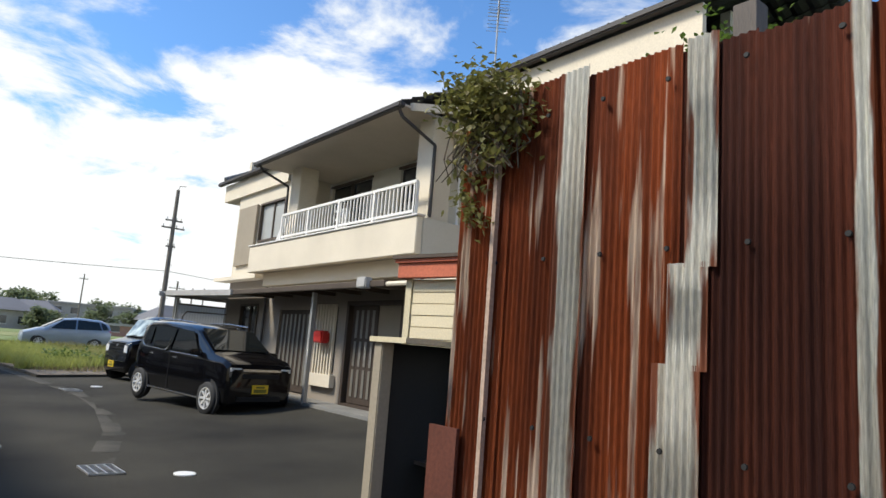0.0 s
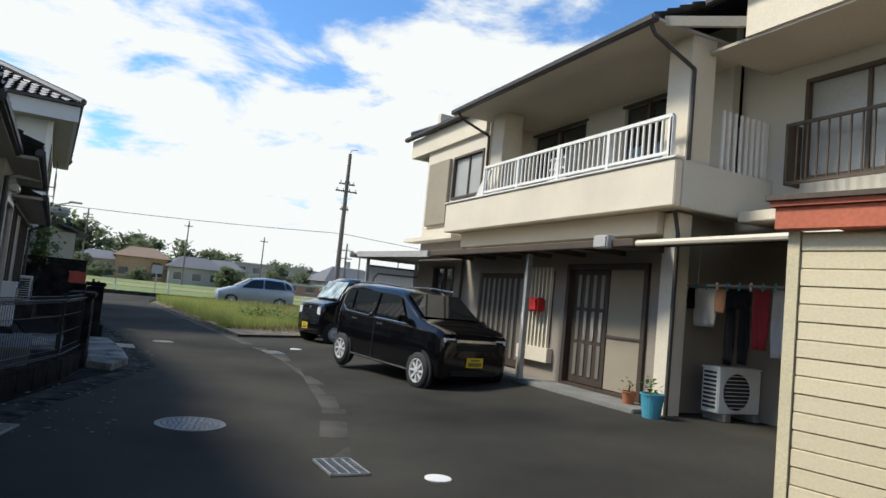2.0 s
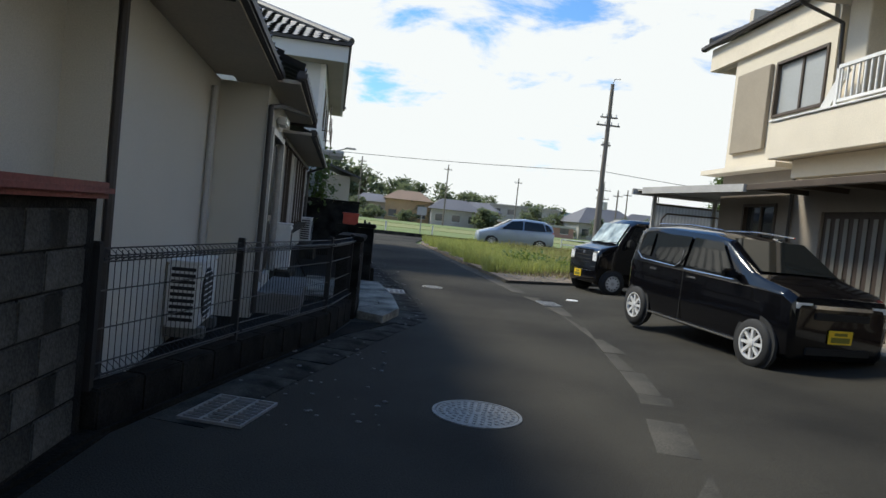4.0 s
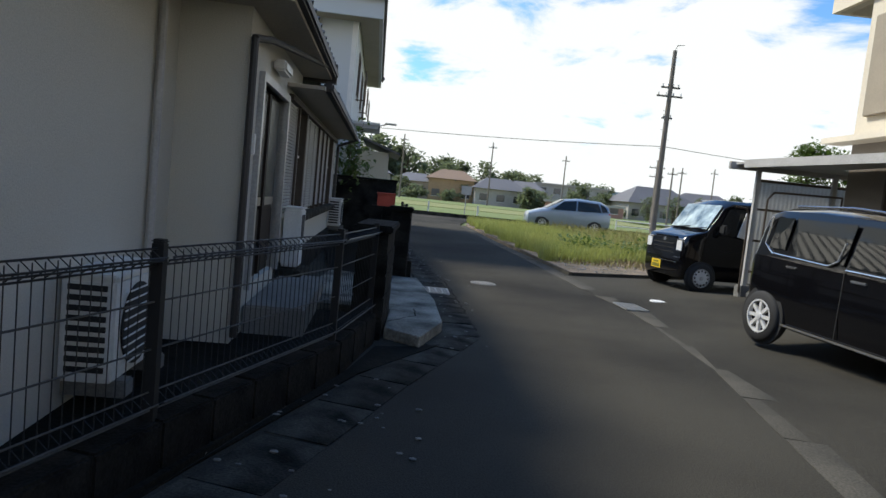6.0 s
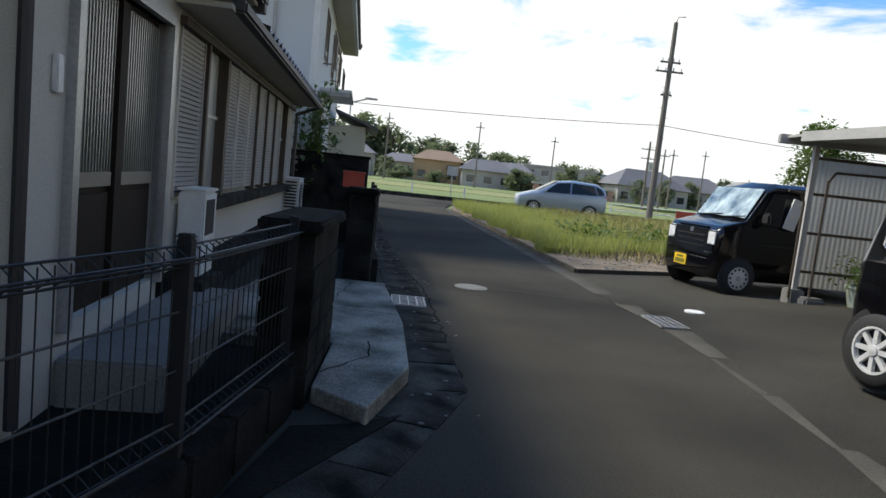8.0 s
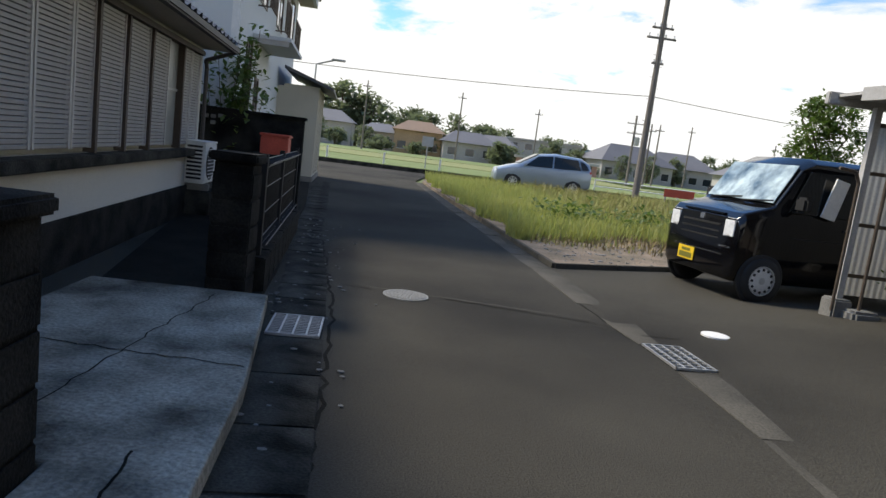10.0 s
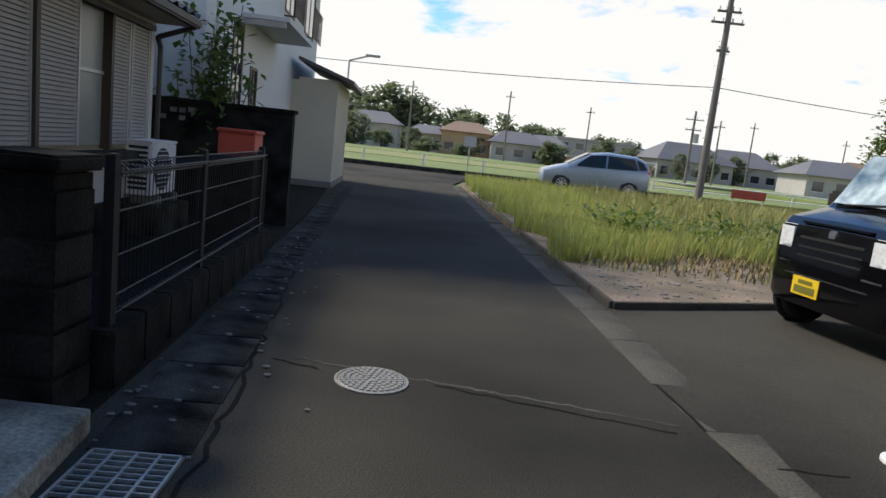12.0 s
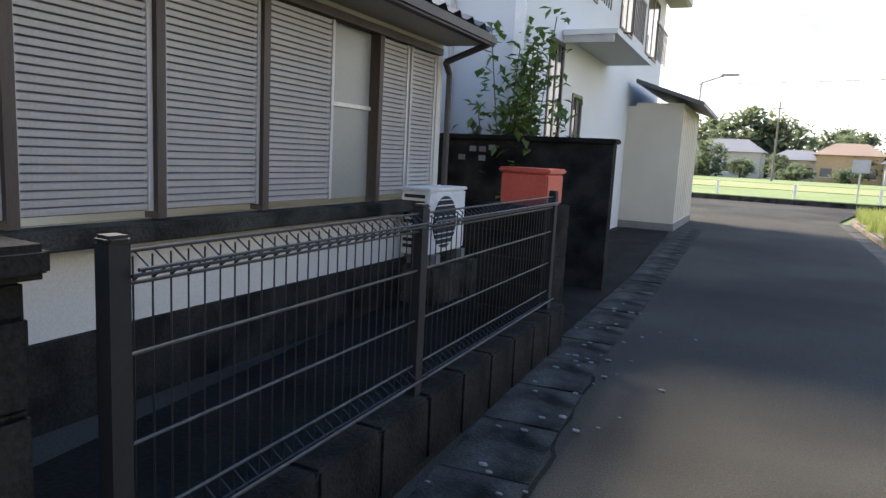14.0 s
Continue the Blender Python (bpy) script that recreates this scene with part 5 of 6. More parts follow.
def minivan(name, label, m):
    st = [(2.12, 0.34, 0.56, 0.62, 0.60, 0.62, 0.56), (2.02, 0.24, 0.74, 0.82, 0.76, 0.78, 0.66), (1.40, 0.22, 0.92, 1.02, 0.80, 0.84, 0.70), (1.10, 0.22, 0.95, 1.10, 0.80, 0.84, 0.70), (0.25, 0.22, 1.0, 1.60, 0.81, 0.845, 0.66),
          (-0.5, 0.22, 1.02, 1.70, 0.81, 0.845, 0.66), (-1.6, 0.24, 1.05, 1.64, 0.81, 0.84, 0.64), (-2.0, 0.30, 1.06, 1.44, 0.79, 0.82, 0.62), (-2.12, 0.38, 1.0, 1.10, 0.76, 0.79, 0.66)]
    g = [("windscreen", [(1.12, 0.62, 1.11), (1.12, -0.62, 1.11), (0.28, -0.58, 1.595), (0.28, 0.58, 1.595)], (0.6, 0, 1), None),
         ("side_window", [(0.85, 0.845, 1.03), (-0.35, 0.848, 1.06), (-0.35, 0.735, 1.56), (0.28, 0.735, 1.50)], (0, 1, 0.2), CAR_GLASS),
         ("side_window", [(-0.42, 0.848, 1.06), (-1.62, 0.842, 1.10), (-1.45, 0.735, 1.52), (-0.42, 0.735, 1.56)], (0, 1, 0.2), CAR_GLASS),
         ("quarter_window", [(-1.68, 0.84, 1.12), (-1.98, 0.825, 1.16), (-1.78, 0.74, 1.42), (-1.55, 0.74, 1.50)], (0, 1, 0.2), CAR_GLASS)]
    c = car(name, label, m, st, CAR_SILVER, ((1.30, -1.35), 0.75), 0.31, g)
    for s in (1, -1):
        part("headlight", bm_box(bmesh.new(), 1.86, 2.06, s * 0.62 - 0.12, s * 0.62 + 0.12, 0.66, 0.80, bevel=0.02), LAMP_GLASS, c)
        part("tail_light", bm_box(bmesh.new(), -2.10, -1.98, s * 0.72 - 0.08, s * 0.72 + 0.08, 0.86, 1.10, bevel=0.02), RED, c)
        part("wing_mirror", bm_box(bmesh.new(), 0.78, 0.9, s * 0.93 - 0.09, s * 0.93 + 0.09, 1.02, 1.14, bevel=0.03), CAR_SILVER, c)
    return c


minivan("car", "silver-blue minivan parked beyond the rough grass", pose(7.3, 41.6, 0.12, 0, 0, 178))

# ---- carport ----
cp = thing("carport", "grey metal carport with translucent corrugated side panels", "carport")
part("roof", prism([(5.66, 18.55), (6.16, 15.44), (7.0, 15.44), (7.0, 18.06), (9.4, 18.06), (9.4, 19.0), (5.66, 19.0)], 2.42, 2.45), PIPE, cp)
part("front_beam", prism([(5.58, 18.5), (6.10, 15.42), (6.17, 15.42), (5.66, 18.5)], 2.34, 2.47), PIPE, cp)
part("end_beam", bm_box(bmesh.new(), 5.56, 9.4, 18.98, 19.06, 2.34, 2.47, bevel=0.01), PIPE, cp)
TRANS = mat("translucent_panel", (0.34, 0.335, 0.315), 0.45, 0, 0.3, 0.8, 40, 0.1, tint=(0.22, 0.215, 0.20))
let_through(TRANS, (0.42, 0.42, 0.40), 0.5)
for x in (6.0, 7.35, 8.7):
    p = part("post", box(x - 0.035, x + 0.035, 18.78, 18.85, 0.12, 2.34), PIPE, cp)
    part("footing", bm_box(bmesh.new(), x - 0.11, x + 0.11, 18.70, 18.93, 0.08, 0.32, bevel=0.02), CONCRETE, p)
wv = bmesh.new()
cols = []
for i in range(320):
    x = 6.05 + i * 0.0105
    cols.append([wv.verts.new((x, 18.88 + 0.0035 * math.sin(i * 2 * math.pi / 7), z)) for z in (0.35, 2.2)])
for a, b in zip(cols, cols[1:]):
    wv.faces.new((a[0], b[0], b[1], a[1]))
part("side_panel", wv, TRANS, cp, "translucent grey corrugated side panel", smooth=True)
for z in (0.55, 1.1, 1.65, 2.15):
    part("girt", box(6.0, 9.4, 18.845, 18.868, z, z + 0.04), BRONZE, cp)
rack = thing("pipe_frame", "rusty bent steel pipe frame on concrete footings", "frame")
part("frame", pipe([(6.12, 18.62, 0.2), (6.12, 18.62, 1.85), (6.22, 18.62, 1.98), (7.4, 18.62, 2.0), (7.4, 18.62, 0.2)], 0.018, 8), BRONZE, rack)
part("frame", pipe([(5.85, 18.66, 0.2), (5.85, 18.66, 1.55), (5.80, 18.66, 1.66), (5.62, 18.66, 1.68)], 0.018, 8), BRONZE, rack)
part("footing", bm_box(bmesh.new(), 6.0, 6.3, 18.5, 18.74, 0.09, 0.24, bevel=0.03), CONCRETE, rack)
part("footing", bm_box(bmesh.new(), 7.3, 7.5, 18.5, 18.74, 0.12, 0.30, bevel=0.03), CONCRETE, rack)


# ---- foliage ----
def leaves(bm, centre, spread, n, size, rng, droop=0.0):
    for _ in range(n):
        p = Vector(centre) + Vector([rng.gauss(0, s) for s in spread])
        a, b = rng.uniform(0, 6.28), rng.uniform(-0.9, 0.9) - droop
        d = Vector((math.cos(a) * math.cos(b), math.sin(a) * math.cos(b), math.sin(b)))
        s = d.cross(Vector((0, 0, 1)))
        s = (s.normalized() if s.length > 0.01 else Vector((1, 0, 0))) * size * rng.uniform(0.25, 0.4)
        L = d * size * rng.uniform(0.7, 1.3)
        up = Vector((0, 0, size * 0.12))
        bm.faces.new([bm.verts.new(q) for q in (p, p + L * 0.5 + s + up, p + L, p + L * 0.5 - s + up)])


rng = random.Random(7)
vine = thing("climbing_vine", "overgrown green and brown vine hanging over fence end", "vine")
bm = bmesh.new()
for k in range(46):
    u = rng.random()
    leaves(bm, (2.70 - rng.uniform(0.0, 0.20), 2.84 + 0.40 * rng.random(), 2.76 - 0.40 * u * rng.random()), (0.06, 0.07, 0.07), 34, 0.048, rng, 0.3)
for k in range(8):
    leaves(bm, (2.64, 3.12 + rng.uniform(-0.06, 0.12), 2.42 - 0.05 * k), (0.035, 0.05, 0.04), 24, 0.045, rng, 0.6)
part("leaves", bm, LEAF_DRY, vine)
bm = bmesh.new()
for k in range(30):
    y = 2.78 + 0.5 * rng.random()
    p = [(2.66 - 0.03 * i * rng.random(), y + rng.gauss(0, 0.03) * i, 2.8 - 0.12 * i + (0.1 if i == 1 else 0)) for i in range(5)]
    for a, b in zip(p, p[1:]):
        tube(bm, a, b, 0.004, 4)
part("stem", bm, BARK, vine)
bm = bmesh.new()
leaves(bm, (4.6, 2.75, 3.42), (0.20, 0.22, 0.16), 1500, 0.055, rng)
tr = thing("tree", "small green tree top behind fence", "tree")
part("crown", bm, LEAF, tr)
part("trunk", pipe([(4.6, 2.6, 0.0), (4.62, 2.58, 3.4)], 0.05, 8), BARK, tr)


def bamboo(x, y, z, h, r, n, label):
    t = thing("bamboo_plant", label, "plant")
    st, lf = bmesh.new(), bmesh.new()
    for k in range(n):
        a = rng.uniform(0, 6.28)
        base = Vector((x + rng.gauss(0, r * 0.25), y + rng.gauss(0, r * 0.25), z))
        tip = base + Vector((math.cos(a) * r * rng.random(), math.sin(a) * r * rng.random(), h * rng.uniform(0.6, 1.0)))
        mid = (base + tip) / 2 + Vector((0, 0, 0.15))
        tube(st, base, mid, 0.008, 5), tube(st, mid, tip, 0.006, 5)
        for f in (0.35, 0.5, 0.62, 0.74, 0.85, 0.93, 1.0):
            c = base.lerp(mid, f * 2) if f < 0.5 else mid.lerp(tip, f * 2 - 1)
            leaves(lf, c, (0.09, 0.09, 0.06), 8, 0.14, rng, 0.3)
    part("stem", st, BARK, t)
    part("leaves", lf, LEAF, t)


bamboo(-1.72, 23.75, 0.0, 3.0, 0.55, 16, "tall slender bamboo-like shrub behind black wall")


def potted(x, y, z, name, label, potmat, h, r, leafy, size=0.06, n=160):
    t = thing(name, label, "plant pot")
    part("pot", lathe([(r * 0.72, 0), (r * 0.98, h * 0.9), (r * 1.06, h * 0.9), (r * 1.06, h), (r * 0.92, h), (r * 0.88, h * 0.85)], 18), potmat, t, smooth=False).matrix_basis = Matrix.Translation((x, y, z))
    if leafy:
        bm = bmesh.new()
        leaves(bm, (x, y, z + h + leafy * 0.5), (r * 0.8, r * 0.8, leafy * 0.28), n, size, rng)
        part("leaves", bm, LEAF, t)
        part("stem", pipe([(x, y, z + h * 0.8), (x, y, z + h + leafy * 0.5)], 0.012, 6), BARK, t)


potted(6.75, 9.75, 0.30, "flower_pot", "terracotta flower pot with small plant on step", TERRACOTTA, 0.17, 0.10, 0.16, 0.05, 30)
potted(6.68, 18.35, 0.19, "plant_pot", "pale green pot with leafy shrub beside carport", GREEN_POT, 0.30, 0.21, 0.36, 0.07, 420)
bucket = thing("bucket", "blue plastic bucket standing on the yard", "bucket")
part("pail", lathe([(0.11, 0), (0.145, 0.28), (0.155, 0.28), (0.155, 0.30), (0.14, 0.30), (0.11, 0.02)], 20), BLUE, bucket).matrix_basis = Matrix.Translation((6.5, 9.05, 0.245))
bm = bmesh.new()
leaves(bm, (6.5, 9.05, 0.60), (0.05, 0.05, 0.06), 30, 0.09, rng)
part("seedling", bm, LEAF, bucket)


# ---- outdoor units ----
def outdoor_unit(m, label):
    t = thing("air_conditioner_unit", label, "air conditioner", m, group="outdoor air conditioner units")
    part("casing", bm_box(bmesh.new(), 0, 0.28, 0, 0.78, 0.10, 0.66, bevel=0.015), AC_WHITE, t)
    part("top_lid", bm_box(bmesh.new(), -0.01, 0.29, -0.01, 0.79, 0.662, 0.69, bevel=0.008), AC_WHITE, t)
    gr = part("fan_grille", lathe([(0.235, 0.0), (0.235, 0.012), (0.22, 0.016)], 24), RUBBER, t)
    gr.matrix_basis = Matrix.Translation((0.283, 0.32, 0.38)) @ pose(0, 0, 0, 0, 90, 0)
    for k in range(9):
        part("grille_bar", box(0.30, 0.306, 0.09, 0.55, 0.18 + k * 0.05, 0.188 + k * 0.05), AC_WHITE, gr).matrix_basis = gr.matrix_basis.inverted()
    for k in range(9):
        part("side_louvre", box(0.04, 0.24, -0.012, -0.002, 0.16 + k * 0.055, 0.19 + k * 0.055), RUBBER, t)
    for y in (0.08, 0.62):
        part("foot_block", bm_box(bmesh.new(), -0.03, 0.33, y, y + 0.12, 0.0, 0.098, bevel=0.01), CONCRETE, t)
    part("hose", pipe([(0.1, 0.79, 0.25), (0.1, 0.86, 0.2), (0.02, 0.9, 0.0)], 0.02, 6), PIPE, t)


outdoor_unit(Matrix.Translation((-1.46, 10.75, 0.10)) @ pose(0, 0, 0, 0, 0, 4.6), "white outdoor air conditioner unit behind mesh fence")
slim = thing("air_conditioner_unit", "slim white outdoor unit raised on a block stand", "air conditioner", Matrix.Translation((-1.245, 14.84, 0.36)) @ pose(0, 0, 0, 0, 0, 4.6), group="outdoor air conditioner units")
part("casing", bm_box(bmesh.new(), 0, 0.20, 0, 0.42, 0.02, 0.68, bevel=0.015), AC_WHITE, slim)
part("top_lid", bm_box(bmesh.new(), -0.01, 0.21, -0.01, 0.43, 0.682, 0.705, bevel=0.008), AC_WHITE, slim)
part("recess", box(0.197, 0.204, 0.06, 0.34, 0.34, 0.62), RUBBER, slim, "dark recessed outlet")
part("pipe", pipe([(0.06, 0.44, 0.3), (0.06, 0.50, 0.25), (0.02, 0.52, 0.02)], 0.02, 6), PIPE, slim)
outdoor_unit(Matrix.Translation((-1.825, 21.55, 0.36)) @ pose(0, 0, 0, 0, 0, 4.6), "white outdoor air conditioner unit under shuttered window")
outdoor_unit(Matrix.Translation((7.40, 9.12, 0.25)) @ pose(0, 0, 0, 0, 0, -90), "white outdoor air conditioner unit under hanging laundry")
stand = thing("unit_stand", "grey block stand under air conditioner unit", "stand")
part("block", bm_box(bmesh.new(), -1.30, -1.0, 14.78, 15.36, 0.0, 0.355, bevel=0.01), CONCRETE_OLD, stand)
stand = thing("unit_stand", "grey block stand under air conditioner unit", "stand")
part("block", bm_box(bmesh.new(), -1.925, -1.445, 21.53, 22.40, 0.0, 0.355, bevel=0.01), CONCRETE_OLD, stand)

red = thing("storage_box", "faded red lidded storage box on block ledge", "box", Matrix.Translation((-0.76, 21.33, 0.03)) @ pose(0, 0, 0, 0, 0, 4.6))
part("body", bm_box(bmesh.new(), 0.0, 0.37, 0.0, 0.42, 0.97, 1.21, bevel=0.012), RED_FADED, red)
part("lid", bm_box(bmesh.new(), -0.02, 0.39, -0.02, 0.44, 1.212, 1.25, bevel=0.012), RED_FADED, red)
ledge = thing("block_ledge", "dark block ledge under red storage box", "ledge")
for k in range(5):
    for x0, x1 in ((-0.90, -0.633), (-0.627, -0.36)):
        part("block", bm_box(bmesh.new(), x0, x1, 21.28, 21.8, 0.2 * k, 0.2 * k + 0.198, bevel=0.006), BLOCK_DARK, ledge)

# laundry
ln = thing("laundry_rail", "pole with clothes pegs under the near wing", "laundry rail")
part("pole", pipe([(7.3, 9.44, 1.98), (7.3, 6.2, 1.98)], 0.016, 8), ALU, ln)
for y in (9.2, 6.4):
    part("hanger", pipe([(7.3, y, 2.52), (7.3, y, 1.98)], 0.008, 6), ALU, ln)
for k in range(16):
    part("peg", box(7.285, 7.315, 9.38 - k * 0.17, 9.40 - k * 0.17, 1.92, 2.02), BLUE if k % 3 else ALU_WHITE, ln)


def garment(y0, y1, z0, z1, material, label, legs=False):
    bm = bmesh.new()
    n, rows = 14, 8
    def sheet(ya, yb, za, zb):
        g_ = [[bm.verts.new((7.3 + 0.025 * math.sin(i * 1.1 + j * 0.5) * (j / rows), ya + (yb - ya) * i / n, zb - (zb - za) * j / rows)) for i in range(n + 1)] for j in range(rows + 1)]
        for j in range(rows):
            for i in range(n):
                bm.faces.new((g_[j][i], g_[j][i + 1], g_[j + 1][i + 1], g_[j + 1][i]))
    if legs:
        w = y1 - y0
        sheet(y0, y1, z1 - 0.25, z1), sheet(y0, y0 + w * 0.42, z0, z1 - 0.25), sheet(y1 - w * 0.42, y1, z0 - 0.03, z1 - 0.25)
    else:
        sheet(y0, y1, z0, z1)
    bmesh.ops.solidify(bm, geom=bm.faces, thickness=0.012)
    solid("garment", bm, material, label, "clothing", group="clothes on the line", smooth=True)


CLOTH_R = mat("red_cloth", (0.45, 0.05, 0.06), 0.9, 0, 0.15, 5, 80, 0.2)
CLOTH_P = mat("pale_orange_cloth", (0.66, 0.36, 0.22), 0.9, 0, 0.2, 5, 80, 0.2)
CLOTH_W = mat("white_cloth", (0.70, 0.68, 0.66), 0.9, 0, 0.12, 5, 80, 0.2)
CLOTH_K = mat("black_cloth", (0.015, 0.015, 0.018), 0.95, 0, 0.2, 5, 80, 0.2)
garment(9.22, 9.36, 1.66, 1.94, CLOTH_K, "small dark cloth pegged on the laundry pole")
garment(8.88, 9.24, 1.44, 1.94, CLOTH_W, "white towel pegged on the laundry pole")
garment(8.74, 8.90, 1.62, 1.94, CLOTH_P, "pale orange cloth pegged on the laundry pole")
garment(8.36, 8.72, 1.02, 1.94, CLOTH_K, "black trousers pegged on the laundry pole", True)
garment(8.10, 8.32, 1.22, 1.94, CLOTH_R, "red shirt pegged on the laundry pole")
garment(7.76, 8.06, 1.15, 1.94, CLOTH_W, "white shirt pegged on the laundry pole")
garment(7.46, 7.72, 0.62, 1.94, CLOTH_K, "long black dress pegged on the laundry pole")


# ---- street details ----
def manhole(x, y, r, label):
    t = thing("manhole_cover", label, "manhole cover", Matrix.Translation((x, y, ground_z(x, y))), group="manhole covers")
    IRON = mat("cast_iron", (0.27, 0.265, 0.245), 0.6, 0.4, 0.3, 12, 60, 0.3)
    part("ring", lathe([(r, -0.02), (r, 0.008), (r * 0.93, 0.010), (r * 0.92, 0.0)], 36), IRON, t)
    part("cover", lathe([(r * 0.91, -0.02), (r * 0.91, 0.006), (r * 0.89, 0.008)], 36), IRON, t)
    stud = mesh_of("stud", lathe([(0.018, 0.0), (0.014, 0.008)], 6), IRON)
    for ring in range(1, 6):
        for k in range(ring * 6):
            a = 2 * math.pi * (k + 0.3 * ring) / (ring * 6)
            piece("stud", stud, t, Matrix.Translation((r * 0.16 * ring * math.cos(a), r * 0.16 * ring * math.sin(a), 0.007)))


manhole(1.17, 9.60, 0.33, "grey cast iron manhole cover set in the lane")
manhole(1.36, 18.02, 0.21, "patterned grey cast iron manhole cover in lane")
for x, y, r in ((2.87, 7.56, 0.11), (4.09, 17.58, 0.12)):
    t = thing("drain_cover", "small round white drain cover in the asphalt", "drain cover", Matrix.Translation((x, y, ground_z(x, y))), group="drain covers")
    part("disc", lathe([(r, -0.02), (r, 0.010), (r * 0.9, 0.014)], 24), ALU_WHITE, t)


def grate(x, y, w, l, a, label, n=12, cross=3):
    t = thing("drain_grate", label, "drain grate", Matrix.Translation((x, y, ground_z(x, y))) @ pose(0, 0, 0, 0, 0, a), group="drain grates")
    part("pit", box(-w / 2, w / 2, -l / 2, l / 2, -0.02, 0.004), BLACK, t)
    f = bmesh.new()
    for x0, x1, y0, y1 in ((-w / 2, w / 2, -l / 2, -l / 2 + 0.012), (-w / 2, w / 2, l / 2 - 0.012, l / 2), (-w / 2, -w / 2 + 0.012, -l / 2, l / 2), (w / 2 - 0.012, w / 2, -l / 2, l / 2)):
        bm_box(f, x0, x1, y0, y1, 0.004, 0.022)
    part("frame", f, ALU, t)
    for k in range(1, n):
        part("bar", box(-w / 2 + 0.012, w / 2 - 0.012, -l / 2 + l * k / n - 0.004, -l / 2 + l * k / n + 0.004, 0.005, 0.020), ALU, t)
    for k in range(1, cross + 1):
        xx = -w / 2 + w * k / (cross + 1)
        part("cross_bar", box(xx - 0.006, xx + 0.006, -l / 2 + 0.012, l / 2 - 0.012, 0.005, 0.021), ALU, t)


grate(-0.50, 9.20, 0.42, 0.55, -14, "galvanised steel drain grate beside kerb", 9, 2)
grate(0.585, 16.65, 0.36, 0.50, 3, "galvanised steel drain grate in the gutter")
grate(3.44, 16.83, 0.33, 0.58, 4, "steel drain grate at the edge of yard", 8, 3)
grate(2.17, 7.93, 0.33, 0.48, 2, "steel drain grate in worn concrete strip", 8, 3)

slab = solid("driveway_slab", prism([(-1.0, 14.32), (0.08, 14.32), (0.09, 13.36), (0.43, 13.09), (0.64, 13.90), (0.56, 15.2), (0.30, 17.05), (-1.0, 17.05)], 0.0, 0.11), CONCRETE_SLAB, "cracked grey concrete driveway slab at gate", "slab", "structure")
bvm = slab.modifiers.new("bevel", "BEVEL")
bvm.width, bvm.segments = 0.012, 2


def strip(name, label, line, w, material, piece_len, z=0.006, seed=1, deep=0.05, jit=1.0):
    """Concrete pieces laid end to end along a line of (x, y)."""
    t = thing(name, label, "gutter", kind="structure")
    r_ = random.Random(seed)
    for (xa, ya), (xb, yb) in zip(line, line[1:]):
        d = Vector((xb - xa, yb - ya, 0))
        n = max(1, round(d.length / piece_len))
        L = d.length / n
        me = mesh_of("lid", bm_box(bmesh.new(), 0.004, L - 0.004, -w / 2, w / 2, -deep, 0.0, bevel=0.008), material)
        for k in range(n):
            p = Vector((xa, ya, 0)) + d * (k / n)
            q = p + d / n
            ga, gb = ground_z(p.x, min(p.y, 21.0)), ground_z(q.x, min(q.y, 21.0))
            slope = -math.degrees(math.atan2(gb - ga, L))
            piece("lid", me, t, Matrix.Translation((p.x, p.y, ga + z + jit * r_.uniform(-0.003, 0.004))) @ pose(0, 0, 0, jit * r_.uniform(-0.4, 0.4), slope + jit * r_.uniform(-0.3, 0.3), math.degrees(math.atan2(d.y, d.x)) + jit * r_.uniform(-0.6, 0.6)))
    return t


strip("gutter_left", "stained concrete gutter lids along the lane edge", [(-0.75, 8.9), (0.20, 12.0), (0.84, 13.8), (0.74, 15.0), (0.62, 16.38)], 0.40, CONCRETE_OLD, 0.6, seed=3)
strip("gutter_left_far", "stained concrete gutter lids along the lane edge", [(0.56, 16.92), (0.38, 18.5), (0.03, 20.9), (-0.38, 25.0), (-1.1, 32.0)], 0.42, CONCRETE_OLD, 0.6, seed=5)
strip("gutter_right", "worn concrete gutter strip between lane and yard", [(2.2, 8.2), (2.9, 10.6), (3.35, 13.4), (3.46, 15.4), (3.44, 16.5)], 0.30, STRIP, 0.9, z=0.001, seed=7)
strip("gutter_right_far", "worn concrete gutter strip between lane and yard", [(3.40, 17.15), (3.24, 18.5), (3.12, 20.5), (2.90, 23.5), (2.45, 29.0), (1.85, 38.0)], 0.32, STRIP, 0.9, z=0.002, seed=9)
strip("plot_kerb", "low concrete kerb round the vacant plot", [(13.4, 24.34), (5.26, 21.36), (3.33, 20.62), (3.22, 22.0), (2.15, 38.0)], 0.06, STRIP, 0.9, z=0.068, seed=11, deep=0.18, jit=0.3)


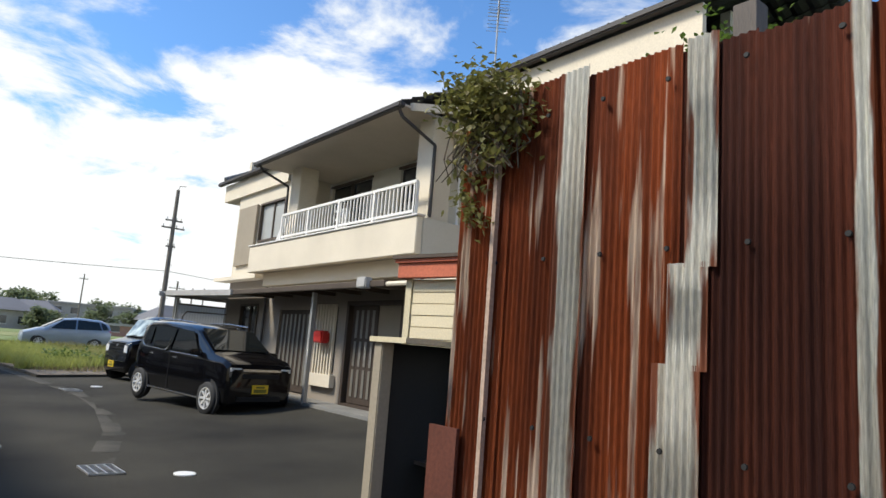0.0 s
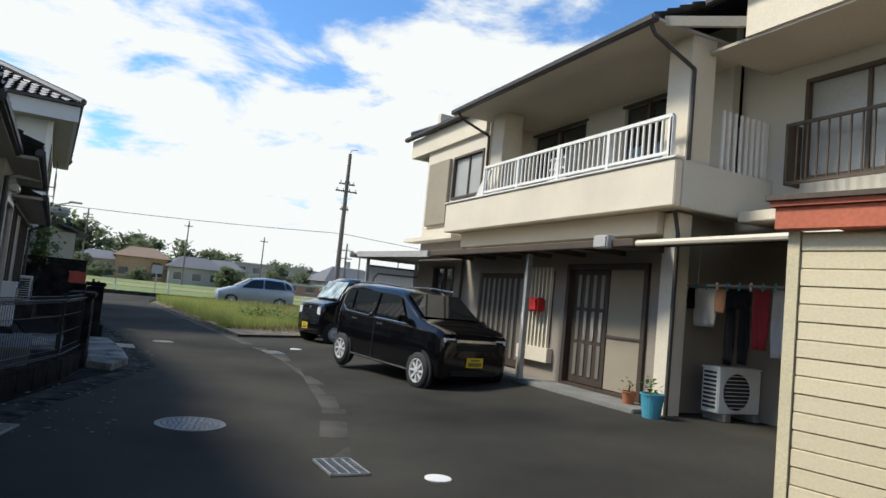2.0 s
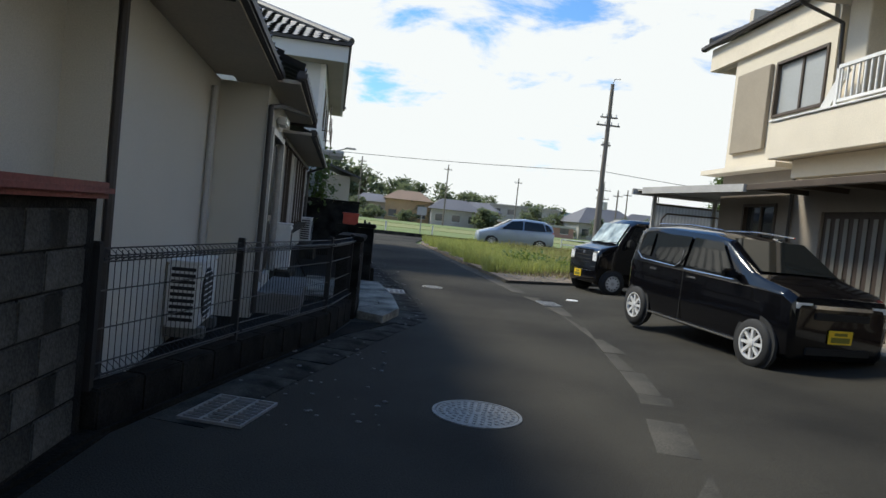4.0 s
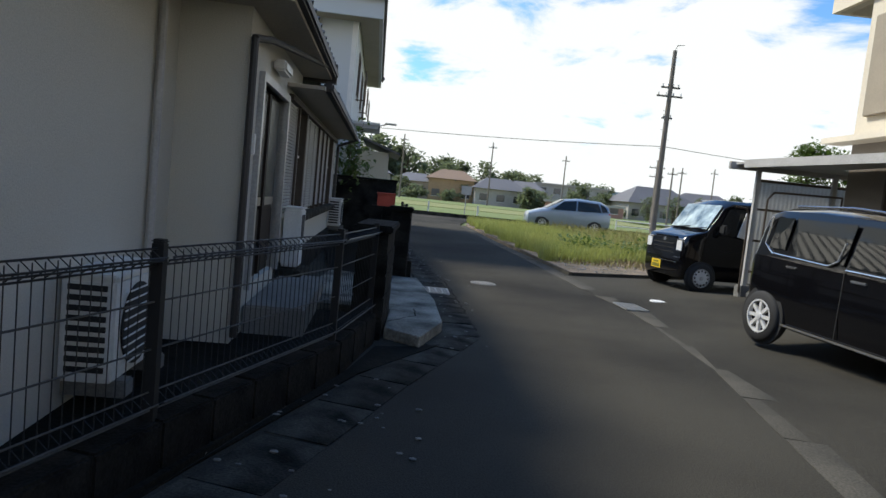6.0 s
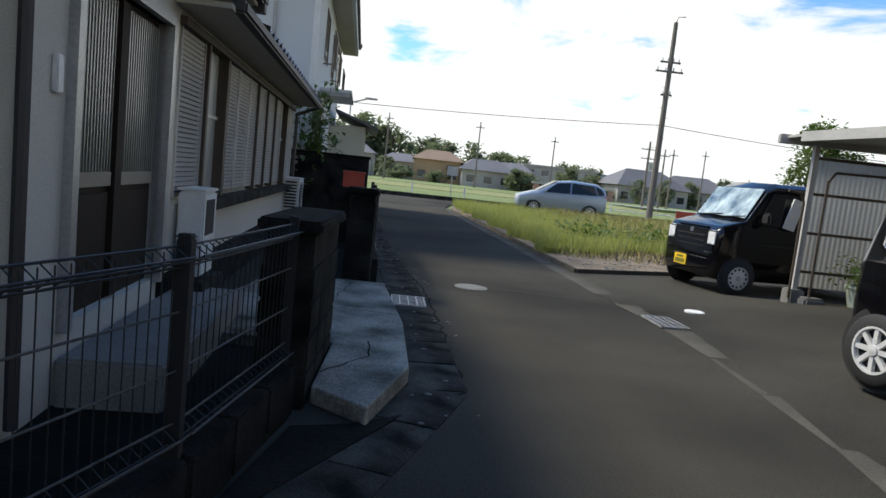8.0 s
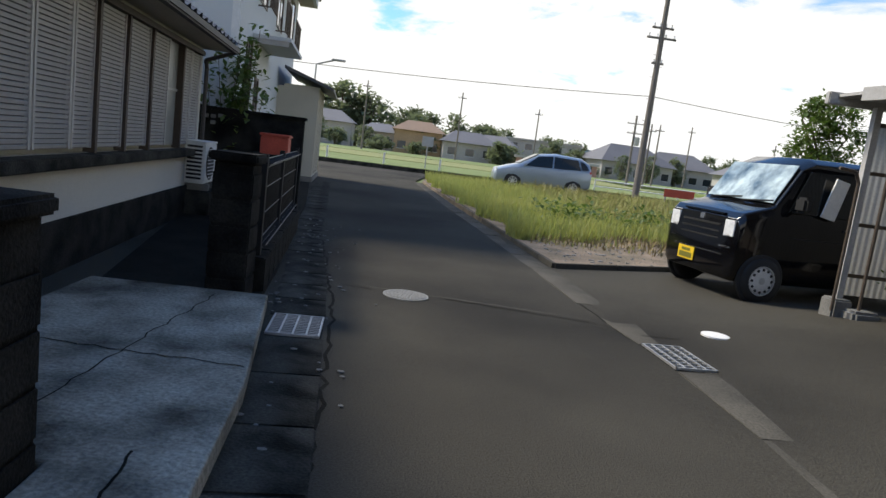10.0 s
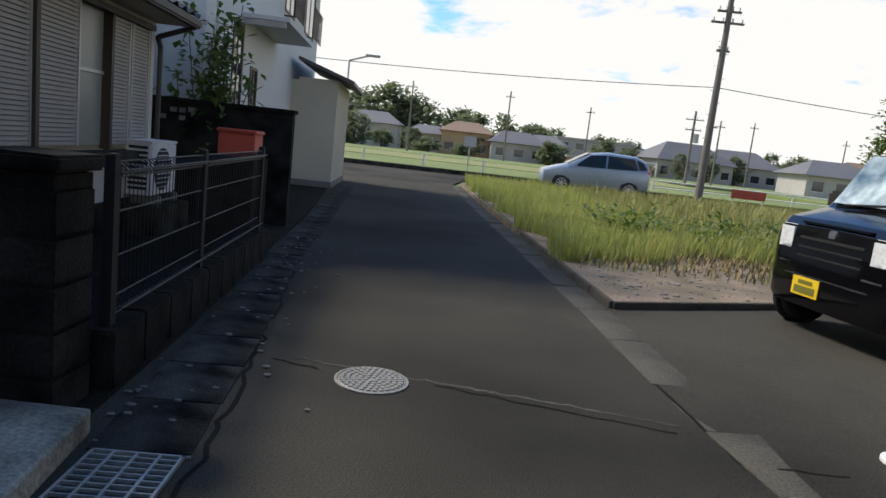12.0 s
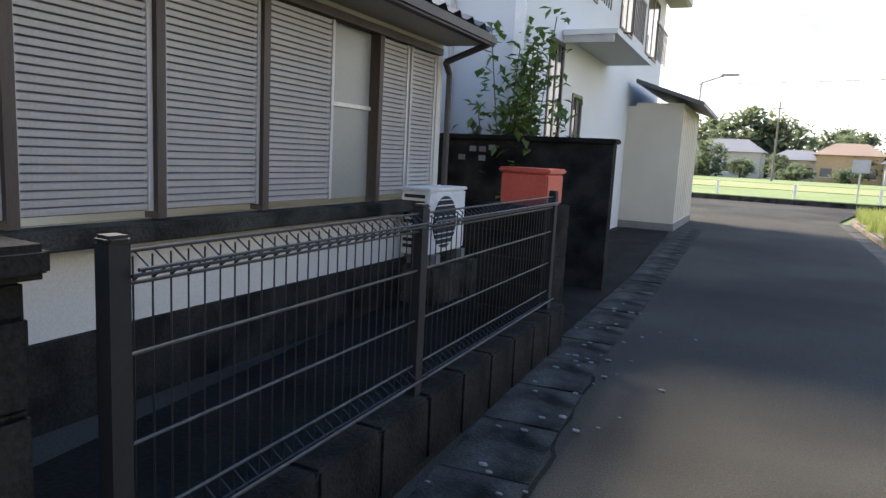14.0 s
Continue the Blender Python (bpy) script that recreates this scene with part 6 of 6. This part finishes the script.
# ---- grass, fields and distance ----
def blades(area, n, hmin, hmax, seed, spread=0.12):
    r_ = np.random.RandomState(seed)
    vs, fs = [], []
    for _ in range(n):
        x, y = area(r_)
        h = r_.uniform(hmin, hmax) * (0.6 + 0.8 * noise.noise((x * 0.5, y * 0.5, 3.1)) ** 2 + 0.3)
        a = r_.uniform(0, 6.28)
        dx, dy = math.cos(a), math.sin(a)
        lean = r_.uniform(0.1, 0.6) * h
        w = r_.uniform(0.006, 0.016)
        i = len(vs)
        vs += [(x - dy * w, y + dx * w, 0.0), (x + dy * w, y - dx * w, 0.0), (x + dx * lean * 0.45 + dy * w * 0.7, y + dy * lean * 0.45 - dx * w * 0.7, h * 0.62), (x + dx * lean * 0.45 - dy * w * 0.7, y + dy * lean * 0.45 + dx * w * 0.7, h * 0.62), (x + dx * lean, y + dy * lean, h)]
        fs += [(i, i + 1, i + 2, i + 3), (i + 3, i + 2, i + 4)]
    me = bpy.data.meshes.new("grass")
    me.from_pydata(vs, [], fs)
    return me


def in_plot(r_):
    while True:
        y = 22.8 + 18.8 * r_.random_sample() ** 1.4
        x = 2.2 + 24 * r_.random_sample() ** 1.25
        edge = 3.45 - 0.072 * (y - 21) + 0.2 * math.sin(y * 2.1)
        if x > edge and (y > min(24.6, 23.2 + 0.5 * (x - 3.6)) + 0.3 * math.sin(x * 1.3) + 0.25 * math.sin(x * 3.7) or r_.random_sample() < 0.01):
            return x, y


me = blades(in_plot, 60000, 0.14, 0.46, 5)
me.materials.append(GRASS)
tagged(new("rough_grass", me), "tall rough green and straw-coloured grass on the plot", "grass", "", "stuff").location.z = 0.065
me = blades(lambda r_: (6 + 18 * r_.random_sample(), 27 + 14 * r_.random_sample()), 16000, 0.3, 0.6, 15)
me.materials.append(mat("straw_grass", (0.34, 0.30, 0.11), 0.85, 0, 0.4, 0.5, 9, 0, tint=(0.22, 0.22, 0.07)))
tagged(new("straw_grass", me), "straw-coloured seed heads standing over the grass", "grass", "", "stuff").location.z = 0.065
me = blades(lambda r_: (3.35 + 8 * r_.random_sample() ** 1.3, 22.4 + 3.0 * r_.random_sample() ** 0.6), 5200, 0.03, 0.13, 16)
me.materials.append(mat("dry_fringe_grass", (0.26, 0.20, 0.10), 0.9, 0, 0.4, 0.8, 9, 0, tint=(0.16, 0.15, 0.06)))
tagged(new("dry_grass_fringe", me), "low dry brown grass fringe at the soil edge", "grass", "", "stuff").location.z = 0.065
me = blades(lambda r_: (r_.uniform(3.5, 9), r_.uniform(22.6, 25.0)), 160, 0.03, 0.09, 6)
me.materials.append(GRASS)
tagged(new("sparse_weeds", me), "sparse low weeds on bare soil", "weeds", "", "stuff").location.z = 0.065
bm = bmesh.new()
for k in range(46):
    y = rng.uniform(25.3, 28.5)
    leaves(bm, (rng.uniform(4.2, 13), y, 0.32), (0.22, 0.2, 0.14), 34, 0.16, rng)
solid("broadleaf_weeds", bm, LEAF, "clumps of broad-leaved green weeds among the grass", "weeds", "stuff")
bm = bmesh.new()
for k in range(620):
    x = 3.5 + 6.5 * rng.random() ** 1.3
    y = 20.75 + 0.37 * (x - 3.33) + rng.uniform(0.1, 3.8)
    s = 0.012 + 0.035 * rng.random() ** 2.5
    bmesh.ops.create_icosphere(bm, subdivisions=1, radius=s, matrix=Matrix.Translation((x, y, 0.068)) @ Matrix.Diagonal((1, rng.uniform(0.6, 1), 0.5, 1)))
solid("stones", bm, CONCRETE, "scattered small grey stones on the bare soil", "stones", "stuff")
bm = bmesh.new()
for k in range(150):
    t_ = rng.random()
    x, y = 0.9 + rng.gauss(0, 0.25) - 0.05 * 20 * t_, 13.2 + 10 * t_
    if k % 3 == 0:
        x, y = rng.uniform(-0.6, 0.5), rng.uniform(9.0, 12.0)
    s = rng.uniform(0.008, 0.022)
    bmesh.ops.create_icosphere(bm, subdivisions=1, radius=s, matrix=Matrix.Translation((x, y, 0.01)) @ Matrix.Diagonal((1.3, rng.uniform(0.6, 1), 0.4, 1)))
solid("gravel_litter", bm, CONCRETE, "bits of pale grit along the lane edge", "grit", "stuff")

# far fields, banks and crossing road edges
FIELD_A = mat("rice_field", (0.16, 0.20, 0.06), 0.95, 0, 0.35, 0.12, 2.5, 0.6, tint=(0.10, 0.14, 0.04))
FIELD_B = mat("mown_field", (0.20, 0.21, 0.075), 0.95, 0, 0.35, 0.1, 2.5, 0.6, tint=(0.17, 0.19, 0.06))
for i, (y0, y1, x0, x1, mt, lab) in enumerate(((48.6, 62, -60, 30, FIELD_A, "bright green paddy field beyond the crossing road"), (63.5, 84, -80, 22, FIELD_B, "yellow-green mown field beyond the paddy"), (86, 116, -110, 60, FIELD_A, "green field before the far houses"), (50, 84, 31, 120, FIELD_A, "green field beside the crossing road"))):
    solid("field_bank", prism([(x0, y0), (x1, y0), (x1, y1), (x0, y1)], -0.06, 0.22), mt, lab, "field", "structure")
solid("bank", box(-60, 14, 48.05, 48.35, -0.05, 0.20), CONCRETE_OLD, "dark low bank edging the crossing road", "bank", "structure")

gr_ = thing("guard_rail", "white pipe guard rail along the crossing road", "guard rail")
for z in (0.45, 0.80):
    part("rail", pipe([(12.0, 49.0, z), (60.0, 52.0, z)], 0.035, 6), ALU_WHITE, gr_)
for k in range(20):
    x = 12 + k * 2.5
    part("post", pipe([(x, 49.0 + (x - 12) / 16, 0.0), (x, 49.0 + (x - 12) / 16, 0.85)], 0.04, 6), ALU_WHITE, gr_)
for k in range(5):
    t = thing("marker_post", "short white roadside marker post", "post", Matrix.Translation((-3 + k * 3.1, 48.9, 0)), group="roadside markers")
    part("post", bm_box(bmesh.new(), -0.05, 0.05, -0.05, 0.05, 0.0, 0.85, bevel=0.02), ALU_WHITE, t)
sg = thing("road_sign", "small pale square sign on a post", "sign", Matrix.Translation((2.4, 49.3, 0)))
part("post", pipe([(0, 0, 0), (0, 0, 1.9)], 0.035, 6), PIPE, sg)
part("panel", bm_box(bmesh.new(), -0.32, 0.32, -0.03, 0.0, 1.45, 2.0, bevel=0.01), PIPE, sg)
ob_ = thing("barrier_board", "orange-red barrier board beside utility pole", "barrier", Matrix.Translation((14.6, 45.4, 0)))
part("board", bm_box(bmesh.new(), 0, 1.6, 0, 0.04, 0.45, 0.85, bevel=0.01), RED_FADED, ob_)
for x in (0.1, 1.5):
    part("leg", box(x - 0.03, x + 0.03, 0.0, 0.05, 0.0, 0.45), PIPE, ob_)


def utility_pole(x, y, h, r, label, arms=(), steps=True):
    t = thing("utility_pole", label, "utility pole", Matrix.Translation((x, y, 0)), group="utility poles")
    part("shaft", tube(bmesh.new(), (0, 0, 0), (0, 0, h), r, 12, r * 0.6), POLE, t, smooth=False)
    for z, w in arms:
        a = part("cross_arm", box(-w / 2, w / 2, -0.05, 0.05, z, z + 0.09), POLE, t)
        for k in range(4):
            part("insulator", lathe([(0.03, 0), (0.05, 0.05), (0.03, 0.1), (0.05, 0.15), (0.02, 0.18)], 8), ALU_WHITE, a).matrix_basis = Matrix.Translation((-w / 2 + 0.1 + k * (w - 0.2) / 3, 0, z + 0.09))
    if steps:
        for k in range(10):
            part("step_bolt", box(-0.28 if k % 2 else 0.0, 0.0 if k % 2 else 0.28, -0.01, 0.01, 2.5 + k * 0.55, 2.52 + k * 0.55), POLE, t)
    return t


p1 = utility_pole(13.4, 46.2, 10.9, 0.19, "tall brown concrete utility pole with cross arms", ((8.25, 1.5), (8.75, 1.1), (7.0, 0.6)))
part("top_spike", pipe([(0, 0, 10.9), (0.1, 0, 11.2), (0.5, 0, 11.25)], 0.02, 6), POLE, p1)
p2 = utility_pole(25.0, 82.0, 7.5, 0.16, "utility pole with transformer near far houses", ((6.6, 1.8), (5.6, 1.6)))
part("transformer", lathe([(0.3, 0), (0.32, 0.1), (0.32, 0.8), (0.25, 0.9)], 12), PIPE, p2).matrix_basis = Matrix.Translation((0.35, 0, 4.4))
for x, y, h in ((8.2, 105, 9.5), (20, 110, 9.0), (-4.5, 100, 9.0), (27.5, 84, 7.0), (44, 112, 9.5), (33, 96, 8.0), (62, 120, 9)):
    utility_pole(x, y, h, 0.13, "thin grey utility pole among distant houses", ((h - 0.8, 1.2),), False)


def wire(a, b, sag, label):
    a, b = Vector(a), Vector(b)
    pts = []
    for i in range(17):
        f = i / 16
        p = a.lerp(b, f)
        p.z -= sag * 4 * f * (1 - f)
        pts.append(tuple(p))
    solid("overhead_wire", swept(pts, 0.018, 6), BLACK, label, "wire", group="overhead wires")


wire((13.4, 46.2, 5.4), (-22, 50, 5.5), 0.5, "thin black overhead wire to the utility pole")
wire((13.4, 46.2, 5.4), (52, 50, 5.6), 0.6, "thin black overhead wire from the utility pole")
lamp = thing("street_lamp", "small street lamp on a thin pole", "street lamp", Matrix.Translation((-3.4, 44.5, 0)))
part("pole", pipe([(0, 0, 0), (0, 0, 4.6), (0.9, 0, 4.9)], 0.04, 6), PIPE, lamp)
part("lamp_head", bm_box(bmesh.new(), 0.7, 1.35, -0.1, 0.1, 4.84, 4.94, bevel=0.03), PIPE, lamp)


def tree(x, y, h, cr, seed, label, far=False):
    r_ = random.Random(seed)
    t = thing("tree", label, "tree", Matrix.Translation((x, y, 0)), group="far trees" if far else "")
    tb = bmesh.new()
    tube(tb, (0, 0, 0), (0.05, 0, h * 0.55), cr * 0.09, 7, cr * 0.05)
    for k in range(5):
        a = r_.uniform(0, 6.28)
        tube(tb, (0.02, 0, h * (0.3 + 0.05 * k)), (math.cos(a) * cr * 0.6, math.sin(a) * cr * 0.6, h * (0.6 + 0.06 * k)), cr * 0.04, 5, cr * 0.015)
    part("trunk", tb, BARK, t)
    cb = bmesh.new()
    n = 46 if far else 120
    for k in range(n):
        a, u = r_.uniform(0, 6.28), r_.random() ** 0.5
        z = r_.uniform(0.12 if far else 0.36, 0.93)
        rad = cr * math.sin(min(1, (z - 0.0) / 0.97 if far else (z - 0.22) / 0.75) * math.pi) ** 0.6
        leaves(cb, (math.cos(a) * rad * u, math.sin(a) * rad * u, h * z), (cr * 0.13, cr * 0.13, cr * 0.10), 20 if far else 40, cr * (0.26 if far else 0.13), r_)
    part("crown", cb, LEAF_FAR_HAZY if far else LEAF, t)


tree(19.6, 41.0, 6.0, 1.7, 11, "dense dark green tree behind the carport")


def far_house(x, y, w, d, h, wall, roofm, seed, label, flat=False):
    t = thing("far_house", label, "house", Matrix.Translation((x, y, 0)) @ pose(0, 0, 0, 0, 0, random.Random(seed).uniform(-18, 18)), group="far houses")
    part("wall", box(-w / 2, w / 2, -d / 2, d / 2, 0, h), wall, t)
    if flat:
        part("roof", box(-w / 2 - 0.3, w / 2 + 0.3, -d / 2 - 0.3, d / 2 + 0.3, h, h + 0.35), roofm, t)
    else:
        rb = bmesh.new()
        o, rh = 0.6, w * 0.22
        vs = [rb.verts.new(p) for p in ((-w / 2 - o, -d / 2 - o, h), (w / 2 + o, -d / 2 - o, h), (w / 2 + o, d / 2 + o, h), (-w / 2 - o, d / 2 + o, h), (-w * 0.25, 0, h + rh), (w * 0.25, 0, h + rh))]
        for f_ in ((0, 1, 5, 4), (1, 2, 5), (2, 3, 4, 5), (3, 0, 4), (3, 2, 1, 0)):
            rb.faces.new([vs[i] for i in f_])
        part("roof", rb, roofm, t)
    for k in range(max(2, int(w / 2.6))):
        xx = -w / 2 + (k + 0.5) * w / max(2, int(w / 2.6))
        for z in ((0.9, 3.6) if h > 4.5 else (0.9,)):
            wd = part("window", box(xx - 0.7, xx + 0.7, -d / 2 - 0.03, -d / 2 + 0.02, z, z + 1.2), GLASS, t)
            part("frame", box(xx - 0.78, xx + 0.78, -d / 2 - 0.045, -d / 2 - 0.032, z - 0.07, z), ALU_WHITE, wd)


ORANGE = mat("orange_tan_wall", (0.42, 0.29, 0.17), 0.9, 0, 0.15, 0.3, 5, 0)
PALE = mat("pale_wall", (0.40, 0.385, 0.36), 0.9, 0, 0.15, 0.3, 5, 0)
PINK = mat("brick_red_wall", (0.38, 0.22, 0.18), 0.9, 0, 0.15, 0.3, 5, 0)
ROOF_G = mat("grey_far_roof", (0.13, 0.13, 0.14), 0.7, 0, 0.15, 0.3, 5, 0)
ROOF_B = mat("brown_far_roof", (0.22, 0.15, 0.10), 0.7, 0, 0.15, 0.3, 5, 0)
for i, (x, y, w, d, h, wall, rm, lab, fl) in enumerate((
        (3.2, 128, 8, 7, 4.0, ORANGE, ROOF_B, "orange-tan house with brown roof across the fields", False), (-3.5, 134, 7, 7, 3.2, PALE, ROOF_G, "pale house with grey roof across the fields", False),
        (11.5, 126, 9, 7, 3.0, PALE, ROOF_G, "pale low house with grey roof across the fields", False), (18, 140, 8, 7, 3.6, PINK, ROOF_G, "brick-coloured house across the fields", False),
        (29, 150, 15, 8, 5.4, PALE, PALE, "pale flat-roofed building across the fields", True), (24, 112, 12, 3, 1.8, PINK, PALE, "low brick-red shed across the fields", True),
        (40, 128, 14, 8, 3.2, PALE, ROOF_G, "wide low house with grey roof across the fields", False), (52, 136, 13, 8, 3.4, PALE, ROOF_G, "wide low house with grey roof across the fields", False), (49, 100, 9, 7, 2.8, PALE, ROOF_G, "low house with grey roof beside far trees", False),
        (66, 120, 12, 8, 3.2, PALE, ROOF_B, "pale house with brown roof across the fields", False), (-14, 140, 10, 8, 4.2, PALE, ROOF_G, "pale house with grey roof across the fields", False), (-26, 150, 10, 8, 4.5, PALE, ROOF_B, "pale house with brown roof across the fields", False),
        (82, 130, 14, 8, 4.4, PALE, ROOF_G, "pale house with grey roof far off", False), (100, 140, 14, 8, 4.4, ORANGE, ROOF_G, "tan house with grey roof far off", False), (-44, 150, 12, 8, 4.5, PALE, ROOF_G, "pale house with grey roof far off", False))):
    far_house(x, y, w, d, h, wall, rm, 40 + i, lab, fl)
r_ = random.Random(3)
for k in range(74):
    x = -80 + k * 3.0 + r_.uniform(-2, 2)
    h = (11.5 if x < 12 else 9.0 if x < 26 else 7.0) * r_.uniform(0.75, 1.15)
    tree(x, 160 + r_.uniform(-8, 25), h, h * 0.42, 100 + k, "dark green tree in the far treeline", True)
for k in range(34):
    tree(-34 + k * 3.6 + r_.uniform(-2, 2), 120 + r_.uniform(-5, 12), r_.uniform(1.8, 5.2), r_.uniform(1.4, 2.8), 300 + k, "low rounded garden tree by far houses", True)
hb = bmesh.new()
prev = None
for i in range(60):
    x = -600 + i * 24
    z = 16 + 9 * noise.noise((i * 0.23, 1.7, 0)) + (10 if 200 < x < 620 else 0)
    a = [hb.verts.new((x, 900, -1)), hb.verts.new((x, 915, z)), hb.verts.new((x, 1000, z * 1.1))]
    if prev:
        hb.faces.new((prev[0], a[0], a[1], prev[1])), hb.faces.new((prev[1], a[1], a[2], prev[2]))
    prev = a
# Haze is put into the hill colour, paler and bluer than the land.
solid("backdrop", hb, mat("hazy_far_hill", (0.16, 0.22, 0.26), 0.95, 0, 0.2, 0.01, 0.2, 0), "hills on the horizon, blue-grey haze in their colour", "hills", "structure")

# aerial on the near house roof
an = thing("tv_antenna", "thin metal television aerial on tiled roof", "antenna", Matrix.Translation((7.6, 8.6, 5.9)))
part("mast", pipe([(0, 0, 0), (0, 0, 2.6)], 0.016, 6), ALU, an)
for z, L in ((1.5, 0.5), (1.25, 0.6), (2.3, 0.7)):
    b_ = part("boom", pipe([(-L * 0.4, -L * 0.5, z), (L * 0.4, L * 0.5, z + 0.02)], 0.010, 6), ALU, an)
    for k in range(7):
        f = -0.5 + k / 6
        part("element", pipe([(f * L * 0.8 - 0.14, f * L + 0.11, z), (f * L * 0.8 + 0.14, f * L - 0.11, z)], 0.005, 5), ALU, b_)

# seams and cracks in the asphalt
def crack(pts, w, label):
    bm = bmesh.new()
    for (xa, ya), (xb, yb) in zip(pts, pts[1:]):
        d = Vector((xb - xa, yb - ya, 0)).normalized()
        n = Vector((-d.y, d.x, 0)) * w
        a, b = Vector((xa, ya, ground_z(xa, ya) + 0.003)), Vector((xb, yb, ground_z(xb, yb) + 0.003))
        bm.faces.new([bm.verts.new(p) for p in (a - n, b - n, b + n, a + n)])
    solid("road_crack", bm, SHADE_DIRT, label, "crack", "structure")


r_ = random.Random(21)
def wander(a, b, n, j):
    return [(a[0] + (b[0] - a[0]) * i / n + (r_.gauss(0, j) if 0 < i < n else 0), a[1] + (b[1] - a[1]) * i / n + (r_.gauss(0, j) if 0 < i < n else 0)) for i in range(n + 1)]


crack(wander((1.72, 18.05), (3.0, 17.75), 12, 0.012), 0.008, "thin dark seam across the asphalt lane")
crack(wander((0.75, 18.2), (1.04, 18.1), 5, 0.012), 0.008, "thin dark seam across the asphalt lane")
crack(wander((3.1, 18.85), (3.2, 17.45), 8, 0.006), 0.012, "dark joint beside the gutter strip")
crack(wander((3.2, 17.45), (3.7, 17.4), 6, 0.01), 0.008, "dark joint beside the gutter strip")
crack(wander((1.02, 13.9), (0.93, 15.2), 14, 0.015), 0.012, "ragged dirt-filled joint along the lane edge")
crack(wander((0.93, 15.2), (0.76, 17.4), 20, 0.015), 0.012, "ragged dirt-filled joint along the lane edge")
crack(wander((0.76, 17.4), (0.27, 20.7), 26, 0.018), 0.012, "ragged dirt-filled joint along the lane edge")
crack(wander((0.5, 12.6), (1.02, 13.9), 14, 0.02), 0.012, "ragged dirt-filled joint along the lane edge")


def dust(pts, w, label):
    """A ragged low smear of pale grit lying on the asphalt."""
    bm = bmesh.new()
    rows = []
    for x, y in pts:
        a, b = w * r_.uniform(0.35, 1.0), w * r_.uniform(0.35, 1.0)
        rows.append([bm.verts.new((x, y + d, ground_z(x, y) + 0.0025)) for d in (-a, b)])
    for a, b in zip(rows, rows[1:]):
        bm.faces.new((a[0], b[0], b[1], a[1]))
    solid("road_dust", bm, DUST, label, "dust", "structure")


dust(wander((0.86, 18.26), (3.05, 17.86), 60, 0.008), 0.018, "pale gritty seam across the lane")


def slab_crack(pts, w, z, label):
    """A dark open crack lying in the concrete slab."""
    bm = bmesh.new()
    for (xa, ya), (xb, yb) in zip(pts, pts[1:]):
        n = Vector((ya - yb, xb - xa, 0)).normalized() * w
        a, b = Vector((xa, ya, z)), Vector((xb, yb, z))
        bm.faces.new([bm.verts.new(p) for p in (a - n, b - n, b + n, a + n)])
    solid("slab_crack", bm, SHADE_DIRT, label, "crack", "structure")


slab_crack(wander((0.10, 13.62), (0.36, 14.05), 10, 0.008) + wander((0.36, 14.05), (0.33, 14.45), 8, 0.008), 0.006, 0.1125, "dark crack in the driveway slab")
slab_crack(wander((-0.9, 15.6), (0.50, 15.45), 24, 0.01), 0.005, 0.1125, "dark joint across the driveway slab")
slab_crack(wander((-0.2, 14.6), (-0.05, 16.9), 24, 0.012), 0.004, 0.1125, "dark hairline crack along the driveway slab")
